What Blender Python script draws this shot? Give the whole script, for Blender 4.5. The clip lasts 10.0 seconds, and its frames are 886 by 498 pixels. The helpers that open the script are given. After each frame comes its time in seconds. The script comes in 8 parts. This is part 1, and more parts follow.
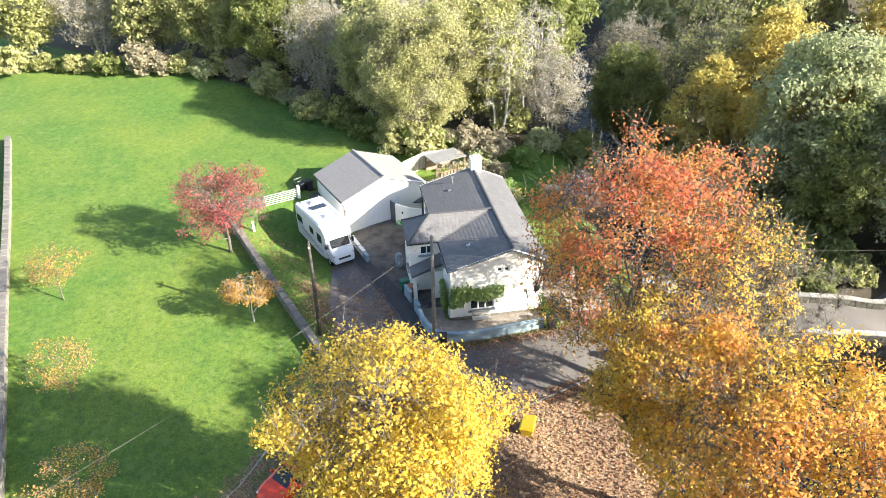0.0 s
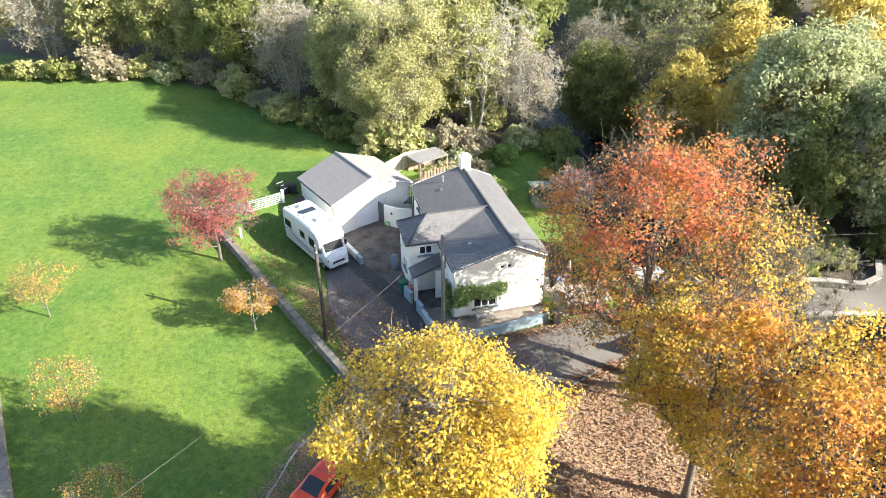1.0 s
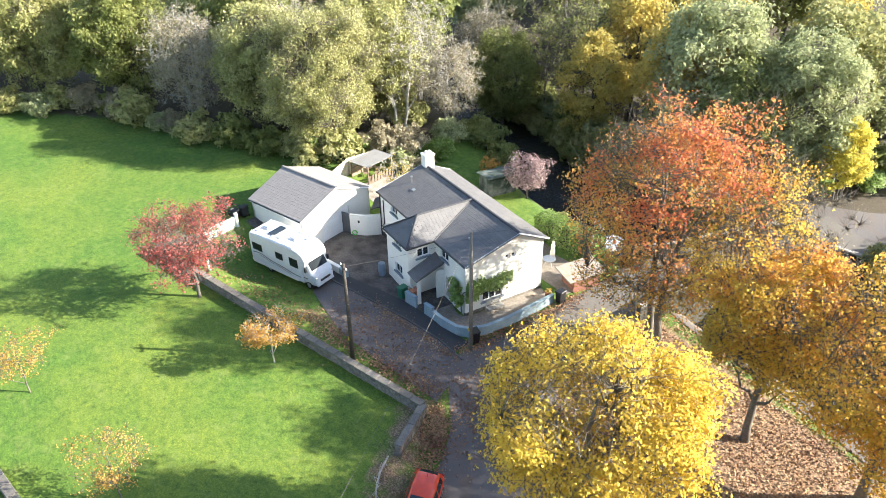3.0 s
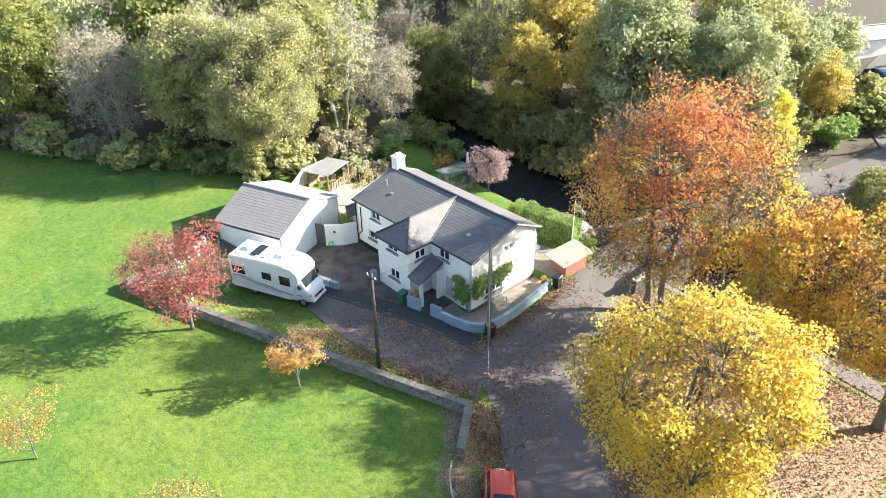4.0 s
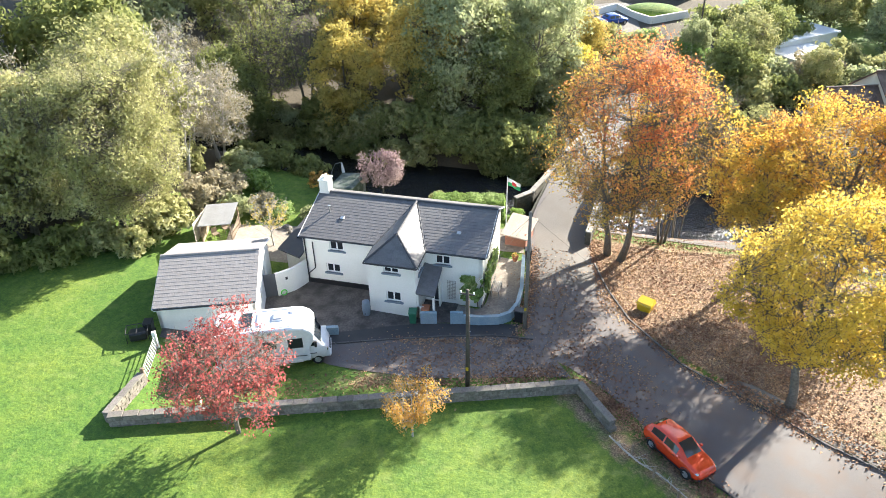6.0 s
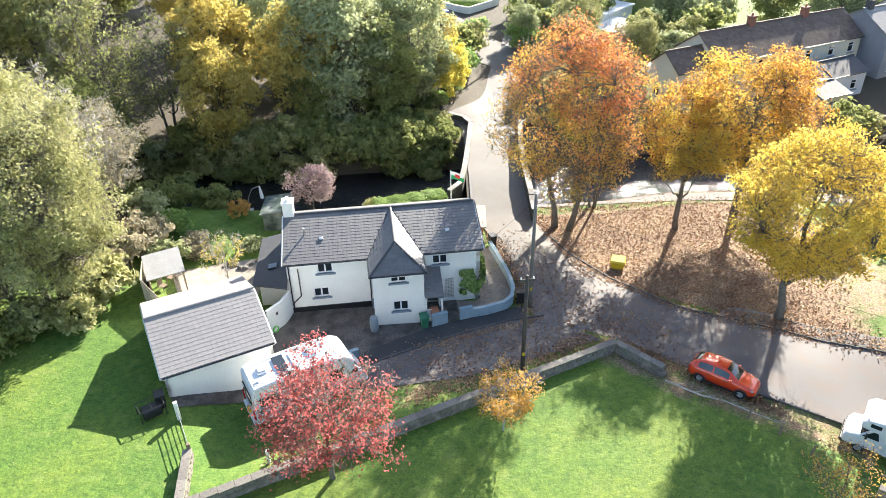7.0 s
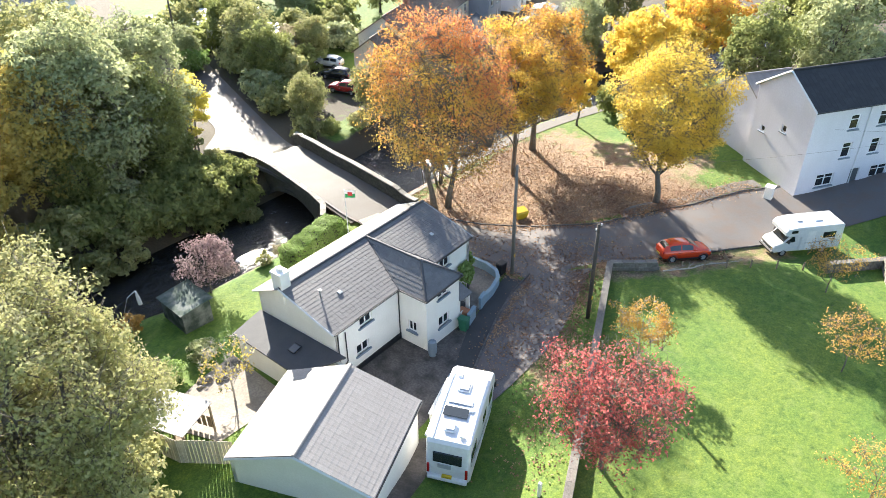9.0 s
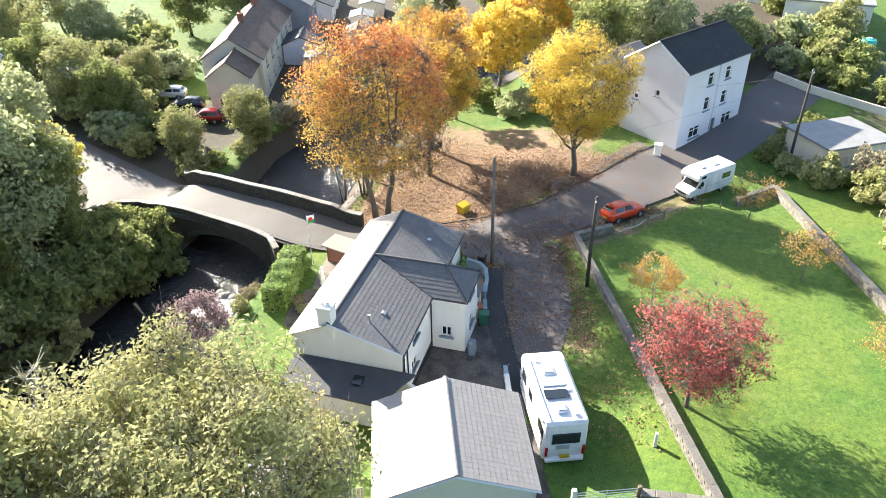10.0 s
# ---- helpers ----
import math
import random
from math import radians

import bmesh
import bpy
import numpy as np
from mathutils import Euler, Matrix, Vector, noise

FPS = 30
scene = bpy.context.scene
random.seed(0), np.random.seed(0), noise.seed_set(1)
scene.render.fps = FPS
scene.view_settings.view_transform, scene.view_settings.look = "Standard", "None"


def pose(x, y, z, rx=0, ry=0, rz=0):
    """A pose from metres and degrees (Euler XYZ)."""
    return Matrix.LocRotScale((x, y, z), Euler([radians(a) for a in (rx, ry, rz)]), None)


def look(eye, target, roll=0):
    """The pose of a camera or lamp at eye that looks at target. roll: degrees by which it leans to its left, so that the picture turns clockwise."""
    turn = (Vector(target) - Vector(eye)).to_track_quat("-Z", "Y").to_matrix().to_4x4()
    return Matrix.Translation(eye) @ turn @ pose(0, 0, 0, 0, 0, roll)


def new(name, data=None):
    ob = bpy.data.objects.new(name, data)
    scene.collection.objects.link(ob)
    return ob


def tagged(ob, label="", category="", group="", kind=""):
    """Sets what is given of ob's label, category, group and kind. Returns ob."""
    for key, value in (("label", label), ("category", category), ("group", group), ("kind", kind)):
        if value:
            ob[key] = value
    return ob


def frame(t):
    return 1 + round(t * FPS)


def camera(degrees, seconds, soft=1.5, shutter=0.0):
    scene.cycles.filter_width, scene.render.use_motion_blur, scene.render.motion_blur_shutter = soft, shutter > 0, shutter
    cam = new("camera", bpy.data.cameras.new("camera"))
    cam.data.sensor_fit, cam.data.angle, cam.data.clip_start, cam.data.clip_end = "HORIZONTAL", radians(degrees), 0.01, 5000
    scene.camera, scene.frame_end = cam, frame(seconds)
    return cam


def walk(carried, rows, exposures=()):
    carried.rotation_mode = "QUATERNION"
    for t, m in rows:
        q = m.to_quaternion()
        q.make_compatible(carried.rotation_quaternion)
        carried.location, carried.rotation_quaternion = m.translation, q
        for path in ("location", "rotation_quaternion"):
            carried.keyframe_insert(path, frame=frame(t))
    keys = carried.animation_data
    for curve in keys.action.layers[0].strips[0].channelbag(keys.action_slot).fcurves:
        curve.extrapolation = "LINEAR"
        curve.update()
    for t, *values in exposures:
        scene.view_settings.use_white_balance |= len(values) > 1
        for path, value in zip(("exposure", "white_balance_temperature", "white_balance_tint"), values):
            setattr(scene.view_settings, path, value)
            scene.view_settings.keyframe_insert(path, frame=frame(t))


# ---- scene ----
cam = camera(63.60, 10.0, soft=0.85)
PATH = [
    (0.0, (56.724, -7.180, 32.318), (39.819, -4.461, 21.982), -0.98),
    (0.5, (56.280, -9.226, 32.281), (39.522, -5.754, 21.930), -0.54),
    (1.0, (55.650, -11.474, 32.252), (39.091, -7.174, 21.893), -0.36),
    (1.5, (54.808, -13.888, 32.248), (38.529, -8.668, 21.868), -0.31),
    (2.0, (53.763, -16.488, 32.275), (37.849, -10.287, 21.868), -0.56),
    (2.5, (52.415, -19.456, 32.310), (36.997, -12.162, 21.865), -0.78),
    (4.0, (44.488, -30.534, 32.156), (31.940, -19.026, 21.662), -1.09),
    (4.5, (40.385, -34.057, 32.129), (29.338, -21.130, 21.600), -1.20),
    (5.0, (35.358, -37.153, 32.101), (26.091, -22.918, 21.542), -1.34),
    (5.5, (29.503, -39.807, 32.094), (22.419, -24.418, 21.465), -1.50),
    (6.8, (9.475, -43.008, 32.072), (10.166, -26.154, 21.326), -1.12),
    (7.0, (6.222, -42.789, 32.074), (8.222, -26.038, 21.331), -1.20),
    (7.5, (-2.029, -40.714, 32.073), (3.210, -24.698, 21.300), -1.14),
    (8.0, (-9.737, -37.128, 32.076), (-1.490, -22.444, 21.289), -0.99),
    (8.5, (-16.599, -32.223, 32.104), (-5.639, -19.443, 21.308), -0.89),
    (9.0, (-22.366, -26.199, 32.150), (-9.161, -15.755, 21.355), -0.76),
    (9.5, (-26.986, -19.137, 32.245), (-11.998, -11.433, 21.475), -0.80),
    (10.0, (-30.471, -11.420, 32.365), (-14.255, -6.701, 21.652), -0.89),
]
walk(cam, [(t, look(eye, target, roll)) for t, eye, target, roll in PATH], exposures=((0.0, 2.06), (2.5, 2.1), (5.0, 2.2), (8.0, 2.2), (10.0, 2.12)))

# ---- light ----
SUN_AZ, SUN_EL = 57.0, 25.0
world = bpy.data.worlds.new("sky")
scene.world = world
world.use_nodes = True
wn = world.node_tree.nodes
sky = wn.new("ShaderNodeTexSky")
sky.sky_type, sky.sun_disc = "NISHITA", False
sky.sun_elevation, sky.sun_rotation = radians(SUN_EL), radians(90 - SUN_AZ)
wn["Background"].inputs["Strength"].default_value = 0.092
world.node_tree.links.new(sky.outputs[0], wn["Background"].inputs["Color"])
sun_data = bpy.data.lights.new("sun", "SUN")
sun_data.energy, sun_data.angle, sun_data.color = 5.0, radians(0.53), (1.0, 0.93, 0.81)
sun = new("sun", sun_data)
sd = Vector((math.cos(radians(SUN_AZ)) * math.cos(radians(SUN_EL)), math.sin(radians(SUN_AZ)) * math.cos(radians(SUN_EL)), math.sin(radians(SUN_EL))))
sun.matrix_world = look(sd * 200, (0, 0, 0))


# ---- materials ----
def mat(name, build):
    m = bpy.data.materials.new(name)
    m.use_nodes = True
    nt = m.node_tree
    bs = nt.nodes["Principled BSDF"]

    def n(kind, **vals):
        nd = nt.nodes.new("ShaderNode" + kind)
        for k, v in vals.items():
            nd.inputs[k].default_value = v
        return nd

    build(nt, bs, n, nt.links.new)
    return m


def ramp(n, stops, mode="LINEAR"):
    r = n("ValToRGB")
    r.color_ramp.interpolation = mode
    el = r.color_ramp.elements
    while len(el) < len(stops):
        el.new(0.5)
    for e, (p, c) in zip(el, stops):
        e.position, e.color = p, (*c, 1)
    return r


def place(n, link, scale=(1, 1, 1), source="Object"):
    tc = n("TexCoord")
    mp = n("Mapping", Scale=scale)
    link(tc.outputs[source], mp.inputs["Vector"])
    return mp.outputs[0]


def bump(n, link, bs, height, strength=0.3, dist=0.02):
    b = n("Bump", Strength=strength, Distance=dist)
    link(height, b.inputs["Height"])
    link(b.outputs[0], bs.inputs["Normal"])


def mixed(n, link, fac, a, b, blend="MIX"):
    m = n("Mix")
    m.data_type, m.blend_type = "RGBA", blend
    for sock, v in ((m.inputs[0], fac), (m.inputs[6], a), (m.inputs[7], b)):
        if isinstance(v, (int, float)):
            sock.default_value = v
        elif isinstance(v, tuple):
            sock.default_value = (*v, 1)
        else:
            link(v, sock)
    return m.outputs[2]


def rough_surface(name, dark, light, fine=18.0, coarse=1.2, rough=0.85, relief=0.3, dist=0.01, stain=(0.5, 0.5, 0.5), stain_amount=0.25, island=0.0, obj=0.0, metal=0.0, source="Object"):
    """A surface with fine grain, coarse blotches and stains."""
    def build(nt, bs, n, link):
        co = place(n, link, source=source)
        a = n("TexNoise", Scale=fine, Detail=6.0, Roughness=0.6)
        b = n("TexNoise", Scale=coarse, Detail=4.0, Roughness=0.55)
        link(co, a.inputs["Vector"])
        link(co, b.inputs["Vector"])
        r = ramp(n, [(0.3, dark), (0.7, light)])
        link(a.outputs["Fac"], r.inputs[0])
        st = ramp(n, [(0.42, (0, 0, 0)), (0.68, (1, 1, 1))])
        link(b.outputs["Fac"], st.inputs[0])
        fac = n("Math")
        fac.operation = "MULTIPLY"
        link(st.outputs[0], fac.inputs[0])
        fac.inputs[1].default_value = stain_amount
        col = mixed(n, link, fac.outputs[0], r.outputs[0], stain)
        for amount, kind, out in ((island, "NewGeometry", "Random Per Island"), (obj, "ObjectInfo", "Random")):
            if amount:
                g = n(kind)
                rr = ramp(n, [(0.0, (1 - amount,) * 3), (1.0, (1 + amount,) * 3)])
                link(g.outputs[out], rr.inputs[0])
                col = mixed(n, link, 1.0, col, rr.outputs[0], "MULTIPLY")
        link(col, bs.inputs["Base Color"])
        bs.inputs["Roughness"].default_value = rough
        bs.inputs["Metallic"].default_value = metal
        bump(n, link, bs, a.outputs["Fac"], relief, dist)
    return mat(name, build)


def plain(name, col, rough=0.5, metal=0.0, coat=0.0):
    def build(nt, bs, n, link):
        co = place(n, link)
        a = n("TexNoise", Scale=6.0, Detail=4.0)
        link(co, a.inputs["Vector"])
        r = ramp(n, [(0.3, tuple(c * 0.88 for c in col)), (0.7, col)])
        link(a.outputs["Fac"], r.inputs[0])
        link(r.outputs[0], bs.inputs["Base Color"])
        bs.inputs["Roughness"].default_value = rough
        bs.inputs["Metallic"].default_value = metal
        bs.inputs["Coat Weight"].default_value = coat
    return mat(name, build)


def leaf_mat(name, stops, through_amount=0.38, patch=0.35, z_range=None, rough=0.75, axis=(0.0, 0.0, 1.0), lit=None, lit_amount=0.5, gloss=0.15):
    """Leaves: a palette picked leaf by leaf, shifted in patches (and with height where the tree turns so)."""
    def build(nt, bs, n, link):
        g = n("NewGeometry")
        tc = n("TexCoord")
        ns = n("TexNoise", Scale=patch, Detail=3.0)
        link(tc.outputs["Object"], ns.inputs["Vector"])
        m = n("Math")
        m.operation = "MULTIPLY_ADD"
        link(g.outputs["Random Per Island"], m.inputs[0])
        m.inputs[1].default_value = 0.34
        mr = n("MapRange")
        if z_range:
            sp = n("VectorMath")
            sp.operation = "DOT_PRODUCT"
            link(tc.outputs["Object"], sp.inputs[0])
            sp.inputs[1].default_value = axis
            link(sp.outputs["Value"], mr.inputs[0])
            mr.inputs[1].default_value, mr.inputs[2].default_value = z_range
            mr.inputs[3].default_value, mr.inputs[4].default_value = -0.45, 0.4
            ad = n("Math")
            ad.operation = "ADD"
            link(mr.outputs[0], ad.inputs[0])
            wide = n("MapRange")
            wide.inputs[1].default_value, wide.inputs[2].default_value = 0.3, 0.7
            wide.inputs[3].default_value, wide.inputs[4].default_value = 0.15, 0.85
            link(ns.outputs["Fac"], wide.inputs[0])
            link(wide.outputs[0], ad.inputs[1])
            src = ad.outputs[0]
        else:
            mr.inputs[1].default_value, mr.inputs[2].default_value = 0.25, 0.75
            mr.inputs[3].default_value, mr.inputs[4].default_value = 0.0, 0.55
            link(ns.outputs["Fac"], mr.inputs[0])
            oi = n("ObjectInfo")
            ad = n("Math")
            ad.operation = "MULTIPLY_ADD"
            link(oi.outputs["Random"], ad.inputs[0])
            ad.inputs[1].default_value = 0.2
            link(mr.outputs[0], ad.inputs[2])
            src = ad.outputs[0]
        link(src, m.inputs[2])
        r = ramp(n, stops)
        link(m.outputs[0], r.inputs[0])
        link(r.outputs[0], bs.inputs["Base Color"])
        bs.inputs["Roughness"].default_value = rough
        bs.inputs["Specular IOR Level"].default_value = gloss
        tr = n("BsdfTranslucent")
        shine = mixed(n, link, lit_amount, r.outputs[0], lit) if lit else r.outputs[0]
        link(shine, tr.inputs["Color"])
        mx = n("MixShader", Fac=through_amount)
        link(bs.outputs[0], mx.inputs[1])
        link(tr.outputs[0], mx.inputs[2])
        link(mx.outputs[0], nt.nodes["Material Output"].inputs["Surface"])
    return mat(name, build)


M_RENDER = rough_surface("white_render", (0.74, 0.73, 0.68), (0.83, 0.82, 0.77), 9.0, 0.7, 0.9, 0.25, 0.01, (0.62, 0.61, 0.55), 0.3)
M_CREAM = rough_surface("cream_render", (0.62, 0.57, 0.46), (0.7, 0.65, 0.54), 9.0, 0.5, 0.9, 0.2, 0.01, (0.5, 0.46, 0.38), 0.3)
M_LILAC = rough_surface("pale_grey_render", (0.6, 0.6, 0.66), (0.7, 0.7, 0.75), 7.0, 0.35, 0.9, 0.2, 0.01, (0.5, 0.5, 0.52), 0.35)
M_SLATE = rough_surface("dark_concrete_tile", (0.088, 0.086, 0.09), (0.15, 0.146, 0.148), 14.0, 0.6, 0.6, 0.25, 0.01, (0.17, 0.165, 0.155), 0.5, island=0.09, obj=0.09)
M_GTILE = rough_surface("grey_concrete_tile", (0.2, 0.187, 0.18), (0.285, 0.268, 0.258), 14.0, 0.6, 0.6, 0.25, 0.01, (0.33, 0.31, 0.295), 0.4, island=0.05, obj=0.05)
M_BROWN_TILE = rough_surface("brown_tile", (0.09, 0.06, 0.045), (0.15, 0.1, 0.075), 10.0, 0.6, 0.75, 0.25, 0.01, (0.2, 0.15, 0.12), 0.3, island=0.2)
M_DARK_TILE = rough_surface("near_black_tile", (0.016, 0.017, 0.021), (0.03, 0.031, 0.036), 14.0, 0.6, 0.8, 0.25, 0.01, (0.04, 0.04, 0.042), 0.3, island=0.15)
M_FELT = rough_surface("dark_felt", (0.04, 0.042, 0.05), (0.065, 0.067, 0.075), 20.0, 1.0, 0.7, 0.2, 0.01, (0.1, 0.1, 0.1), 0.3)
M_BLUE_WALL = rough_surface("weathered_blue_paint", (0.2, 0.29, 0.34), (0.28, 0.37, 0.42), 12.0, 1.5, 0.85, 0.3, 0.01, (0.42, 0.46, 0.46), 0.4)
M_STONE = rough_surface("rubble_stone", (0.12, 0.105, 0.09), (0.27, 0.24, 0.21), 5.0, 1.3, 0.92, 0.7, 0.04, (0.09, 0.1, 0.06), 0.4, obj=0.25, island=0.25)
M_COPING = rough_surface("coping_stone", (0.11, 0.1, 0.09), (0.2, 0.18, 0.165), 10.0, 1.2, 0.9, 0.5, 0.02, (0.16, 0.17, 0.11), 0.45, obj=0.2)
# Blotches are brown leaf stain, strengthened to mimic dappled tree shadow.
M_ASPHALT = rough_surface("asphalt", (0.07, 0.064, 0.066), (0.15, 0.14, 0.138), 22.0, 0.75, 0.75, 0.4, 0.01, (0.125, 0.09, 0.072), 0.7)
M_ASPHALT_NEW = rough_surface("dark_asphalt", (0.03, 0.03, 0.032), (0.055, 0.055, 0.057), 30.0, 0.5, 0.85, 0.3, 0.01, (0.08, 0.075, 0.07), 0.4)
# Paths use this as worn asphalt; on the bridge its paleness imitates sun glare.
M_BRIDGE_ROAD = rough_surface("worn_glare_asphalt", (0.09, 0.082, 0.074), (0.165, 0.152, 0.137), 26.0, 0.5, 0.8, 0.3, 0.01, (0.11, 0.095, 0.08), 0.6)
M_YARD = rough_surface("stained_concrete", (0.07, 0.06, 0.055), (0.16, 0.14, 0.125), 7.0, 0.9, 0.85, 0.3, 0.01, (0.03, 0.026, 0.024), 0.85)
M_PATIO = rough_surface("sandy_paving", (0.17, 0.145, 0.12), (0.3, 0.265, 0.225), 7.0, 1.0, 0.88, 0.3, 0.01, (0.12, 0.1, 0.08), 0.5, obj=0.15)
M_SHEET = rough_surface("weathered_roof_sheet", (0.21, 0.21, 0.21), (0.3, 0.3, 0.295), 8.0, 1.0, 0.6, 0.2, 0.01, (0.15, 0.14, 0.13), 0.4)
M_SLAB = rough_surface("sandstone_slab", (0.27, 0.225, 0.185), (0.4, 0.345, 0.29), 8.0, 1.2, 0.9, 0.4, 0.01, (0.25, 0.2, 0.16), 0.4)
# Mossy bridge stone, its colour darkened to hold the shade of arch and sunless face.
M_BRIDGE_STONE = rough_surface("shade_dark_mossy_stone", (0.035, 0.032, 0.026), (0.1, 0.09, 0.075), 5.0, 1.3, 0.92, 0.7, 0.04, (0.045, 0.055, 0.03), 0.5, obj=0.2, island=0.25)
M_BRIDGE_CAP = rough_surface("worn_pale_coping", (0.2, 0.185, 0.165), (0.34, 0.32, 0.29), 10.0, 1.2, 0.9, 0.5, 0.02, (0.16, 0.16, 0.12), 0.4, obj=0.2)
M_KERB = rough_surface("kerb_concrete", (0.08, 0.074, 0.068), (0.15, 0.14, 0.13), 14.0, 1.5, 0.9, 0.4, 0.01, (0.04, 0.035, 0.03), 0.6, obj=0.3)
M_WHITE = plain("white_gloss_paint", (0.7, 0.72, 0.74), 0.35)
M_UPVC = plain("white_plastic", (0.82, 0.82, 0.82), 0.4)
M_GREY_SILL = plain("slate_blue_paint", (0.2, 0.25, 0.3), 0.6)
M_BLACK = plain("black_plastic", (0.02, 0.02, 0.022), 0.4)
M_RUBBER = plain("tyre_rubber", (0.02, 0.02, 0.02), 0.85)
M_METAL = plain("galvanised_steel", (0.5, 0.52, 0.53), 0.4, 0.9)
M_CHROME = plain("chrome", (0.7, 0.7, 0.7), 0.15, 1.0)
M_RED_CAR = plain("orange_red_car_paint", (0.75, 0.06, 0.015), 0.25, 0.1, 0.8)
M_BLUE_CAR = plain("blue_car_paint", (0.02, 0.08, 0.35), 0.25, 0.2, 0.8)
M_SILVER = plain("silver_decal", (0.42, 0.45, 0.5), 0.4, 0.3)
M_DECAL = plain("dark_grey_decal", (0.09, 0.1, 0.125), 0.4)
M_YELLOW = plain("yellow_plastic", (0.62, 0.42, 0.02), 0.45)
M_GREENP = plain("green_plastic", (0.03, 0.16, 0.09), 0.5)
M_WOOD = rough_surface("weathered_timber", (0.16, 0.12, 0.085), (0.28, 0.21, 0.15), 14.0, 1.0, 0.85, 0.4, 0.01, (0.1, 0.085, 0.07), 0.4, obj=0.2)
M_POLE = rough_surface("creosoted_pole", (0.03, 0.025, 0.02), (0.075, 0.062, 0.052), 12.0, 1.0, 0.85, 0.4, 0.01, (0.16, 0.14, 0.12), 0.3)
M_BARK = rough_surface("grey_bark", (0.1, 0.085, 0.07), (0.22, 0.195, 0.165), 8.0, 1.0, 0.92, 0.7, 0.03, (0.09, 0.1, 0.06), 0.4)
M_BARK_TWIG = rough_surface("grey_twig_bark", (0.085, 0.072, 0.058), (0.2, 0.178, 0.15), 8.0, 1.0, 0.9, 0.6, 0.02, (0.06, 0.065, 0.04), 0.4)
M_BARK_DARK = rough_surface("dark_bark", (0.045, 0.038, 0.03), (0.1, 0.085, 0.07), 8.0, 1.0, 0.92, 0.7, 0.03, (0.06, 0.07, 0.04), 0.4)
M_BARK_PALE = rough_surface("pale_bark", (0.3, 0.28, 0.25), (0.5, 0.47, 0.43), 8.0, 1.0, 0.9, 0.5, 0.02, (0.2, 0.22, 0.14), 0.3)
M_BRICK = rough_surface("red_brick", (0.2, 0.085, 0.06), (0.32, 0.14, 0.095), 12.0, 2.0, 0.9, 0.4, 0.01, (0.2, 0.1, 0.08), 0.3)
M_TERRA = plain("terracotta", (0.42, 0.17, 0.09), 0.8)
M_DOOR_GREY = plain("grey_painted_timber", (0.09, 0.1, 0.11), 0.55)
M_FLAG_W = plain("white_cloth", (0.75, 0.75, 0.74), 0.8)
M_FLAG_G = plain("green_cloth", (0.02, 0.3, 0.1), 0.8)
M_FLAG_R = plain("red_cloth", (0.5, 0.03, 0.03), 0.8)
M_STATUE = plain("pale_cast_stone", (0.62, 0.6, 0.56), 0.85)


def glass_build(nt, bs, n, link):
    bs.inputs["Base Color"].default_value = (0.02, 0.025, 0.03, 1)
    bs.inputs["Roughness"].default_value = 0.05
    bs.inputs["IOR"].default_value = 1.5
    bs.inputs["Coat Weight"].default_value = 0.4


M_GLASS = mat("dark_window_glass", glass_build)


def water_build(nt, bs, n, link):
    co = place(n, link, (1, 1, 1))
    a = n("TexNoise", Scale=2.2, Detail=5.0, Roughness=0.6)
    b = n("TexNoise", Scale=0.9, Detail=5.0, Roughness=0.7, Distortion=1.5)
    link(co, a.inputs["Vector"])
    link(co, b.inputs["Vector"])
    r = ramp(n, [(0.6, (0.012, 0.012, 0.012)), (0.68, (0.05, 0.055, 0.06)), (0.76, (0.45, 0.48, 0.5))])
    link(b.outputs["Fac"], r.inputs[0])
    link(r.outputs[0], bs.inputs["Base Color"])
    bs.inputs["Roughness"].default_value = 0.16
    bump(n, link, bs, a.outputs["Fac"], 1.0, 0.3)


M_WATER = mat("dark_river_water", water_build)


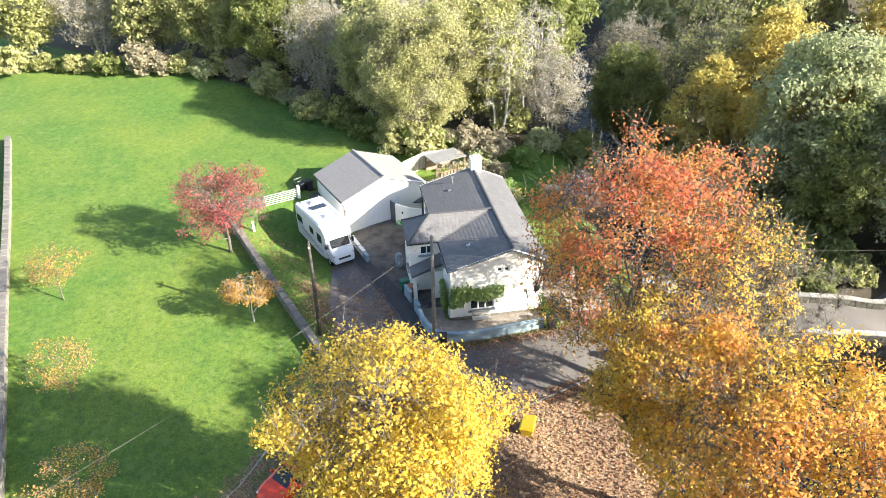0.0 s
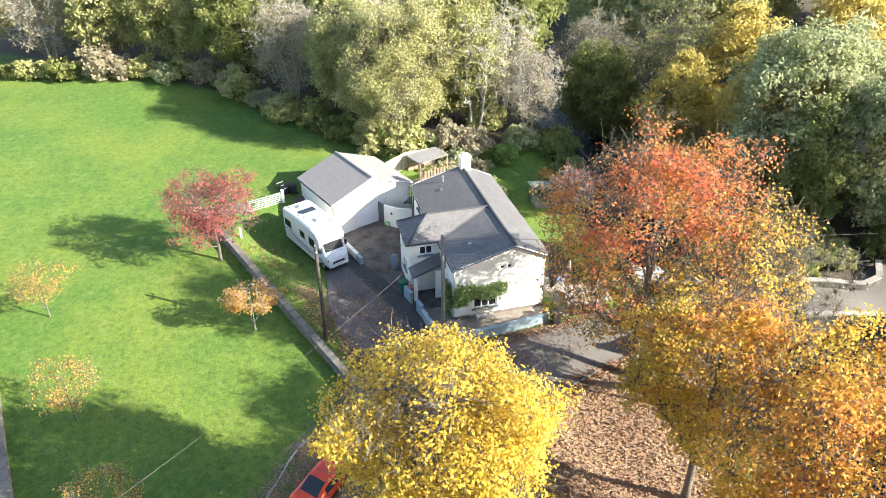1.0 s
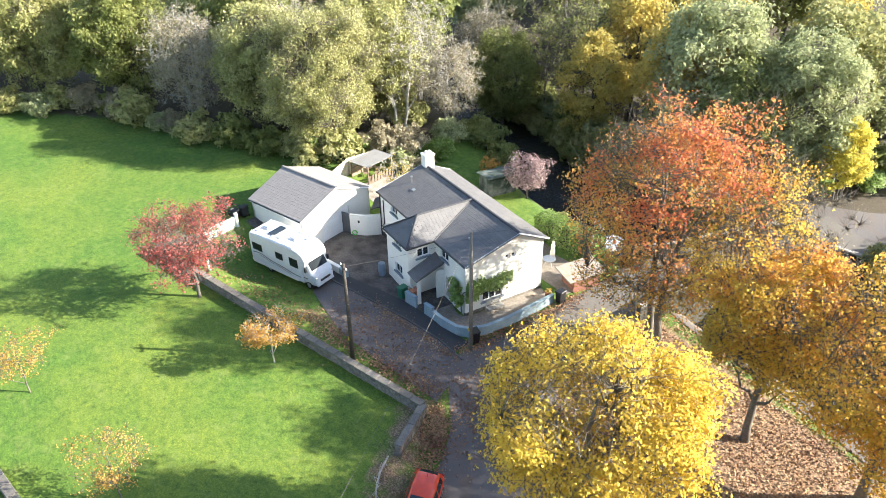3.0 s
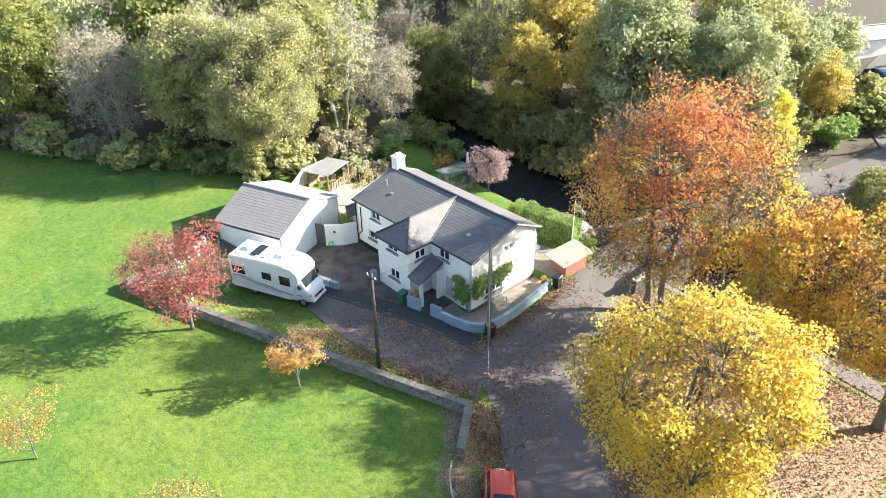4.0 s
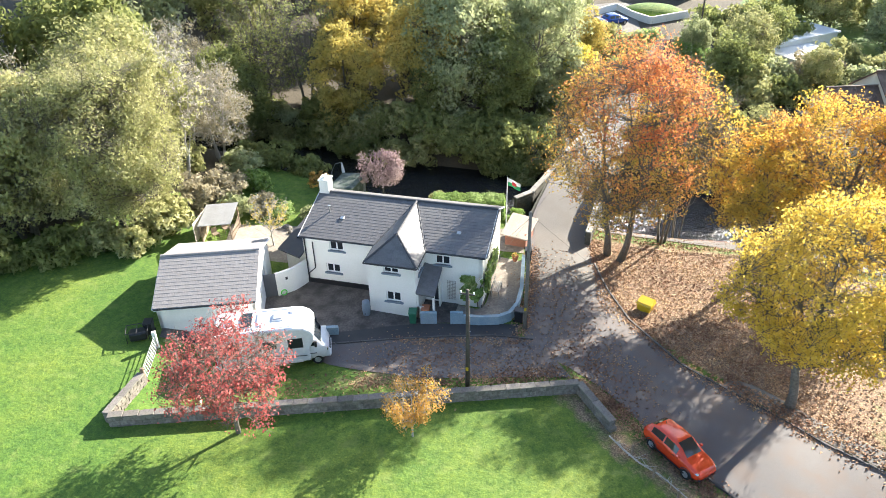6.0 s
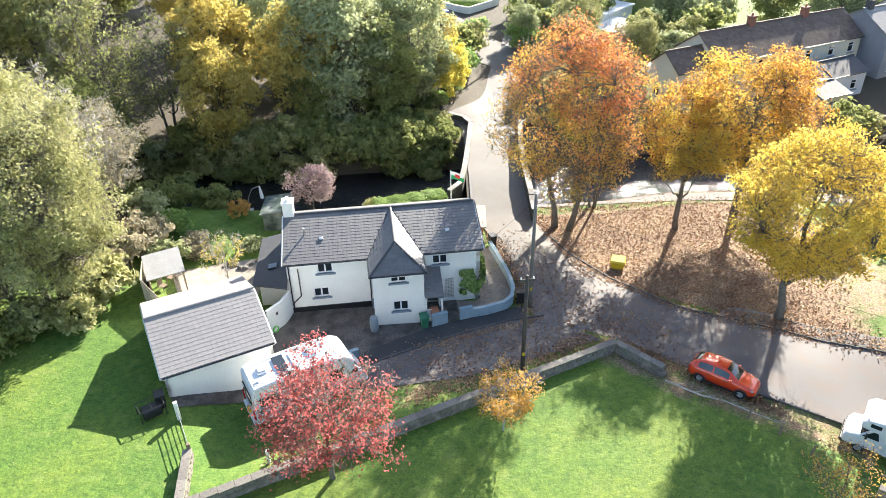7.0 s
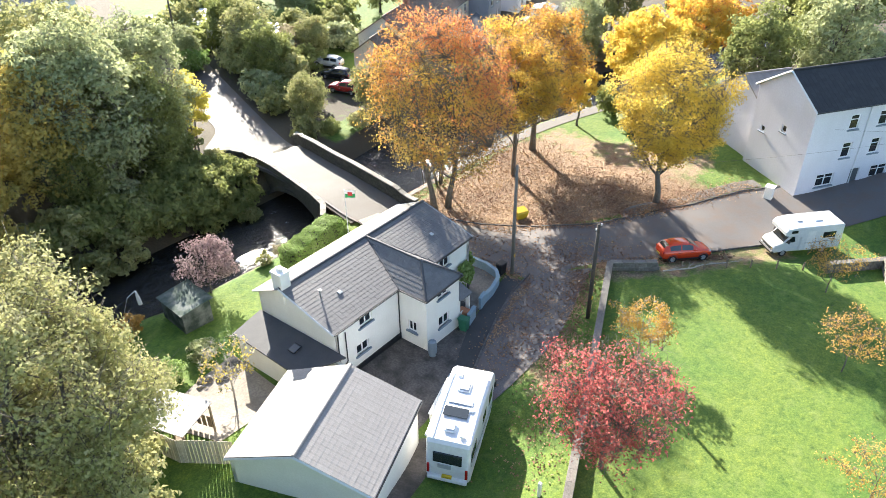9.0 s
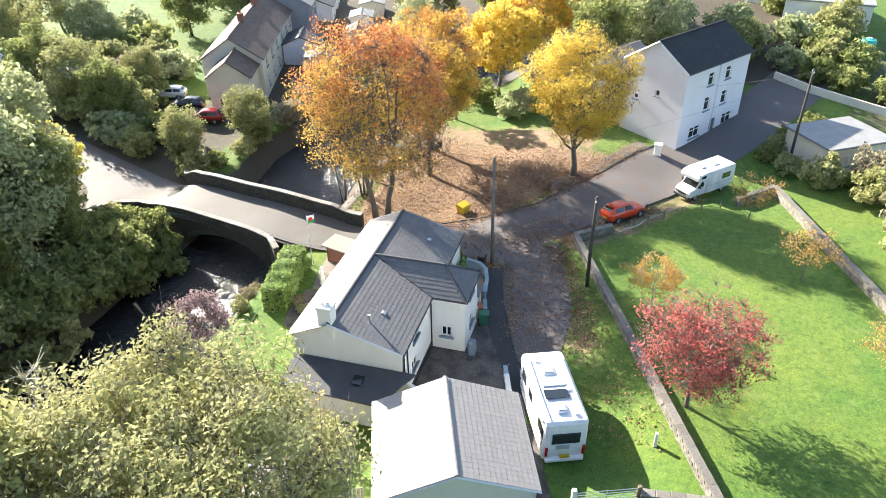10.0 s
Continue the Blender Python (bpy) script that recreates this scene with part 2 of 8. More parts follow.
def ground_build(nt, bs, n, link):
    tc = n("TexCoord")
    co = tc.outputs["Object"]
    fine = n("TexNoise", Scale=9.0, Detail=6.0, Roughness=0.7)
    mid = n("TexNoise", Scale=1.1, Detail=5.0, Roughness=0.6)
    big = n("TexNoise", Scale=0.12, Detail=4.0, Roughness=0.55)
    for t in (fine, mid, big):
        link(co, t.inputs["Vector"])
    tuft = n("TexNoise", Scale=2.4, Detail=6.0, Roughness=0.75)
    link(co, tuft.inputs["Vector"])
    grass = ramp(n, [(0.25, (0.038, 0.08, 0.01)), (0.5, (0.083, 0.142, 0.017)), (0.75, (0.155, 0.215, 0.034))])
    link(fine.outputs["Fac"], grass.inputs[0])
    clump = ramp(n, [(0.32, (0.5, 0.64, 0.55)), (0.5, (1.0, 1.0, 1.0)), (0.7, (1.45, 1.25, 1.1))])
    link(tuft.outputs["Fac"], clump.inputs[0])
    g0 = mixed(n, link, 1.0, grass.outputs[0], clump.outputs[0], "MULTIPLY")
    tint = ramp(n, [(0.38, (0.72, 0.92, 0.75)), (0.62, (1.22, 1.12, 1.0))])
    link(big.outputs["Fac"], tint.inputs[0])
    g1 = mixed(n, link, 1.0, g0, tint.outputs[0], "MULTIPLY")
    worn = ramp(n, [(0.54, (0, 0, 0)), (0.7, (0.6, 0.6, 0.6))])
    link(mid.outputs["Fac"], worn.inputs[0])
    g2 = mixed(n, link, worn.outputs[0], g1, (0.15, 0.2, 0.045))
    litter = ramp(n, [(0.3, (0.07, 0.042, 0.03)), (0.48, (0.2, 0.127, 0.08)), (0.58, (0.35, 0.245, 0.145)), (0.72, (0.5, 0.39, 0.22))])
    link(fine.outputs["Fac"], litter.inputs[0])
    earth = ramp(n, [(0.3, (0.035, 0.028, 0.018)), (0.7, (0.1, 0.08, 0.05))])
    link(fine.outputs["Fac"], earth.inputs[0])
    at = n("Attribute")
    at.attribute_name = "cover"
    sp = n("SeparateColor")
    link(at.outputs["Color"], sp.inputs[0])

    def edge(sock):
        ad = n("Math")
        ad.operation = "MULTIPLY_ADD"
        link(mid.outputs["Fac"], ad.inputs[0])
        ad.inputs[1].default_value = 0.7
        link(sock, ad.inputs[2])
        r = ramp(n, [(0.72, (0, 0, 0)), (0.95, (1, 1, 1))])
        link(ad.outputs[0], r.inputs[0])
        return r.outputs[0]

    c = mixed(n, link, edge(sp.outputs[0]), g2, litter.outputs[0])
    c = mixed(n, link, edge(sp.outputs[1]), c, earth.outputs[0])
    link(c, bs.inputs["Base Color"])
    bs.inputs["Roughness"].default_value = 0.9
    bump(n, link, bs, tuft.outputs["Fac"], 0.55, 0.15)


M_GROUND = mat("grass_and_earth", ground_build)

L_YELLOW = leaf_mat("yellow_leaves", [(0.05, (0.32, 0.2, 0.08)), (0.3, (0.5, 0.33, 0.07)), (0.6, (0.62, 0.45, 0.06)), (0.9, (0.66, 0.52, 0.13))], 0.5, patch=0.8, lit=(0.88, 0.68, 0.16), lit_amount=0.7)
L_ORANGE = leaf_mat("turning_leaves", [(0.1, (0.36, 0.32, 0.09)), (0.3, (0.52, 0.38, 0.09)), (0.5, (0.6, 0.36, 0.1)), (0.7, (0.6, 0.25, 0.1)), (0.88, (0.56, 0.15, 0.09)), (1.0, (0.5, 0.1, 0.075))], 0.5, patch=0.5, z_range=(3.0, 20.5), axis=(0.55, -0.15, 1.0), lit=(0.88, 0.55, 0.14), lit_amount=0.4)
L_GOLD = leaf_mat("golden_leaves", [(0.1, (0.36, 0.32, 0.09)), (0.35, (0.52, 0.41, 0.09)), (0.55, (0.64, 0.46, 0.08)), (0.75, (0.62, 0.34, 0.07)), (1.0, (0.52, 0.2, 0.07))], 0.52, patch=0.6, z_range=(-2.5, 10.5), axis=(1.1, 0.0, 0.5), lit=(0.9, 0.64, 0.13), lit_amount=0.45)
L_RED = leaf_mat("crimson_leaves", [(0.1, (0.3, 0.075, 0.075)), (0.5, (0.46, 0.12, 0.115)), (0.8, (0.54, 0.22, 0.2)), (1.0, (0.55, 0.37, 0.33))], 0.5, lit=(0.8, 0.22, 0.2), lit_amount=0.5)
L_RUST = leaf_mat("rusty_leaves", [(0.1, (0.42, 0.2, 0.08)), (0.5, (0.56, 0.33, 0.1)), (1.0, (0.6, 0.43, 0.15))], 0.45, lit=(0.8, 0.55, 0.12))
L_PALE_GOLD = leaf_mat("thin_golden_leaves", [(0.1, (0.3, 0.27, 0.09)), (0.4, (0.46, 0.36, 0.1)), (0.7, (0.58, 0.4, 0.1)), (1.0, (0.58, 0.3, 0.1))], 0.5, patch=0.6, z_range=(2.0, 17.0), lit=(0.9, 0.7, 0.1), lit_amount=0.7)
L_GREEN = leaf_mat("willow_leaves", [(0.1, (0.17, 0.185, 0.065)), (0.5, (0.32, 0.325, 0.125)), (0.8, (0.45, 0.43, 0.21)), (1.0, (0.56, 0.53, 0.33))], 0.38, lit=(0.38, 0.375, 0.2), lit_amount=0.4)
L_DARK = leaf_mat("dark_leaves", [(0.1, (0.09, 0.12, 0.042)), (0.6, (0.23, 0.25, 0.085)), (1.0, (0.42, 0.41, 0.16))], 0.45, lit=(0.4, 0.44, 0.17), lit_amount=0.5)
L_GREY = leaf_mat("grey_green_leaves", [(0.1, (0.17, 0.195, 0.09)), (0.5, (0.33, 0.36, 0.18)), (1.0, (0.52, 0.53, 0.32))], 0.44, lit=(0.47, 0.51, 0.28), lit_amount=0.45, gloss=0.3)
L_BROWN = leaf_mat("fading_leaves", [(0.1, (0.2, 0.18, 0.11)), (0.5, (0.34, 0.3, 0.2)), (1.0, (0.46, 0.41, 0.29))], 0.45)
L_WOODY_BRIGHT = leaf_mat("bright_yellow_green_leaves", [(0.1, (0.34, 0.32, 0.06)), (0.5, (0.56, 0.5, 0.09)), (1.0, (0.7, 0.6, 0.16))], 0.5, lit=(0.85, 0.76, 0.2), lit_amount=0.6)
L_WOODY = leaf_mat("yellowing_leaves", [(0.1, (0.22, 0.23, 0.08)), (0.45, (0.4, 0.35, 0.11)), (1.0, (0.6, 0.47, 0.15))], 0.45, lit=(0.78, 0.6, 0.16))
L_HEDGE = leaf_mat("hedge_leaves", [(0.1, (0.1, 0.18, 0.045)), (0.5, (0.25, 0.36, 0.1)), (1.0, (0.52, 0.6, 0.33))], 0.45)
L_PINK = leaf_mat("dusky_pink_leaves", [(0.1, (0.2, 0.13, 0.14)), (0.5, (0.4, 0.29, 0.29)), (1.0, (0.62, 0.52, 0.5))])
L_FALLEN = leaf_mat("fallen_leaves", [(0.0, (0.085, 0.042, 0.03)), (0.4, (0.25, 0.142, 0.09)), (0.75, (0.45, 0.295, 0.17)), (1.0, (0.58, 0.45, 0.25))], 0.1)


# ---- mesh helpers ----
class Shape:
    """Collects vertices and faces for one mesh."""

    def __init__(self):
        self.v, self.f = [], []

    def add(self, verts, faces, m=None):
        k = len(self.v)
        self.v += [tuple(m @ Vector(p)) if m is not None else tuple(p) for p in verts]
        self.f += [tuple(i + k for i in f) for f in faces]
        return self

    def box(self, x0, y0, z0, x1, y1, z1, m=None, c=0.0):
        """A box; c cuts its edges."""
        if c <= 0:
            v = [(x, y, z) for z in (z0, z1) for y in (y0, y1) for x in (x0, x1)]
            return self.add(v, [(0, 2, 3, 1), (4, 5, 7, 6), (0, 1, 5, 4), (2, 6, 7, 3), (0, 4, 6, 2), (1, 3, 7, 5)], m)
        bm = bmesh.new()
        bmesh.ops.create_cube(bm, size=1.0)
        for p in bm.verts:
            p.co = Vector(((x0 + x1) / 2 + p.co.x * (x1 - x0), (y0 + y1) / 2 + p.co.y * (y1 - y0), (z0 + z1) / 2 + p.co.z * (z1 - z0)))
        bmesh.ops.bevel(bm, geom=bm.edges[:], offset=c, segments=1, affect="EDGES")
        bm.verts.index_update()
        self.add([p.co for p in bm.verts], [[p.index for p in f.verts] for f in bm.faces], m)
        bm.free()
        return self

    def loft(self, rings, closed=True, caps=True, m=None):
        k = len(rings[0])
        v = [p for r in rings for p in r]
        f = []
        for i in range(len(rings) - 1):
            for j in range(k if closed else k - 1):
                a, b = i * k + j, i * k + (j + 1) % k
                f.append((a, b, b + k, a + k))
        if caps:
            f.append(tuple(range(k - 1, -1, -1)))
            f.append(tuple(range(len(v) - k, len(v))))
        return self.add(v, f, m)

    def tube(self, pts, radii, sides=6, m=None):
        pts = [Vector(p) for p in pts]
        if isinstance(radii, (int, float)):
            radii = [radii] * len(pts)
        rings = []
        for i, p in enumerate(pts):
            d = (pts[min(i + 1, len(pts) - 1)] - pts[max(i - 1, 0)]).normalized()
            s = d.orthogonal().normalized() if abs(d.z) > 0.9 else d.cross(Vector((0, 0, 1))).normalized()
            u = s.cross(d)
            rings.append([p + (s * math.cos(a) + u * math.sin(a)) * radii[i] for a in (2 * math.pi * j / sides for j in range(sides))])
        return self.loft(rings, m=m)

    def mesh(self, name):
        me = bpy.data.meshes.new(name)
        me.from_pydata(self.v, [], self.f)
        me.update()
        return me


    def ribbon(self, pts, half, bottom, top):
        """An upright wall along a line, in one piece."""
        rows = []
        for i, p in enumerate(pts):
            d = Vector(pts[min(i + 1, len(pts) - 1)]) - Vector(pts[max(i - 1, 0)])
            q = Vector((-d.y, d.x)).normalized() * half
            z0, z1 = bottom(*p), top(*p)
            rows.append([(p[0] - q.x, p[1] - q.y, z0), (p[0] + q.x, p[1] + q.y, z0), (p[0] + q.x, p[1] + q.y, z1), (p[0] - q.x, p[1] - q.y, z1)])
        return self.loft(rows)


def dense(pts, step):
    """The same line with points at every step."""
    out = []
    for (ax, ay), (bx, by) in zip(pts, pts[1:]):
        k = max(1, round(math.hypot(bx - ax, by - ay) / step))
        out += [(ax + (bx - ax) * i / k, ay + (by - ay) * i / k) for i in range(k)]
    return out + [tuple(pts[-1])]


def part(name, shape, material, parent=None, label="", m=None, smooth=False):
    me = shape.mesh(name) if isinstance(shape, Shape) else shape
    if material and not me.materials:
        me.materials.append(material)
    if smooth:
        me.shade_smooth()
    ob = new(name, me)
    if parent:
        ob.parent = parent
    if m is not None:
        ob.matrix_basis = m
    if label:
        ob["label"] = label
    return ob


def thing(name, label, category, m=None, group="", kind=""):
    e = new(name)
    e.empty_display_size = 0.2
    if m is not None:
        e.matrix_basis = m
    return tagged(e, label, category, group, kind)


def single(name, shape, material, label, category, m=None, group="", kind="", smooth=False):
    return tagged(part(name, shape, material, None, "", m, smooth), label, category, group, kind)


# ---- lie of the land ----
def smooth01(a, b, x):
    t = np.clip((x - a) / (b - a), 0, 1)
    return t * t * (3 - 2 * t)


def seg_dist(x, y, pts):
    best = np.full(np.shape(x), 1e9)
    for (ax, ay), (bx, by) in zip(pts, pts[1:]):
        dx, dy = bx - ax, by - ay
        t = np.clip(((x - ax) * dx + (y - ay) * dy) / (dx * dx + dy * dy), 0, 1)
        best = np.minimum(best, np.hypot(x - ax - t * dx, y - ay - t * dy))
    return best


RIVER = [(-90, 40), (-40, 30), (-12, 26.0), (1, 22.8), (9, 22.5), (15, 21.9), (20, 21.8), (28, 21.5), (36, 22.3), (48, 20.5), (64, 15.5), (80, 8.5), (120, -9)]
WALL_A, WALL_B, WALL_C = (-4.2, -18.0), (21.8, -7.8), (24.0, -10.7)
FIELD_D = (36.0, -25.2)


def side(x, y, a, b):
    """Distance to the right of the line from a to b."""
    l = math.hypot(b[0] - a[0], b[1] - a[1])
    return ((x - a[0]) * (b[1] - a[1]) - (y - a[1]) * (b[0] - a[0])) / l


def land(x, y):
    x, y = np.asarray(x, float), np.asarray(y, float)
    field = np.clip(1.55 - 0.035 * x - 0.03 * (y + 18), 0.3, 3.2)
    low = -0.15 + 0.1 * np.clip(x - 36, 0, 60) * smooth01(6, -8, y) - 0.5 * smooth01(-2, 7, y) * smooth01(19, 23, x) + 0.45 * smooth01(28, 34, x) * smooth01(46, 40, x) * smooth01(3, -5, y) * smooth01(-17, -10, y) + 0.25 * smooth01(12, 2, x) * smooth01(-9, -3, y)
    s = np.minimum(smooth01(-5.5, -0.2, side(x, y, WALL_A, WALL_B)), smooth01(-2.6, 0.3, side(x, y, WALL_B, FIELD_D)))
    w = smooth01(-1.5, -9.0, x + 0.3 * (y + 4))
    k = np.maximum(s, w)
    z = low * (1 - k) + field * k
    z = z + 0.06 * np.clip(y - 34, 0, 200) + 0.05 * np.clip(-30 - x, 0, 200)
    d = seg_dist(x, y, RIVER)
    r = smooth01(7.6, 4.4, d)
    return z * (1 - r) + (-3.1) * r


def land1(x, y):
    return float(land(x, y))


ROAD_L = [(36, 84), (30.5, 68), (24.5, 51), (21.2, 41), (16.3, 36.5), (17.6, 32.6), (17.3, 28), (16.7, 23), (16.3, 19), (15.8, 14), (16.4, 9), (17.2, 3), (17.6, -2.4), (20.6, -5.2), (23.4, -6.8), (26.5, -9.9), (29.7, -12.8), (33.2, -15.7), (39.2, -20.2), (48, -26), (62, -34)]
ROAD_R = [(42, 83), (36.5, 67), (30.5, 50), (27.5, 41.5), (25.8, 36.5), (24.0, 30.6), (23.0, 27), (22.1, 22), (21.4, 17), (21.1, 12.5), (21.7, 8.5), (23.0, 5.0), (24.7, 1.2), (26.4, -1.0), (28.2, -3.1), (31.9, -5.9), (35.7, -8.7), (40.7, -11.9), (45, -15.4), (57, -23.0), (70, -30)]


def deck(x, y):
    """Height of the road surface, humped over the bridge."""
    return land(x, y) * smooth01(7.6, 10.0, seg_dist(x, y, RIVER)) + 0.5 * smooth01(10.5, 3.0, np.abs(np.asarray(y, float) - 23)) + 0.05


def strip(name, left, right, material, height, across=8, steps=6, kind="structure", label="", category=""):
    """A surface between two edge lines, laid on the land."""
    def fine(pts):
        out = []
        for i in range(len(pts) - 1):
            p0, p1, p2, p3 = (Vector(pts[max(0, min(len(pts) - 1, j))]) for j in (i - 1, i, i + 1, i + 2))
            for s in range(steps):
                t = s / steps
                out.append(0.5 * ((2 * p1) + (p2 - p0) * t + (2 * p0 - 5 * p1 + 4 * p2 - p3) * t * t + (3 * p1 - p0 - 3 * p2 + p3) * t ** 3))
        return out + [Vector(pts[-1])]
    a, b = fine(left), fine(right)
    sh = Shape()
    rows = []
    for p, q in zip(a, b):
        r = [p.lerp(q, j / across) for j in range(across + 1)]
        rows.append([(c.x, c.y, float(height(c.x, c.y))) for c in r])
    sh.loft(rows, closed=False, caps=False)
    sh.f = [f[::-1] for f in sh.f]
    ob = single(name, sh, material, label, category, kind=kind, smooth=True)
    return ob


def build_ground():
    core = np.arange(-62, 92.01, 0.7)
    out = 92 + np.cumsum(1.5 * 1.18 ** np.arange(26))
    outn = -62 - np.cumsum(1.5 * 1.18 ** np.arange(26))
    ax = np.concatenate([outn[::-1], core, out])
    X, Y = np.meshgrid(ax, ax)
    Z = land(X, Y)
    road = np.minimum(seg_dist(X, Y, [((a[0] + b[0]) / 2, (a[1] + b[1]) / 2) for a, b in zip(ROAD_L, ROAD_R)]), 50)
    Z = Z - 0.08 * smooth01(3.2, 2.4, road) * (seg_dist(X, Y, RIVER) > 7.8)
    n = len(ax)
    verts = np.stack([X.ravel(), Y.ravel(), Z.ravel()], 1)
    i = np.arange(n * n).reshape(n, n)
    faces = np.stack([i[:-1, :-1].ravel(), i[:-1, 1:].ravel(), i[1:, 1:].ravel(), i[1:, :-1].ravel()], 1)
    me = bpy.data.meshes.new("ground")
    me.from_pydata(verts.tolist(), [], faces.tolist())
    me.shade_smooth()
    x, y = verts[:, 0], verts[:, 1]
    litter = smooth01(-1.2, 0.6, -side(x, y, (24.7, 1.2), (40.7, -11.9))) * smooth01(19, 22, x) * smooth01(15, 10, y) * smooth01(45, 36, x - 0.15 * y)
    litter = np.maximum(litter, 0.55 * smooth01(3.5, 0.5, seg_dist(x, y, [WALL_B, WALL_C, (33, -17)])))
    litter = np.maximum(litter, 0.45 * smooth01(3.0, 1.0, np.abs(side(x, y, WALL_A, WALL_B) + 3.5)) * smooth01(2, 9, x) * smooth01(22, 19, x))
    litter = np.maximum(litter, 0.58 * smooth01(32, 36, x) * smooth01(50, 44, x) * smooth01(-11, -6, y) * smooth01(14, 10, y))
    wood = np.maximum(smooth01(7.8, 6.4, seg_dist(x, y, RIVER)), smooth01(27, 29, y) * smooth01(24, 20, x - 0.2 * y))
    wood = np.maximum(wood, smooth01(-2, 3, side(x, y, (-47, -50), (-12, 0)) * -1 - 9.0) * smooth01(-10, -14, x))
    wood = np.maximum(wood, 0.62 * smooth01(27, 29, x) * smooth01(48, 44, x) * smooth01(31, 33, y) * smooth01(72, 66, y))
    wood = np.maximum(wood, 0.8 * smooth01(50, 55, x + 0.3 * y) * smooth01(-34, -30, y) * smooth01(3, -2, y))
    wood = np.maximum(wood, 0.55 * smooth01(-24, -34, y + 0.25 * (x - 40)) * smooth01(34, 50, x) * smooth01(90, 70, x))
    wood = np.maximum(wood, 0.75 * smooth01(44, 48, x) * smooth01(17, 20, y + 0.3 * (x - 48)) * smooth01(37, 34, y - 0.3 * (x - 48)))
    cov = np.stack([litter, wood, np.zeros_like(x), np.ones_like(x)], 1)
    at = me.color_attributes.new("cover", "FLOAT_COLOR", "POINT")
    at.data.foreach_set("color", cov.ravel().astype(np.float32))
    me.materials.append(M_GROUND)
    return tagged(new("ground", me), "sloping green meadow, leaf litter and wooded river bank", "ground", kind="structure")


build_ground()
strip("road", ROAD_L, ROAD_R, M_ASPHALT, deck, 10, 6, label="narrow asphalt lane with fallen leaves", category="road")
# The same asphalt as the lane, with low-sun glare put into a lighter colour.
strip("bridge_road", [(16.5, 36.2), (17.9, 32.6), (17.6, 28), (17.0, 23), (16.6, 19), (16.1, 14), (16.7, 9.5), (17.4, 4.0)], [(25.2, 36.4), (23.9, 30.6), (22.9, 27), (22.0, 22), (21.3, 17), (20.9, 12.5), (21.5, 8.5), (22.6, 5.0)], M_BRIDGE_ROAD, lambda x, y: deck(x, y) + 0.012, 10, 6, label="road surface over the old bridge, coloured pale for sun glare", category="road")
strip("side_lane", [(18.6, -2.6), (15.5, -2.9), (12.0, -3.8), (8.5, -5.0), (5.0, -6.3), (1.0, -7.2)], [(21.3, -6.6), (18.5, -7.2), (15.0, -8.2), (11.5, -8.8), (8.2, -8.6), (5.2, -8.4)], M_ASPHALT, lambda x, y: deck(x, y) + 0.01, 8, 6, label="asphalt lane leading to the cottage yard", category="road")
strip("dark_verge_strip", [(17.0, -1.3), (14.2, -1.9), (10.8, -2.6), (8.0, -3.7), (4.9, -5.1), (1.5, -6.2)], [(17.2, -2.7), (14.2, -3.2), (11.6, -4.0), (8.6, -5.05), (5.1, -6.25), (1.7, -7.1)], M_ASPHALT_NEW, lambda x, y: deck(x, y) + 0.022, 4, 6, label="fresh dark asphalt strip beside the yard", category="pavement")
strip("yard", [(10.0, 0.3), (9.0, 0.3), (6.0, 0.3), (2.5, 0.3), (0.0, 0.3), (-2.2, -2.0)], [(10.6, -2.4), (10.2, -3.3), (7.8, -4.1), (4.9, -5.2), (1.6, -6.1), (-1.6, -6.3)], M_YARD, lambda x, y: deck(x, y) + 0.006, 8, 6, label="stained concrete yard in front of the cottage", category="pavement")
G_EDGE = [pose(-4.93, -4.25, 0, 0, 0, 20.2) @ Vector(p) for p in ((3.6, -3.95, 0), (1.0, -3.95, 0), (-3.2, -3.95, 0), (4.4, -5.6, 0), (1.2, -5.3, 0), (-3.2, -5.0, 0))]
strip("garage_apron", [(p.x, p.y) for p in G_EDGE[:3]], [(p.x, p.y) for p in G_EDGE[3:]], M_YARD, lambda x, y: land(x, y) + 0.04, 4, 6, label="bare dark earth strip along the garage wall", category="pavement")
strip("riverside_path", [(21.6, 13.9), (28, 13.6), (36, 13.0), (48, 10.8), (64, 5.2), (80, -2.8)], [(21.7, 15.3), (28.4, 15.0), (36.4, 14.5), (48.6, 12.4), (65, 7.0), (81, -1.0)], M_BRIDGE_ROAD, lambda x, y: land(x, y) + 0.05, 4, 6, label="pale riverside footpath", category="path")
strip("footway", [(30.6, -4.9), (31.9, -5.75), (35.7, -8.55), (40.7, -11.75), (42.4, -13.0)], [(31.0, -4.3), (32.6, -4.75), (36.4, -7.5), (41.4, -10.7), (43.1, -11.9)], M_BRIDGE_ROAD, lambda x, y: deck(x, y) + 0.09, 3, 6, label="narrow worn footway along the kerb", category="pavement")
strip("far_drive", [(25.0, 51.0), (21.0, 57.0), (18.0, 64.0), (15.0, 71.0), (14.0, 80.0)], [(30.0, 56.0), (27.0, 62.0), (24.5, 68.0), (23.5, 74.0), (22.0, 84.0)], M_BRIDGE_ROAD, lambda x, y: land(x, y) + 0.09, 6, 6, label="pale driveway across the river", category="path")
strip("garden_path", [(10.5, 7.6), (12.5, 8.0), (15.9, 8.2)], [(10.5, 11.2), (12.5, 11.6), (15.4, 12.0)], M_PATIO, lambda x, y: land(x, y) + 0.05, 6, 6, label="paved patio behind the cottage", category="pavement")
strip("flower_bed", [(4.8, 8.0), (7.5, 8.0), (10.4, 8.0)], [(5.6, 11.2), (7.5, 11.7), (10.4, 11.6)], M_YARD, lambda x, y: land(x, y) + 0.04, 6, 4, label="bare brown flower bed behind the cottage", category="flower bed")
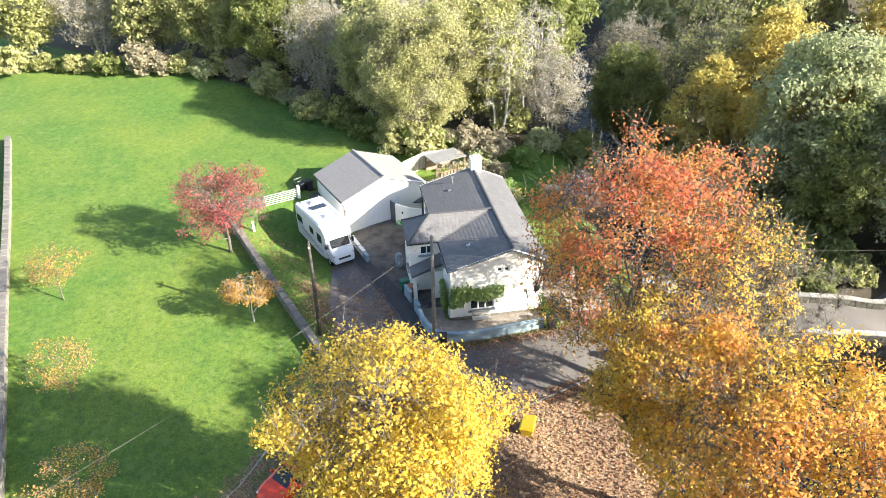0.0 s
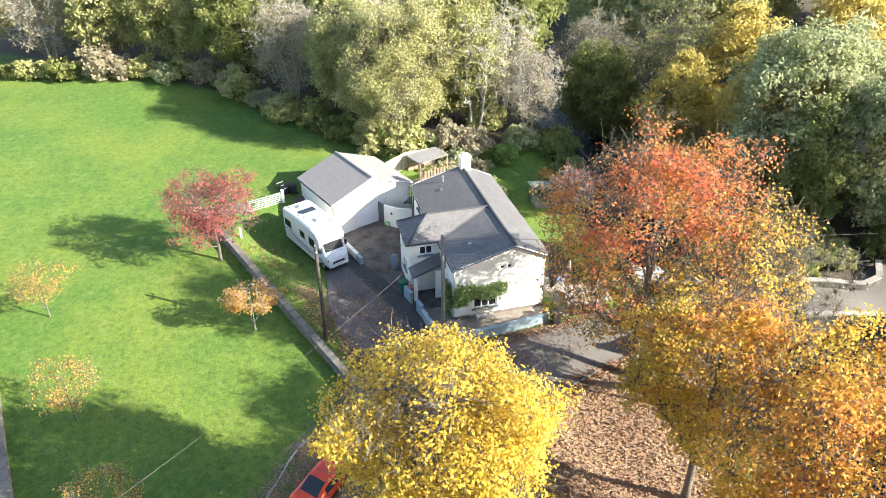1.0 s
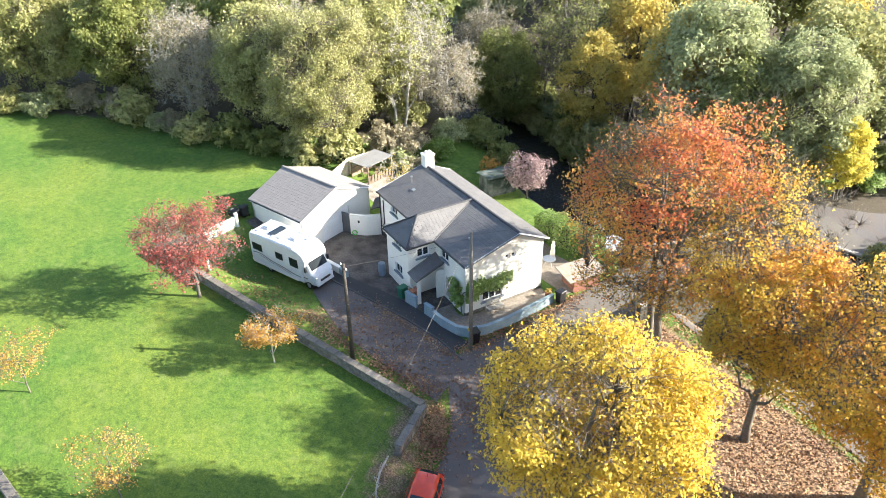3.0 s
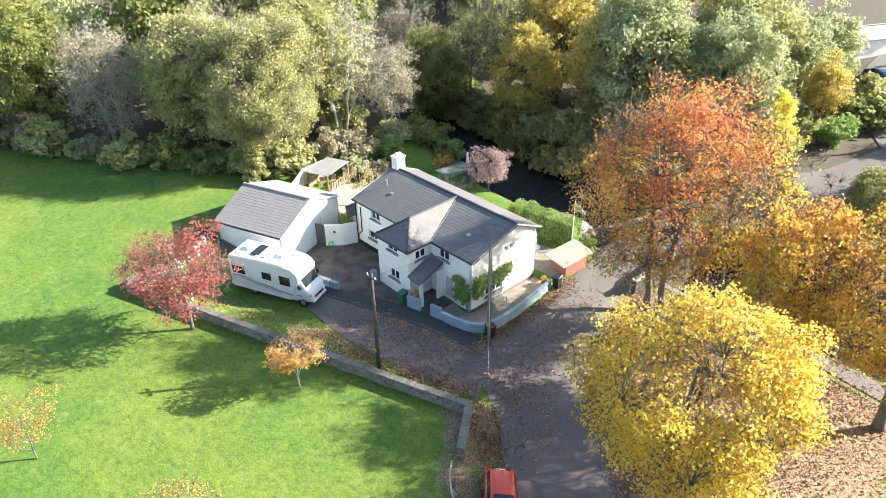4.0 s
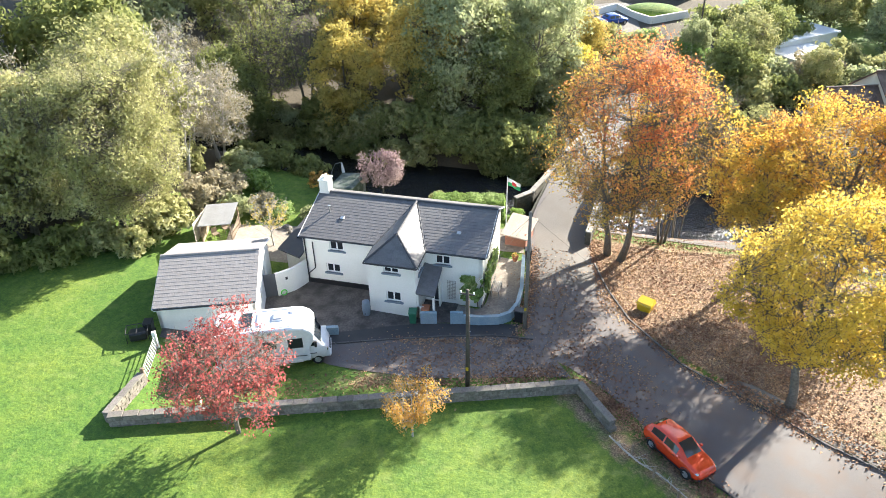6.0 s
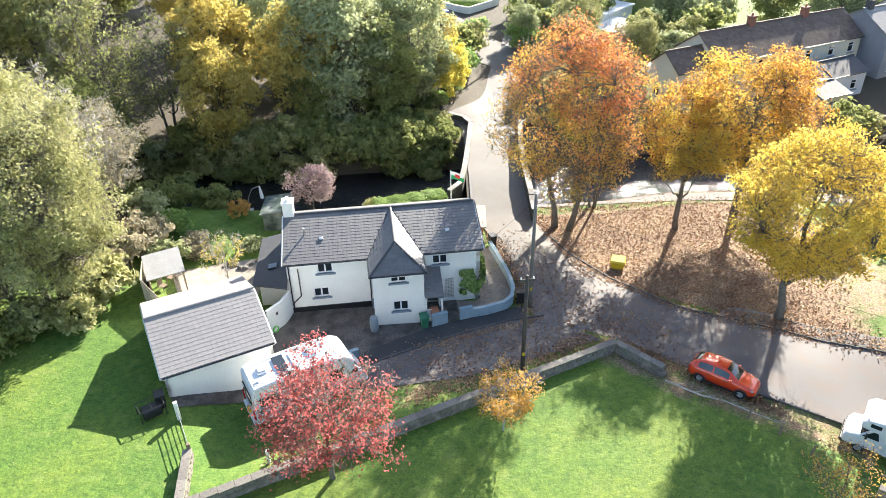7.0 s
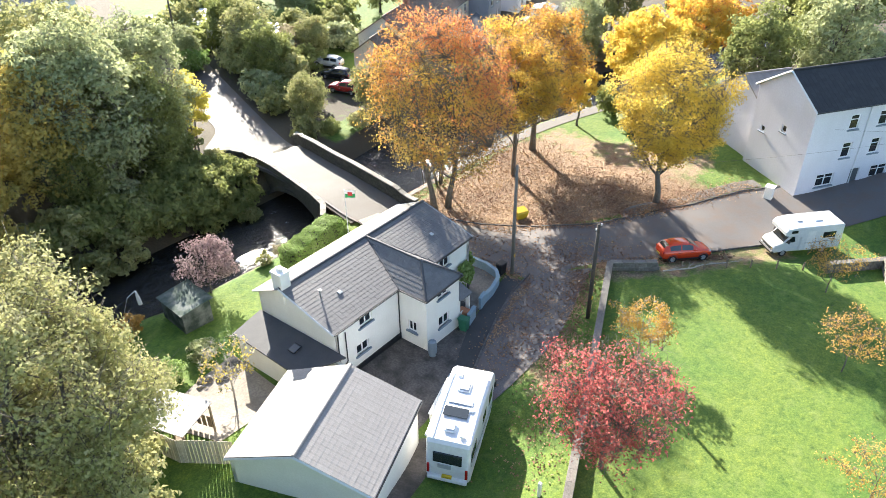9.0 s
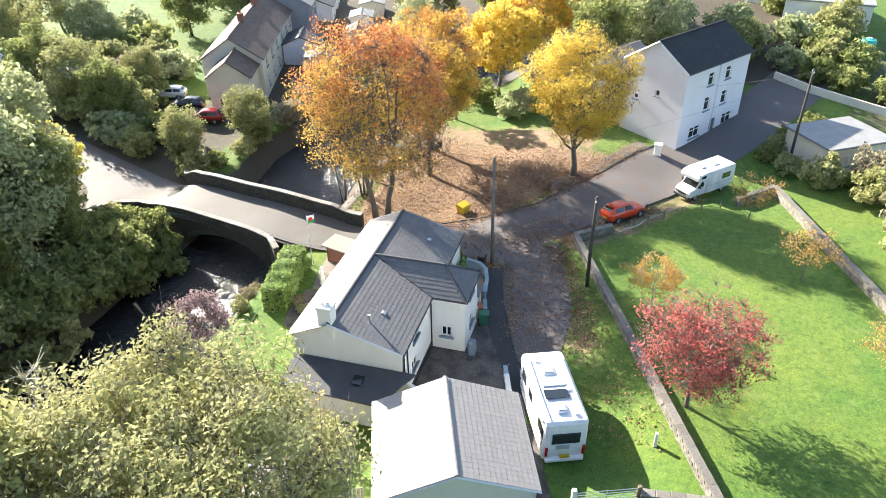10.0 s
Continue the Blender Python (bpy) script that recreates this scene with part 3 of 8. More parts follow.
strip("terrace", [(-9.4, 5.8), (-6, 7.5), (-2.2, 8.0)], [(-8.0, 1.6), (-5.5, 2.0), (-2.6, 2.2)], M_PATIO, lambda x, y: land(x, y) + 0.05, 6, 6, label="pale sandy terrace behind the garage", category="pavement")
strip("water", [(-90, 33), (-40, 23), (-12, 19.0), (1, 16.2), (9, 15.8), (15, 15.3), (20, 15.2), (28, 14.9), (36, 15.5), (47, 14.0), (62, 9.5), (78, 2.5), (118, -15)], [(-90, 47), (-40, 37), (-12, 33.5), (1, 30.2), (9, 30.0), (15, 28.9), (20, 28.6), (28, 28.1), (36, 28.8), (49, 27.0), (66, 21.5), (82, 14.5), (122, -3)], M_WATER, lambda x, y: -2.6, 4, 6, label="dark shallow river with small rapids", category="water")


# ---- walls of stone ----
def polyline(pts, step):
    """Points, headings and lengths of pieces along a line."""
    out = []
    for (ax, ay), (bx, by) in zip(pts, pts[1:]):
        l = math.hypot(bx - ax, by - ay)
        k = max(1, round(l / step))
        for i in range(k):
            t = (i + 0.5) / k
            out.append((ax + (bx - ax) * t, ay + (by - ay) * t, math.degrees(math.atan2(by - ay, bx - ax)), l / k))
    return out


def stone_wall(name, pts, height, thick, base, label, group="", coping=0.9, body=M_STONE, cap=M_COPING, rows=3, cap_h=0.09):
    """A wall of stones laid in uneven courses, with coping stones on top."""
    rng = random.Random(name)
    w = thing(name, label, "wall", group=group)
    part("core", Shape().ribbon(dense(pts, 0.7), thick / 2 - 0.03, lambda x, y: base(x, y) - 1.2, lambda x, y: base(x, y) + height - 0.01), body, w)
    st = Shape()
    for x, y, a, l in polyline(pts, 0.42):
        z = base(x, y)
        for s in (-1, 1):
            for r in range(rows):
                hh = (height + 0.25) / rows
                j = rng.uniform(-0.02, 0.02)
                z0 = -0.25 + r * hh
                off = (0.21 if r % 2 else 0)
                yy = s * (thick / 2 - 0.02 + rng.uniform(0, 0.035))
                st.box(-l / 2 + off + 0.012, min(yy, 0), z0 + 0.012, l / 2 + off - 0.012, max(yy, 0), z0 + hh - 0.012 + j * 0.3, pose(x, y, z, 0, 0, a + rng.uniform(-1.5, 1.5)), 0.02)
    tagged(part("rubble_facing", st, body, w), kind="stuff")
    for x, y, a, l in polyline(pts, coping):
        cs = Shape().box(-l / 2 + 0.008, -thick / 2 - 0.04, 0, l / 2 - 0.008, thick / 2 + 0.04, cap_h, None, 0.018)
        part("coping_stone", cs, cap, w, m=pose(x, y, base(x, y) + height + rng.uniform(-0.008, 0.012), rng.uniform(-0.8, 0.8), rng.uniform(-0.8, 0.8), a + rng.uniform(-0.6, 0.6)))
    return w


stone_wall("field_wall", [WALL_A, (8.0, -13.25), WALL_B, WALL_C], 0.72, 0.42, land1, "low stone field wall with pale coping slabs")
stone_wall("gate_wall", [(-4.4, -17.9), (-4.6, -14.2)], 0.72, 0.42, land1, "short stone wall beside the field gate", coping=0.8)
stone_wall("boundary_wall", [(31.4, -21.2), (34.9, -24.7), (24.0, -27.8), (8.0, -32.6), (-7.0, -37.0), (-22.0, -41.6)], 0.75, 0.45, land1, "grey stone boundary wall of the meadow")


def deck1(x, y):
    return float(deck(x, y))


# ---- bridge ----
def bridge():
    b = thing("bridge", "old stone arch bridge with rubble parapets over the river", "bridge")
    left = [(13.9, 15.9), (15.2, 17.2), (15.9, 19.5), (16.6, 22.5), (17.6, 27.0), (18.7, 32.6), (18.2, 34.4), (16.3, 36.0)]
    right = [(20.9, 11.0), (21.2, 14.0), (21.6, 18.4), (22.4, 23.5), (23.5, 28.8), (24.5, 31.2), (26.4, 32.2)]
    for pts, tall in ((left, 0.55), (right, 1.2)):
        def foot(x, y):
            k = abs(y - 22.6) / 5.2
            return min(-0.4, -0.55 - 2.6 * (1 - math.sqrt(1 - k * k))) if k < 1 else -3.4
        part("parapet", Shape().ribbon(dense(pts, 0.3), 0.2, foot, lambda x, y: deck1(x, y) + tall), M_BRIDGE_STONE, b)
        rng = random.Random(5)
        st = Shape()
        for x, y, a, l in polyline(pts, 0.45):
            z = deck1(x, y)
            for s in (-1, 1):
                for r in range(round(tall / 0.29)):
                    yy = s * (0.205 + rng.uniform(0, 0.035))
                    st.box(-l / 2 + 0.012, min(yy, 0), r * 0.28 + 0.01, l / 2 - 0.012, max(yy, 0), r * 0.28 + 0.27, pose(x, y, z, 0, 0, a), 0.02)
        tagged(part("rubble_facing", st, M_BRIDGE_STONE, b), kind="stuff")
        for x, y, a, l in polyline(pts, 0.8):
            ca, sa = math.cos(radians(a)) * l / 2, math.sin(radians(a)) * l / 2
            part("coping_stone", Shape().box(-l / 2 + 0.004, -0.26, 0, l / 2 - 0.004, 0.26, 0.1, None, 0.015), M_BRIDGE_CAP, b, m=pose(x, y, deck1(x, y) + tall + rng.uniform(-0.01, 0.01), 0, -math.degrees(math.atan2(deck1(x + ca, y + sa) - deck1(x - ca, y - sa), l)), a + rng.uniform(-0.8, 0.8)))
    vault = Shape()
    rings = []
    for i in range(19):
        t = math.pi * i / 18
        y = 22.6 - 5.2 * math.cos(t)
        z = -3.2 + 2.65 * math.sin(t)
        rings.append([(16.4 + 0.125 * (y - 23), y, z), (22.3 + 0.19 * (y - 22.5), y, z), (22.3 + 0.19 * (y - 22.5), y, z + 0.35), (16.4 + 0.125 * (y - 23), y, z + 0.35)])
    vault.loft(rings)
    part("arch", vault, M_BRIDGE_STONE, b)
    slab = Shape()
    rows = [[(16.5 + 0.125 * (y - 23), y, deck1(18, y) - 0.25), (22.6 + 0.19 * (y - 22.5), y, deck1(22, y) - 0.25), (22.3 + 0.19 * (y - 22.5), y, deck1(22, y) - 0.1), (16.5 + 0.125 * (y - 23), y, deck1(18, y) - 0.1)] for y in np.linspace(14.0, 32.0, 19)]
    slab.loft(rows)
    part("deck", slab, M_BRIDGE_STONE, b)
    return b


bridge()


# ---- buildings ----
def wall_panel(length, height, thick, holes, foot=-0.6):
    """A wall along x from 0 to length, its outer face at y = 0 and its body behind (+y), with openings (x0, z0, x1, z1)."""
    xs = sorted({0.0, length, *[h[0] for h in holes], *[h[2] for h in holes]})
    zs = sorted({foot, height, *[h[1] for h in holes], *[h[3] for h in holes]})
    solid = {}
    for i in range(len(xs) - 1):
        for k in range(len(zs) - 1):
            cx, cz = (xs[i] + xs[i + 1]) / 2, (zs[k] + zs[k + 1]) / 2
            solid[i, k] = not any(h[0] < cx < h[2] and h[1] < cz < h[3] for h in holes)
    sh = Wall()
    for (i, k), full in solid.items():
        if not full:
            continue
        xa, xb, za, zb = xs[i], xs[i + 1], zs[k], zs[k + 1]
        sh.face((xa, 0, za), (xb, 0, za), (xb, 0, zb), (xa, 0, zb))
        sh.face((xb, thick, za), (xa, thick, za), (xa, thick, zb), (xb, thick, zb))
        if not solid.get((i - 1, k)):
            sh.face((xa, thick, za), (xa, 0, za), (xa, 0, zb), (xa, thick, zb))
        if not solid.get((i + 1, k)):
            sh.face((xb, 0, za), (xb, thick, za), (xb, thick, zb), (xb, 0, zb))
        if not solid.get((i, k - 1)):
            sh.face((xa, thick, za), (xb, thick, za), (xb, 0, za), (xa, 0, za))
        if not solid.get((i, k + 1)):
            sh.face((xa, 0, zb), (xb, 0, zb), (xb, thick, zb), (xa, thick, zb))
    return sh


class Wall(Shape):
    """A shape whose faces share their corners."""

    def __init__(self):
        self.v, self.f, self.at = [], [], {}

    def corner(self, p):
        key = tuple(round(c, 4) for c in p)
        if key not in self.at:
            self.at[key] = len(self.v)
            self.v.append(tuple(p))
        return self.at[key]

    def face(self, *pts):
        self.f.append(tuple(self.corner(p) for p in pts))

    def add(self, verts, faces, m=None):
        for f in faces:
            self.face(*[verts[i] for i in f])
        return self


def window(parent, m, w, h, cols=2, transom=False, sill=M_GREY_SILL, frame_mat=M_UPVC, name="window"):
    """A casement window centred at m, facing -y: frame, panes and sill."""
    t, d = 0.1, 0.07
    cw = (w - 2 * t) / cols
    cuts = [(t, h - t)] if not transom else [(t, h * 0.66 - 0.03), (h * 0.66 + 0.03, h - t)]
    f = wall_panel(w, h, d, [(t + cw * i + (0.05 if i else 0), z0, t + cw * (i + 1) - (0.05 if i < cols - 1 else 0), z1) for i in range(cols) for z0, z1 in cuts], 0.0)
    f.v = [(x - w / 2, y, z - h / 2) for x, y, z in f.v]
    win = part(name, f, frame_mat, parent, m=m)
    for i in range(cols):
        x0, x1 = -w / 2 + t + cw * i, -w / 2 + t + cw * (i + 1)
        p = part("pane", Shape().box(x0, 0.03, -h / 2 + t, x1, 0.045, h / 2 - t), M_GLASS, win)
    if sill:
        part("sill", Shape().box(-w / 2 - 0.14, -0.2, -h / 2 - 0.13, w / 2 + 0.14, 0.05, -h / 2, None, 0.015), sill, win)
    return win


def slope_frame(origin, u, v):
    u, v = Vector(u).normalized(), Vector(v).normalized()
    n = u.cross(v).normalized()
    m = Matrix.Identity(4)
    for i, c in enumerate((u, v, n)):
        m.col[i][:3] = c
    m.translation = Vector(origin)
    return m


def tile_shape(w, e, roll=0.0015):
    """One roof tile: thick at its lower edge, with a faint roll on one side."""
    sh = Shape()
    k = e * 1.12
    sh.add([(0.002, 0, 0.01), (w - 0.002, 0, 0.01), (w - 0.002, 0, 0.027), (w * 0.3, 0, 0.027 + roll), (0.002, 0, 0.027 - roll),
            (0.003, k, 0.0), (w - 0.003, k, 0.0), (w - 0.003, k, 0.014), (w * 0.3, k, 0.014 + roll), (0.003, k, 0.014 - roll)],
           [(0, 1, 2, 3, 4), (2, 7, 8, 3), (3, 8, 9, 4), (0, 4, 9, 5), (1, 6, 7, 2), (5, 9, 8, 7, 6)])
    return sh


def tiled_slope(parent, frame_m, length, slope, inside, material, w=0.33, e=0.3, singles=None, name="tiles"):
    """Tiles on a roof slope; those for which singles(a, b) holds are parts of their own."""
    t = tile_shape(w, e)
    joined = Shape()
    one = t.mesh("roof_tile")
    one.materials.append(material)
    rng = random.Random(name)
    count = 0
    for r in range(int(slope / e) + 1):
        for c in range(int(length / w) + 1):
            a, b = c * w, r * e
            if b + 0.5 * e > slope or not inside(a + w / 2, b + e / 2):
                continue
            m = pose(a, b, rng.uniform(0, 0.003), rng.uniform(-0.14, 0.14), rng.uniform(-0.12, 0.12), rng.uniform(-0.2, 0.2))
            if singles and count < 300 and singles(a, b):
                count += 1
                part("roof_tile", one, None, parent, m=frame_m @ m)
            else:
                joined.add(t.v, t.f, frame_m @ m)
    if joined.v:
        tagged(part("roof_tiles", joined, material, parent), kind="stuff")


def ridge_line(parent, a, b, material, r=0.13, piece=0.45):
    a, b = Vector(a), Vector(b)
    k = max(1, round((b - a).length / piece))
    d = (b - a) / k
    sh = Shape()
    ring = [(math.cos(t) * r, math.sin(t) * r * 0.75) for t in (math.pi * i / 6 for i in range(7))]
    l = d.length
    sh.loft([[(x0 * s, (l if y0 else -0.012), z0 * s) for x0, z0 in ring] for y0, s in ((0, 1.06), (1, 1.0))], closed=False, caps=False)
    me = sh.mesh("ridge_tile")
    me.materials.append(material)
    y = d.normalized()
    x = y.cross(Vector((0, 0, 1))).normalized()
    m = Matrix.Identity(4)
    for i, c in enumerate((x, y, x.cross(y))):
        m.col[i][:3] = c
    for i in range(k):
        mm = m.copy()
        mm.translation = a + d * i
        part("ridge_tile", me, None, parent, m=mm)


def poly_slab(pts, t=0.12):
    """A slab under a planar outline, its thickness downwards."""
    n = len(pts)
    v = [tuple(p) for p in pts] + [(p[0], p[1], p[2] - t) for p in pts]
    return Shape().add(v, [tuple(range(n)), tuple(range(2 * n - 1, n - 1, -1))] + [(i, i + n, (i + 1) % n + n, (i + 1) % n) for i in range(n)])


def cottage():
    h = thing("cottage", "white rendered two-storey cottage with a dark tiled roof", "house")
    ez, rz, ry, by, bz = 4.365, 5.78, 4.7, 7.5, 4.5
    W = 0.3
    # front walls, west and east of the bay
    wins = [(2.86, 3.77, 1.15, 0.82), (2.42, 1.72, 1.15, 0.8), (11.1, 3.68, 1.15, 0.8)]
    def hole(xc, zc, w, hh, x0):
        return (xc - w / 2 - x0, zc - hh / 2, xc + w / 2 - x0, zc + hh / 2)
    part("front_wall", wall_panel(6.044, 4.3, W, [hole(*q, 0.156) for q in wins[:2]]), M_RENDER, h, m=pose(0.156, 0.15, 0))
    part("front_wall", wall_panel(4.444, 4.3, W, [hole(*wins[2], 9.6), (0.5, 0.0, 1.35, 2.0)]), M_RENDER, h, m=pose(9.6, 0.15, 0))
    for xc, zc, w, hh in wins:
        window(h, pose(xc, 0.23, zc), w, hh)
    # bay
    bw = [(7.92, 3.86, 1.15, 0.5), (8.0, 1.6, 1.15, 0.85)]
    part("bay_wall", wall_panel(3.56, 4.3, W, [hole(*q, 6.12) for q in bw]), M_RENDER, h, m=pose(6.12, -2.2, 0))
    for xc, zc, w, hh in bw:
        window(h, pose(xc, -2.12, zc), w, hh)
    part("bay_wall", wall_panel(2.05, 4.3, W, [(0.7, 1.15, 1.45, 2.0)]), M_RENDER, h, m=pose(6.12, 0.15, 0, 0, 0, -90))
    window(h, pose(6.2, -0.93, 1.58, 0, 0, -90), 0.75, 0.85, 2)
    part("bay_wall", wall_panel(2.05, 4.3, W, [(0.45, 3.2, 1.55, 4.0)]), M_RENDER, h, m=pose(9.68, -1.9, 0, 0, 0, 90))
    window(h, pose(9.6, -0.9, 3.6, 0, 0, 90), 1.1, 0.8, 2)
    # gables
    ew = [(4.2, 1.25, 1.85, 1.25)]
    gable = wall_panel(7.05, 4.3, W, [(1.5, 0.6, 3.35, 1.9), (3.48, 3.74, 3.92, 4.15), (4.02, 3.74, 4.46, 4.15)])
    gable.add([(-0.0, 0, 4.3), (7.05, 0, 4.3), (7.2, 0, 4.45), (4.55, 0, 5.68), (-0.0, 0, 4.3), (7.05, W, 4.3), (7.2, W, 4.45), (4.55, W, 5.68), (0, W, 4.3)],
              [(0, 1, 2, 3), (8, 7, 6, 5), (0, 3, 7, 8), (3, 2, 6, 7)])
    part("east_gable", gable, M_RENDER, h, m=pose(14.05, 0.15, 0, 0, 0, 90))
    window(h, pose(13.97, 0.15 + 2.425, 1.25, 0, 0, 90), 1.85, 1.3, 3, True)
    window(h, pose(13.97, 0.15 + 3.7, 3.945, 0, 0, 90), 0.44, 0.41, 1, False, None)
    window(h, pose(13.97, 0.15 + 4.24, 3.945, 0, 0, 90), 0.44, 0.41, 1, False, None)
    wg = wall_panel(7.05, 4.3, W, [])
    wg.add([(0, 0, 4.3), (7.05, 0, 4.3), (-0.15, 0, 4.45), (2.5, 0, 5.68), (0, W, 4.3), (7.05, W, 4.3), (-0.15, W, 4.45), (2.5, W, 5.68)],
           [(2, 0, 1, 3), (6, 7, 5, 4), (2, 3, 7, 6), (3, 1, 5, 7)])
    part("west_gable", wg, M_RENDER, h, m=pose(0.15, 7.2, 0, 0, 0, -90))
    part("rear_wall", wall_panel(13.9, 4.35, W, []), M_RENDER, h, m=pose(14.05, 7.2, 0, 0, 0, 180))
    # roof decks
    roof = part("roof", poly_slab([(-0.02, 0.06, ez - 0.01), (5.95, 0.06, ez - 0.01), (7.93, ry, rz - 0.03), (-0.02, ry, rz - 0.03)]), M_SLATE, h)
    part("roof", poly_slab([(9.85, 0.06, ez - 0.01), (14.3, 0.06, ez - 0.01), (14.3, ry, rz - 0.03), (7.93, ry, rz - 0.03)]), M_SLATE, h)
    part("roof", poly_slab([(14.3, by - 0.05, bz - 0.01), (-0.02, by - 0.05, bz - 0.01), (-0.02, ry, rz - 0.03), (14.3, ry, rz - 0.03)]), M_SLATE, h)
    part("bay_roof", poly_slab([(6.02, -2.3, ez - 0.01), (7.9, -0.4, rz - 0.02), (7.93, ry, rz - 0.02), (6.02, 0.1, ez - 0.01)][::-1]), M_SLATE, h)
    part("bay_roof", poly_slab([(9.78, -2.3, ez - 0.01), (9.78, 0.1, ez - 0.01), (7.93, ry, rz - 0.02), (7.9, -0.4, rz - 0.02)][::-1]), M_SLATE, h)
    part("bay_roof", poly_slab([(6.02, -2.3, ez - 0.012), (9.78, -2.3, ez - 0.012), (7.9, -0.4, rz - 0.022)]), M_SLATE, h)
    # tiles
    S = math.hypot(ry, rz - ez)
    def front(a, b):
        x = a - 0.1
        k = b / S
        return x < 14.28 and not (5.97 + 1.96 * k < x < 9.83 - 1.9 * k)
    tiled_slope(h, slope_frame((-0.1, 0, ez), (1, 0, 0), (0, ry, rz - ez)), 14.4, S, front, M_SLATE, singles=lambda a, b: a < 7.2 and b < 3.7, name="front")
    S2 = math.hypot(by - ry, rz - bz)
    tiled_slope(h, slope_frame((14.3, by, bz), (-1, 0, 0), (0, ry - by, rz - bz)), 14.4, S2, lambda a, b: a < 14.4, M_SLATE, name="rear")
    Sb = math.hypot(1.93, rz - ez)
    tiled_slope(h, slope_frame((5.97, 4.7, ez), (0, -1, 0), (1.93, 0, rz - ez)), 7.1, Sb, lambda a, b: -2.36 + 2.0 * b / Sb < 4.7 - a < 4.62 * b / Sb, M_SLATE, name="bay_west")
    tiled_slope(h, slope_frame((9.83, -2.4, ez), (0, 1, 0), (-1.93, 0, rz - ez)), 7.1, Sb, lambda a, b: -2.36 + 2.0 * b / Sb < a - 2.4 < 4.62 * b / Sb, M_SLATE, name="bay_east")
    Sh = math.hypot(2.0, rz - ez)
    tiled_slope(h, slope_frame((5.97, -2.36, ez), (1, 0, 0), (0, 2.0, rz - ez)), 3.9, Sh, lambda a, b: 1.93 * b / Sh < a < 3.86 - 1.93 * b / Sh, M_SLATE, name="bay_front")
    ridge_line(h, (-0.1, ry, rz + 0.03), (14.3, ry, rz + 0.03), M_FELT)
    ridge_line(h, (7.9, -0.36, rz + 0.03), (7.93, ry - 0.1, rz + 0.03), M_FELT, 0.1)
    ridge_line(h, (5.97, -2.36, ez + 0.04), (7.9, -0.36, rz + 0.03), M_FELT, 0.09)
    ridge_line(h, (9.83, -2.36, ez + 0.04), (7.9, -0.36, rz + 0.03), M_FELT, 0.09)
    # lead valleys
    part("valley", Shape().tube([(5.97, 0.0, ez + 0.02), (7.93, ry, rz + 0.02)], 0.06, 5), M_FELT, h)
    part("valley", Shape().tube([(9.83, 0.0, ez + 0.02), (7.93, ry, rz + 0.02)], 0.06, 5), M_FELT, h)
    # verge boards
    part("verge_board", Shape().tube([(14.3, 0.0, ez - 0.03), (14.3, ry, rz - 0.03), (14.3, by, bz - 0.03)], 0.07, 4), M_WHITE, h)
    part("verge_board", Shape().tube([(-0.08, 0.0, ez - 0.03), (-0.08, ry, rz - 0.03), (-0.08, by, bz - 0.03)], 0.07, 4), M_WHITE, h)
    # gutters and downpipes
    for a, b in (((-0.05, -0.05), (5.95, -0.05)), ((9.9, -0.05), (14.25, -0.05)), ((5.93, -2.42), (9.87, -2.42)), ((5.92, -2.4), (5.92, -0.1)), ((9.88, -2.4), (9.88, -0.1))):
        part("gutter", Shape().tube([(*a, ez - 0.05), (*b, ez - 0.05)], 0.055, 6), M_BLACK, h)
    part("downpipe", Shape().tube([(0.3, -0.03, 4.3), (0.3, 0.08, 4.1), (0.3, 0.08, 0.1)], 0.045, 6), M_BLACK, h)
    part("downpipe", Shape().tube([(0.95, 0.08, 3.9), (0.95, 0.08, 1.6), (0.35, 0.08, 1.0), (0.35, 0.08, 0.1)], 0.045, 6), M_BLACK, h)
    part("downpipe", Shape().tube([(5.98, 0.08, 4.3), (5.98, 0.08, 0.1)], 0.045, 6), M_BLACK, h)
    part("plinth", Shape().box(0.1, 0.08, -0.3, 6.1, 0.2, 0.55), M_BLACK, h)
    part("plinth", Shape().box(13.95, 0.1, -0.5, 14.09, 7.2, 0.12), M_STONE, h)
    # chimney and vents
    ch = part("chimney", Shape().box(-0.02, 4.45, 4.6, 0.75, 5.35, 6.75, None, 0.03).box(-0.08, 4.39, 6.75, 0.81, 5.41, 6.9, None, 0.03), M_RENDER, h)
    part("chimney_pot", Shape().tube([(0.36, 4.75, 6.9), (0.36, 4.75, 7.15)], [0.13, 0.11], 10), M_RENDER, ch)
    part("chimney_pot", Shape().tube([(0.36, 5.08, 6.9), (0.36, 5.08, 7.12)], [0.13, 0.11], 10), M_RENDER, ch)
    def on_front(x, b):
        return Vector((x, ry * b, ez + (rz - ez) * b))
    p = on_front(1.5, 0.56)
    part("vent_pipe", Shape().tube([p, p + Vector((0, 0, 0.5))], 0.06, 8).tube([p + Vector((0, 0, 0.5)), p + Vector((0, 0, 0.58))], 0.11, 8), M_METAL, h)
    for x, b in ((2.7, 0.46), (11.9, 0.42)):
        p = on_front(x, b)
        part("roof_vent", Shape().box(-0.16, -0.14, 0.02, 0.16, 0.14, 0.12, slope_frame(p, (1, 0, 0), (0, ry, rz - ez)), 0.03), M_METAL, h)
    # porch with its own slated roof
    porch = part("porch_roof", poly_slab([(9.72, -2.3, 2.2), (11.05, -2.3, 2.1), (11.05, 0.15, 3.0), (9.72, 0.15, 3.3)], 0.1), M_SLATE, h)
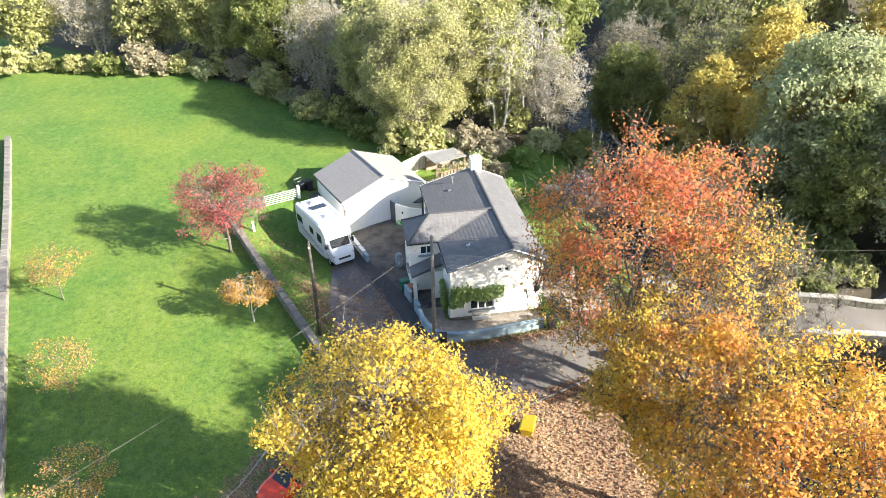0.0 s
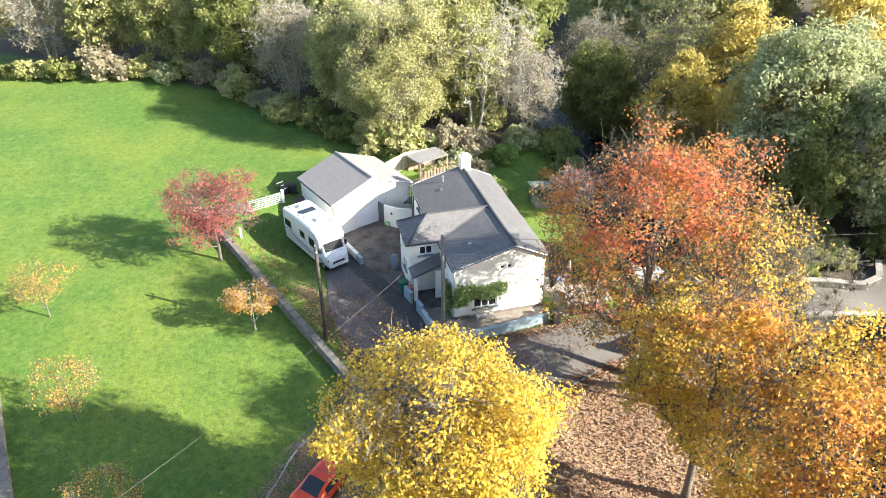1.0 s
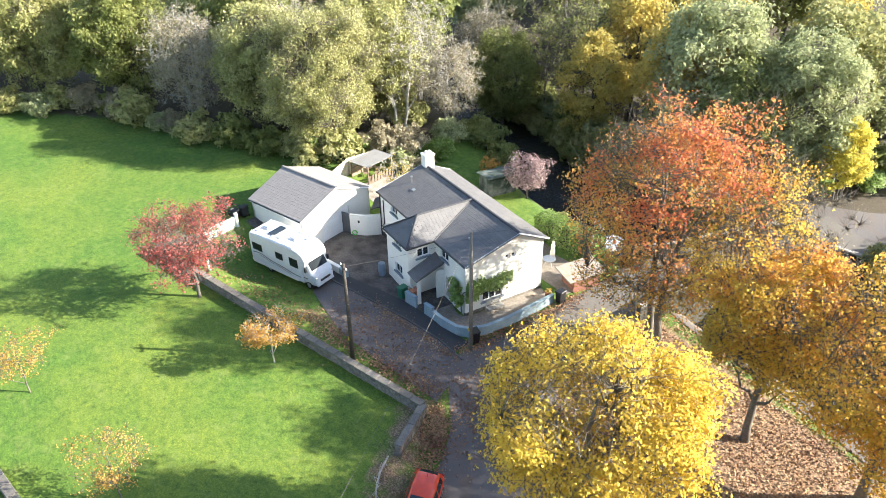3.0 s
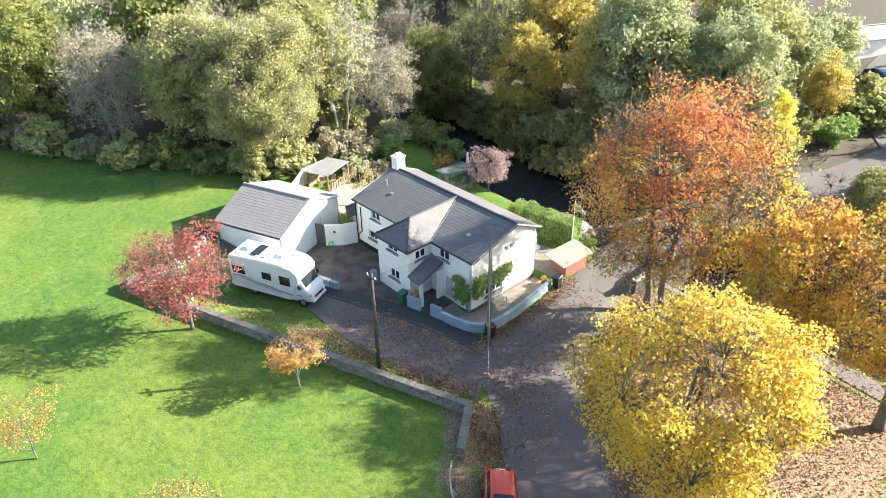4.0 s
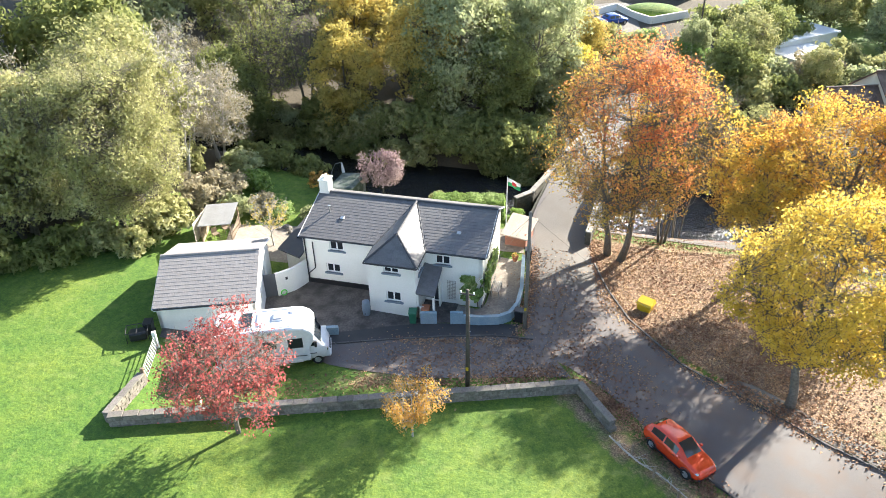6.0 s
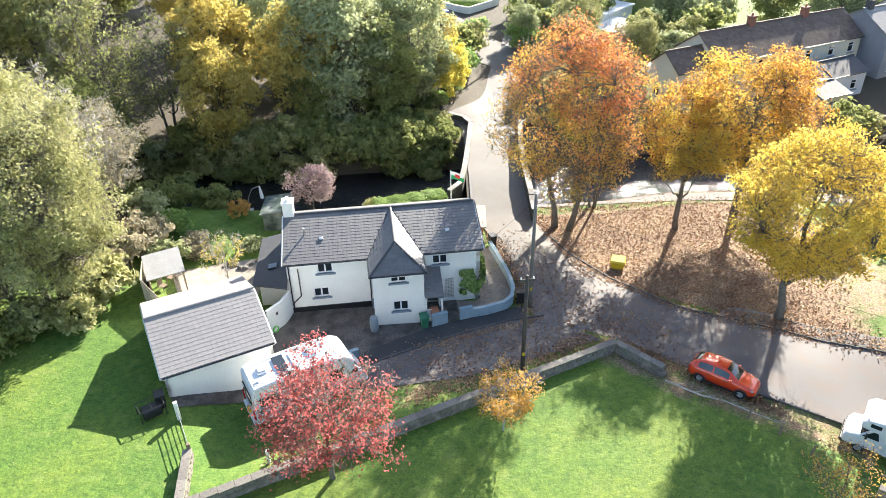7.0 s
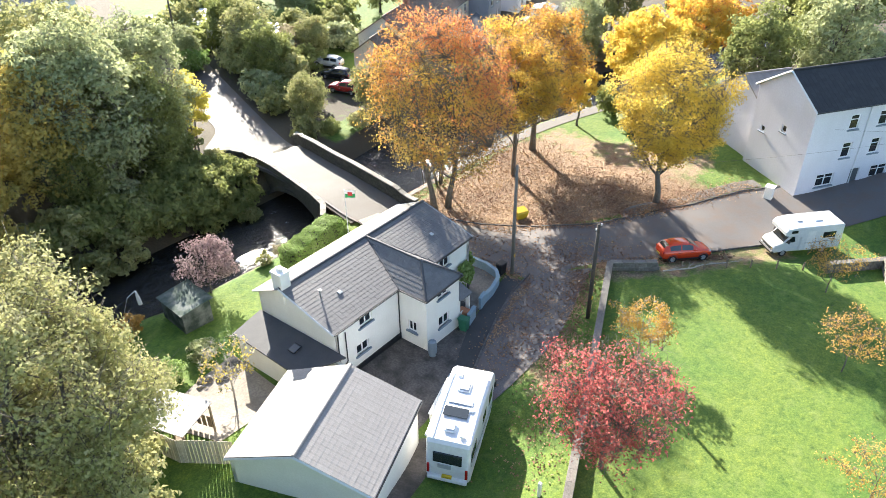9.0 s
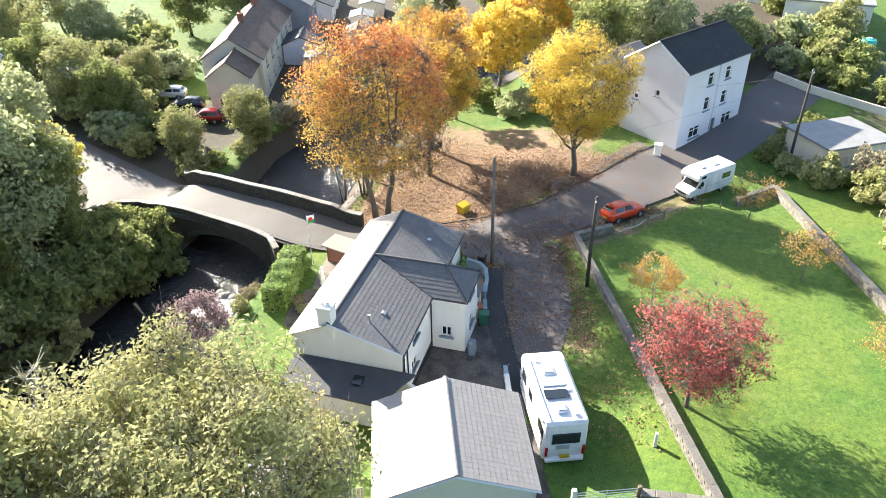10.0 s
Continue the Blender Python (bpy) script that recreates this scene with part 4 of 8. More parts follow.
    tiled_slope(h, slope_frame((9.68, -2.34, 2.22), (1, 0, -0.05), (0, 2.45, 1.0)), 1.4, 2.6, lambda a, b: a < 1.4, M_SLATE, 0.28, 0.24, name="porch")
    part("porch_wall", Shape().box(10.88, -2.2, -0.5, 11.0, -1.9, 2.1).box(10.88, -0.5, -0.5, 11.0, 0.12, 2.4).box(9.7, -2.2, -0.5, 9.85, -2.05, 2.15).box(9.72, -2.2, -0.5, 10.2, -2.12, 1.0), M_RENDER, h)
    part("front_door", Shape().box(10.15, 0.25, 0.0, 10.9, 0.3, 1.98), M_DOOR_GREY, h)
    return h


cottage()


def garage():
    G = pose(-4.93, -4.25, 0, 0, 0, 20.2)
    g = thing("garage", "white rendered garage with a grey tiled pitched roof", "garage", G)
    ez, rz, L, Wd = 3.26, 4.82, 3.3, 4.0
    part("wall", wall_panel(2 * L, 3.2, 0.2, []), M_RENDER, g, m=pose(-L, -Wd, 0))
    part("wall", wall_panel(2 * L, 3.2, 0.2, []), M_RENDER, g, m=pose(L, Wd, 0, 0, 0, 180))
    for s, holes in ((1, [(2.2, -0.2, 5.4, 2.5)]), (-1, [])):
        p = wall_panel(2 * Wd, 3.2, 0.2, holes)
        p.add([(0, 0, 3.2), (2 * Wd, 0, 3.2), (Wd, 0, 4.72), (0, 0.2, 3.2), (2 * Wd, 0.2, 3.2), (Wd, 0.2, 4.72)], [(0, 1, 2), (5, 4, 3), (0, 2, 5, 3), (2, 1, 4, 5)])
        part("gable_wall", p, M_RENDER, g, m=pose(s * L, -s * Wd, 0, 0, 0, s * 90))
    door = part("garage_door", Shape().box(0, 0, -0.2, 3.2, 0.05, 2.5), M_UPVC, g, "white panelled garage door", pose(L - 0.12, -Wd + 2.2, 0, 0, 0, 90))
    for i in range(4):
        part("door_panel", Shape().box(0.06, -0.02, -0.15 + i * 0.66, 3.14, 0.0, 0.45 + i * 0.66, None, 0.008), M_UPVC, door)
    part("fascia", Shape().box(-L - 0.12, -Wd - 0.2, ez - 0.2, L + 0.12, -Wd - 0.17, ez - 0.02), M_WHITE, g)
    part("gutter", Shape().tube([(-L - 0.1, -Wd - 0.25, ez - 0.05), (L + 0.1, -Wd - 0.25, ez - 0.05)], 0.055, 6), M_BLACK, g)
    S = math.hypot(Wd + 0.2, rz - ez)
    for s in (1, -1):
        part("roof", poly_slab([(-s * (L + 0.15), -s * (Wd + 0.18), ez), (s * (L + 0.15), -s * (Wd + 0.18), ez), (s * (L + 0.15), 0, rz - 0.02), (-s * (L + 0.15), 0, rz - 0.02)]), M_GTILE, g)
        tiled_slope(g, slope_frame((-s * (L + 0.18), -s * (Wd + 0.2), ez + 0.02), (s, 0, 0), (0, s * (Wd + 0.2), rz - ez)), 2 * L + 0.36, S, lambda a, b: a < 2 * L + 0.4, M_GTILE, singles=(lambda a, b: True) if s == 1 else None, name="garage%d" % s)
    ridge_line(g, (-L - 0.18, 0, rz + 0.03), (L + 0.18, 0, rz + 0.03), M_GTILE)
    for s in (1, -1):
        part("bargeboard", Shape().tube([(s * (L + 0.16), -Wd - 0.2, ez - 0.08), (s * (L + 0.16), 0, rz - 0.09), (s * (L + 0.16), Wd + 0.2, ez - 0.08)], 0.08, 4), M_WHITE, g)
    return g


garage()


def annex():
    a = thing("annex", "low white lean-to with a dark felt roof beside the cottage", "outbuilding")
    part("wall", Shape().box(-2.1, 1.4, -0.3, 0.1, 1.6, 2.3).box(-2.1, 1.6, -0.3, -1.9, 6.9, 2.2).box(-2.1, 6.9, -0.3, 0.1, 7.1, 2.3), M_RENDER, a)
    part("roof", poly_slab([(-2.5, 0.9, 2.36), (0.1, -0.7, 2.9), (0.1, 7.3, 2.9), (-2.3, 7.3, 2.4)], 0.12), M_FELT, a)
    part("rooflight", Shape().box(-0.35, -0.3, 0, 0.35, 0.3, 0.12, pose(-1.1, 2.6, 2.68, 0, -11.5, 0), 0.02), M_GLASS, a)
    return a


annex()


def yard_wall():
    w = thing("yard_wall", "angled white yard wall with a dark grey door", "wall")
    pts = [(-1.35, -2.15), (-1.1, -1.9), (-0.45, -1.2), (-0.32, -1.0), (-0.1, -0.5), (0.15, 0.2)]
    sh = Shape()
    rows = []
    for i, p in enumerate(pts):
        q = Vector(pts[min(i + 1, 5)]) - Vector(pts[max(i - 1, 0)])
        nx = Vector((-q.y, q.x)).normalized() * 0.11
        rows.append([(p[0] + nx.x, p[1] + nx.y, -0.4), (p[0] - nx.x, p[1] - nx.y, -0.4), (p[0] - nx.x, p[1] - nx.y, 2.15), (p[0] + nx.x, p[1] + nx.y, 2.15)])
    sh.loft(rows)
    part("wall_body", sh, M_RENDER, w)
    part("gate_door", Shape().box(0, -0.03, 0, 1.2, 0.03, 2.05), M_DOOR_GREY, w, "dark grey boarded door", pose(-2.4, -2.72, 0.1, 0, 0, 29))
    part("door_post", Shape().box(-0.06, -0.06, 0, 0.06, 0.06, 2.2), M_DOOR_GREY, w, m=pose(-2.46, -2.75, 0.0, 0, 0, 29))
    part("house_lamp", Shape().box(-0.1, -0.03, -0.14, 0.1, 0.02, 0.14, None, 0.02), M_BLACK, w, m=pose(-0.72, -1.62, 1.5, 0, 0, 47))
    return w


yard_wall()


def garden_wall(pts, h, label):
    w = thing("garden_wall", label, "wall", group="painted garden walls")
    sh = Shape().ribbon(dense(pts, 0.25), 0.1, lambda x, y: -0.5, lambda x, y: h)
    cap = Shape().ribbon(dense(pts, 0.25), 0.14, lambda x, y: h, lambda x, y: h + 0.07)
    part("wall_body", sh, M_BLUE_WALL, w)
    part("wall_cap", cap, M_BLUE_WALL, w)
    return w


garden_wall([(10.1, -2.75), (11.25, -2.45)], 0.85, "short weathered blue garden wall beside the bins")
garden_wall([(12.2, -2.25), (13.1, -2.05)], 0.85, "weathered blue end of the front garden wall")
garden_wall([(13.1, -2.05), (14.2, -1.95), (15.6, -1.55), (16.3, -0.9), (16.65, 0.3), (16.65, 2.2), (16.3, 5.2), (16.1, 6.8)], 0.6, "low curved weathered blue garden wall")
w = thing("yard_kerb_wall", "low white rendered wall between yard and lane", "wall")
part("wall_body", Shape().ribbon(dense([(1.3, -6.4), (4.0, -5.55)], 0.5), 0.12, lambda x, y: -0.3, lambda x, y: 0.62), M_RENDER, w)
part("wall_cap", Shape().ribbon(dense([(1.2, -6.43), (4.0, -5.55)], 0.5), 0.16, lambda x, y: 0.62, lambda x, y: 0.7), M_RENDER, w)
part("wall_end", Shape().ribbon(dense([(4.0, -5.55), (4.8, -5.3)], 0.4), 0.14, lambda x, y: -0.3, lambda x, y: 0.68), M_BLUE_WALL, w, "blue-grey painted end")
strip("porch_path", [(9.9, 0.2), (11.0, 0.2), (12.25, 0.2)], [(9.9, -2.75), (11.0, -2.5), (12.25, -2.2)], M_YARD, lambda x, y: land(x, y) + 0.075, 4, 4, label="dark stained path before the porch", category="pavement")
strip("front_garden", [(12.2, 0.1), (14.1, 0.1), (14.1, 4.0), (14.1, 7.2)], [(12.2, -2.1), (16.2, -0.9), (16.5, 3.0), (16.0, 6.9)], M_PATIO, lambda x, y: land(x, y) + 0.07, 6, 4, label="paved strip round the cottage gable", category="pavement")


# ---- houses round about ----
def simple_house(name, label, m, length, depth, eave, ridge, wall_mat, roof_mat, front=(), back=(), ends=((), ()), door=None, chimneys=(), chim_mat=M_RENDER, rows=0.34):
    """A gabled house: front along local x at y = 0 facing -y. Windows are (x, z, w, h, columns)."""
    h = thing(name, label, "house", m)
    W = 0.3
    def holes(ws):
        return [(x - w / 2, z - hh / 2, x + w / 2, z + hh / 2) for x, z, w, hh, c in ws]
    dh = [(door[0] - 0.5, 0.0, door[0] + 0.5, 2.1)] if door else []
    part("front_wall", wall_panel(length, eave, W, holes(front) + dh), wall_mat, h)
    part("rear_wall", wall_panel(length, eave, W, holes(back)), wall_mat, h, m=pose(length, depth, 0, 0, 0, 180))
    for s, ws in ((0, ends[0]), (1, ends[1])):
        p = wall_panel(depth, eave, W, holes(ws))
        p.add([(0, 0, eave), (depth, 0, eave), (depth / 2, 0, ridge - 0.08), (0, W, eave), (depth, W, eave), (depth / 2, W, ridge - 0.08)], [(0, 1, 2), (5, 4, 3), (0, 2, 5, 3), (2, 1, 4, 5)])
        em = pose(0.004, depth - 0.004, 0, 0, 0, -90) if s == 0 else pose(length - 0.004, 0.004, 0, 0, 0, 90)
        part("gable_wall", p, wall_mat, h, m=em)
        for x, z, w, hh, c in ws:
            window(h, em @ pose(x, 0.08, z), w, hh, c)
    for x, z, w, hh, c in front:
        window(h, pose(x, 0.08, z), w, hh, c, hh > 1.0)
    for x, z, w, hh, c in back:
        window(h, pose(length - x, depth - 0.08, z, 0, 0, 180), w, hh, c, hh > 1.0)
    if door:
        part("front_door", Shape().box(door[0] - 0.5, 0.1, 0, door[0] + 0.5, 0.16, 2.08, None, 0.01), M_DOOR_GREY, h)
    S = math.hypot(depth / 2 + 0.25, ridge - eave)
    ov = 0.2
    part("roof", poly_slab([(-ov, -0.25, eave), (length + ov, -0.25, eave), (length + ov, depth / 2, ridge), (-ov, depth / 2, ridge)]), roof_mat, h)
    part("roof", poly_slab([(length + ov, depth + 0.25, eave), (-ov, depth + 0.25, eave), (-ov, depth / 2, ridge), (length + ov, depth / 2, ridge)]), roof_mat, h)
    for s in (1, -1):
        o = (-ov, -0.27, eave + 0.02) if s == 1 else (length + ov, depth + 0.27, eave + 0.02)
        fm = slope_frame(o, (s, 0, 0), (0, s * (depth / 2 + 0.27), ridge - eave))
        sh = Shape()
        k = int(S / rows)
        n = int((length + 2 * ov) / 0.45)
        for r in range(k):
            for c in range(n):
                sh.box(c * 0.45 + 0.006, r * rows, 0.0, c * 0.45 + 0.444, (r + 1) * rows + 0.03, 0.03, fm @ pose(0, 0, 0, -0.6))
        tagged(part("roof_tiles", sh, roof_mat, h), kind="stuff")
    ridge_line(h, (-ov, depth / 2, ridge + 0.03), (length + ov, depth / 2, ridge + 0.03), roof_mat)
    for x in chimneys:
        ch = part("chimney", Shape().box(x - 0.45, depth / 2 - 0.35, ridge - 1.0, x + 0.45, depth / 2 + 0.35, ridge + 0.9, None, 0.03).box(x - 0.52, depth / 2 - 0.42, ridge + 0.9, x + 0.52, depth / 2 + 0.42, ridge + 1.02, None, 0.02), chim_mat, h)
        part("chimney_pot", Shape().tube([(x, depth / 2, ridge + 1.02), (x, depth / 2, ridge + 1.4)], [0.15, 0.12], 10), M_TERRA, ch)
    part("gutter", Shape().tube([(-ov, -0.32, eave - 0.03), (length + ov, -0.32, eave - 0.03)], 0.06, 6), M_BLACK, h)
    return h


TALL = pose(42.5, -15.8, 0.35, 0, 0, -34.5)
tall = simple_house("tall_house", "pale grey three-storey house with a dark tiled roof", TALL, 11.6, 7.4, 8.4, 10.9, M_LILAC, M_DARK_TILE,
             front=((3.0, 1.45, 1.9, 1.25, 2), (9.1, 1.45, 1.9, 1.25, 2), (4.5, 4.2, 1.0, 1.5, 1), (7.7, 4.2, 1.0, 1.5, 1), (4.5, 6.9, 1.0, 1.4, 1), (7.7, 6.9, 1.0, 1.4, 1)),
             ends=(((1.6, 4.6, 0.6, 0.6, 1), (4.2, 5.6, 0.6, 0.7, 1)), ((3.6, 5.0, 1.0, 1.4, 1),)), door=(6.3,))
part("downpipe", Shape().tube([(5.9, -0.06, 8.3), (5.9, -0.06, 0.1)], 0.05, 6), M_WHITE, tall)
part("plinth", Shape().box(-0.05, -0.05, -0.6, 11.65, 0.02, 0.35), M_STONE, tall)
part("verge_board", Shape().tube([(-0.22, -0.25, 8.35), (-0.22, 3.7, 10.85), (-0.22, 7.65, 8.35)], 0.1, 4), M_WHITE, tall)
simple_house("rear_wing", "pale rendered rear wing with a grey roof behind the tall house", TALL @ pose(0.5, 7.6, 0), 5.0, 5.0, 6.6, 8.4, M_LILAC, M_GTILE)

M_GREY_WALL = rough_surface("grey_pebbledash", (0.24, 0.24, 0.27), (0.34, 0.34, 0.37), 14.0, 0.5, 0.92, 0.4, 0.01, (0.2, 0.2, 0.21), 0.35)
ROW = pose(48.6, 35.0, land1(50, 37), 0, 0, 17.5)
simple_house("terraced_houses", "row of pale rendered houses with brown tiled roofs across the river", ROW, 24.0, 7.5, 5.2, 7.9, M_CREAM, M_BROWN_TILE,
             front=tuple((x, z, 1.0, 1.3, 1) for x in (3.0, 7.0, 11.0, 15.0, 19.0, 22.5) for z in (1.5, 4.0)), chimneys=(8.0, 17.0), chim_mat=M_BRICK)
simple_house("gable_cottage", "cream gabled house with a brown tiled roof across the river", ROW @ pose(-5.3, 0.6, 0), 5.2, 5.0, 4.6, 6.6, M_CREAM, M_BROWN_TILE, ends=(((1.5, 1.5, 1.1, 1.2, 2), (3.6, 1.5, 0.6, 1.2, 1)), ()), front=((2.6, 1.4, 1.2, 1.1, 2),))
simple_house("rear_extension", "low white rear extension with a grey roof", ROW @ pose(7.5, -9.0, 0), 4.4, 5.0, 2.6, 3.4, M_CREAM, M_FELT, front=((2.2, 1.4, 1.4, 1.1, 2),))
simple_house("rear_extension", "low white rear extension with a dark roof", ROW @ pose(13.5, -5.2, 0), 6.0, 5.0, 2.9, 4.1, M_LILAC, M_FELT, front=((1.6, 1.4, 1.0, 1.2, 1), (4.2, 1.4, 1.0, 1.2, 1)))
simple_house("end_house", "grey rendered house with a dark tiled roof beyond the terrace", ROW @ pose(25.0, -3.0, 0), 7.0, 9.0, 5.6, 8.2, M_GREY_WALL, M_GTILE, front=tuple((x, z, 1.1, 1.3, 1) for x in (2.0, 5.0) for z in (1.5, 4.0)), chimneys=(1.0,), chim_mat=M_FELT)
simple_house("terraced_houses", "second row of pale houses with dark tiled roofs", ROW @ pose(33.0, 0.5, 0), 26.0, 7.5, 5.2, 7.9, M_LILAC, M_BROWN_TILE, front=tuple((x, z, 1.0, 1.3, 1) for x in (3.0, 7.0, 11.0, 15.0, 19.0, 23.0) for z in (1.5, 4.0)), chimneys=(9.0, 18.0), chim_mat=M_BRICK)
simple_house("rear_extension", "dark-roofed rear extension of a terraced house", ROW @ pose(36.0, -5.0, 0), 5.0, 5.2, 2.8, 4.0, M_LILAC, M_FELT, front=((2.5, 1.4, 1.4, 1.1, 2),))
simple_house("rear_extension", "white rear extension of a terraced house", ROW @ pose(44.0, -5.0, 0), 5.0, 5.2, 2.6, 3.2, M_RENDER, M_GTILE, front=((2.5, 1.4, 1.4, 1.1, 2),))
simple_house("rear_extension", "small white outhouse with a pale roof", ROW @ pose(30.5, -12.0, 0), 4.0, 3.5, 2.3, 2.8, M_RENDER, M_SHEET)
simple_house("garden_outhouse", "low outhouse with a pale sheet roof behind the terrace", ROW @ pose(39.5, -13.5, 0), 6.0, 4.0, 2.2, 2.8, M_CREAM, M_SHEET)
simple_house("garden_outhouse", "small outhouse with a dark roof behind the terrace", ROW @ pose(21.5, -12.0, 0), 4.0, 3.5, 2.2, 2.9, M_CREAM, M_FELT)
w = thing("yard_boundary_wall", "low brown stone wall behind the terraced houses", "wall")
YW = [tuple((ROW @ Vector((x, y, 0))).xy) for x, y in ((-2, -11), (12, -13), (24, -15.5), (38, -17), (56, -17))]
part("wall_body", Shape().ribbon(dense(YW, 1.0), 0.2, lambda x, y: land1(x, y) - 0.8, lambda x, y: land1(x, y) + 1.2), M_STONE, w)
simple_house("distant_house", "white rendered house in the distance", pose(92, -36, land1(92, -36), 0, 0, 60), 10.0, 7.0, 3.0, 5.0, M_RENDER, M_GTILE, front=((2.5, 1.5, 1.2, 1.2, 2), (7.0, 1.5, 1.2, 1.2, 2)))
simple_house("far_bungalow", "white bungalow with a grey roof across the river", pose(20.5, 92.0, land1(20, 92), 0, 0, -20), 12.0, 7.0, 2.9, 4.6, M_RENDER, M_GTILE, front=((3, 1.5, 1.4, 1.2, 2), (9, 1.5, 1.4, 1.2, 2)), door=(6.0,))
simple_house("far_garage", "white gabled garage across the river", pose(12.0, 74.5, land1(14, 76), 0, 0, 62), 7.0, 4.2, 2.5, 3.8, M_RENDER, M_GTILE)


def flat_building(name, label, m, l, w, h, wall_mat, roof_mat):
    b = thing(name, label, "building", m)
    part("wall", Shape().box(0, 0, -0.5, l, w, h), wall_mat, b)
    part("roof", Shape().box(-0.25, -0.25, h, l + 0.25, w + 0.25, h + 0.22, None, 0.03), roof_mat, b)
    for x in (l * 0.25, l * 0.7):
        window(b, pose(x, -0.02, h * 0.55), 1.4, 1.1, 2)
    return b


flat_building("flat_roofed_building", "white flat-roofed building across the river", pose(40.8, 59.4, land1(44, 64), 0, 0, 40), 12.0, 9.0, 2.6, M_RENDER, M_UPVC)
flat_building("flat_roofed_annex", "lower white annex with a flat roof", pose(43.0, 55.6, land1(44, 60), 0, 0, 40), 7.0, 4.0, 2.0, M_RENDER, M_UPVC)
flat_building("outbuilding", "low cream outbuilding with a flat grey roof", pose(39.4, -29.6, land1(42, -31), 0, 0, -58), 7.4, 6.0, 2.9, M_CREAM, M_SHEET)
flat_building("flat_roofed_building", "white flat-roofed building beyond the bend in the road", pose(85.0, -41.0, land1(82, -36), 0, 0, 81), 11.0, 5.0, 3.2, M_RENDER, M_SHEET)
single("garden_bank", Shape().loft([[(math.cos(a) * r, math.sin(a) * r * 0.7, z) for a in (2 * math.pi * i / 24 for i in range(24))] for r, z in ((5.2, -0.3), (4.6, 0.45), (3.2, 0.95), (1.2, 1.15))]), M_GROUND, "mown grass mound in a garden across the river", "lawn", pose(25.5, 80.5, land1(25, 80)), smooth=True)
for pts in ([(16.6, 75.6), (19.8, 79.0)], [(19.8, 79.0), (25.2, 74.4), (31.0, 78.5)]):
    w = thing("retaining_wall", "white rendered garden retaining wall across the river", "wall")
    sh = Shape().ribbon(dense(pts, 1.0), 0.15, lambda x, y: land1(x, y) - 0.6, lambda x, y: land1(x, y) + 1.1)
    part("wall_body", sh, M_RENDER, w)
w = thing("roadside_wall", "pale rendered roadside wall", "wall")
sh = Shape().ribbon(dense([(62.5, -27.0), (59.0, -31.0), (55.0, -37.5), (52.0, -43.0)], 1.0), 0.15, lambda x, y: land1(x, y) - 0.6, lambda x, y: land1(x, y) + 0.9)
part("wall_body", sh, M_CREAM, w)


# ---- vehicles ----
def hull(profile, half, c=0.12, drop=0.06, k=2):
    """A body from its side outline (x, z): full width between, drawn in at both flanks."""
    cx = sum(p[0] for p in profile) / len(profile)
    cz = sum(p[1] for p in profile) / len(profile)
    def ring(y, s):
        out = []
        for x, z in profile:
            dx, dz = x - cx, z - cz
            l = math.hypot(dx, dz)
            f = max(0.0, 1 - s / l)
            out.append((cx + dx * f, y, cz + dz * f))
        return out
    rows = [ring(-half, drop + c * 0.6), ring(-half + c * 0.35, drop * 0.4 + c * 0.15), ring(-half + c, 0), ring(half - c, 0), ring(half - c * 0.35, drop * 0.4 + c * 0.15), ring(half, drop + c * 0.6)]
    return Shape().loft(rows)


def wheel(parent, x, y, r=0.33, w=0.22, rim_mat=M_METAL):
    s = 1 if y > 0 else -1
    ring = [(0.62 * r, -w / 2), (0.9 * r, -w / 2), (r, -w / 2 + 0.03), (r, w / 2 - 0.03), (0.9 * r, w / 2), (0.62 * r, w / 2)]
    sh = Shape()
    sh.loft([[(x + math.cos(a) * q, y + t, r + math.sin(a) * q) for q, t in ring] for a in (2 * math.pi * i / 18 for i in range(19))], caps=False)
    t = part("wheel", sh, M_RUBBER, parent, smooth=True)
    rim = Shape()
    rim.loft([[(x + math.cos(a) * r * q, y + s * d, r + math.sin(a) * r * q) for a in (2 * math.pi * i / 18 for i in range(18))] for q, d in ((0.63, w * 0.3), (0.6, w * 0.42), (0.2, w * 0.3), (0.12, w * 0.42))])
    part("rim", rim, rim_mat, t)
    for i in range(5):
        a = 2 * math.pi * i / 5
        part("spoke", Shape().tube([(x + math.cos(a) * r * 0.15, y + s * w * 0.42, r + math.sin(a) * r * 0.15), (x + math.cos(a) * r * 0.6, y + s * w * 0.43, r + math.sin(a) * r * 0.6)], r * 0.07, 4), rim_mat, t)


def vehicle_pose(x, y, a, wb, tw):
    d = Vector((math.cos(radians(a)), math.sin(radians(a))))
    s = Vector((-d.y, d.x))
    def z(f, l):
        p = Vector((x, y)) + d * f + s * l
        return max(land1(p.x, p.y), float(deck(p.x, p.y)))
    zf, zr = (z(wb, tw) + z(wb, -tw)) / 2, (z(-wb, tw) + z(-wb, -tw)) / 2
    zl, zright = (z(wb, tw) + z(-wb, tw)) / 2, (z(wb, -tw) + z(-wb, -tw)) / 2
    return pose(x, y, (zf + zr) / 2 + 0.01, 0, 0, a) @ pose(0, 0, 0, math.degrees(math.atan2(zl - zright, 2 * tw)), -math.degrees(math.atan2(zf - zr, 2 * wb)), 0)


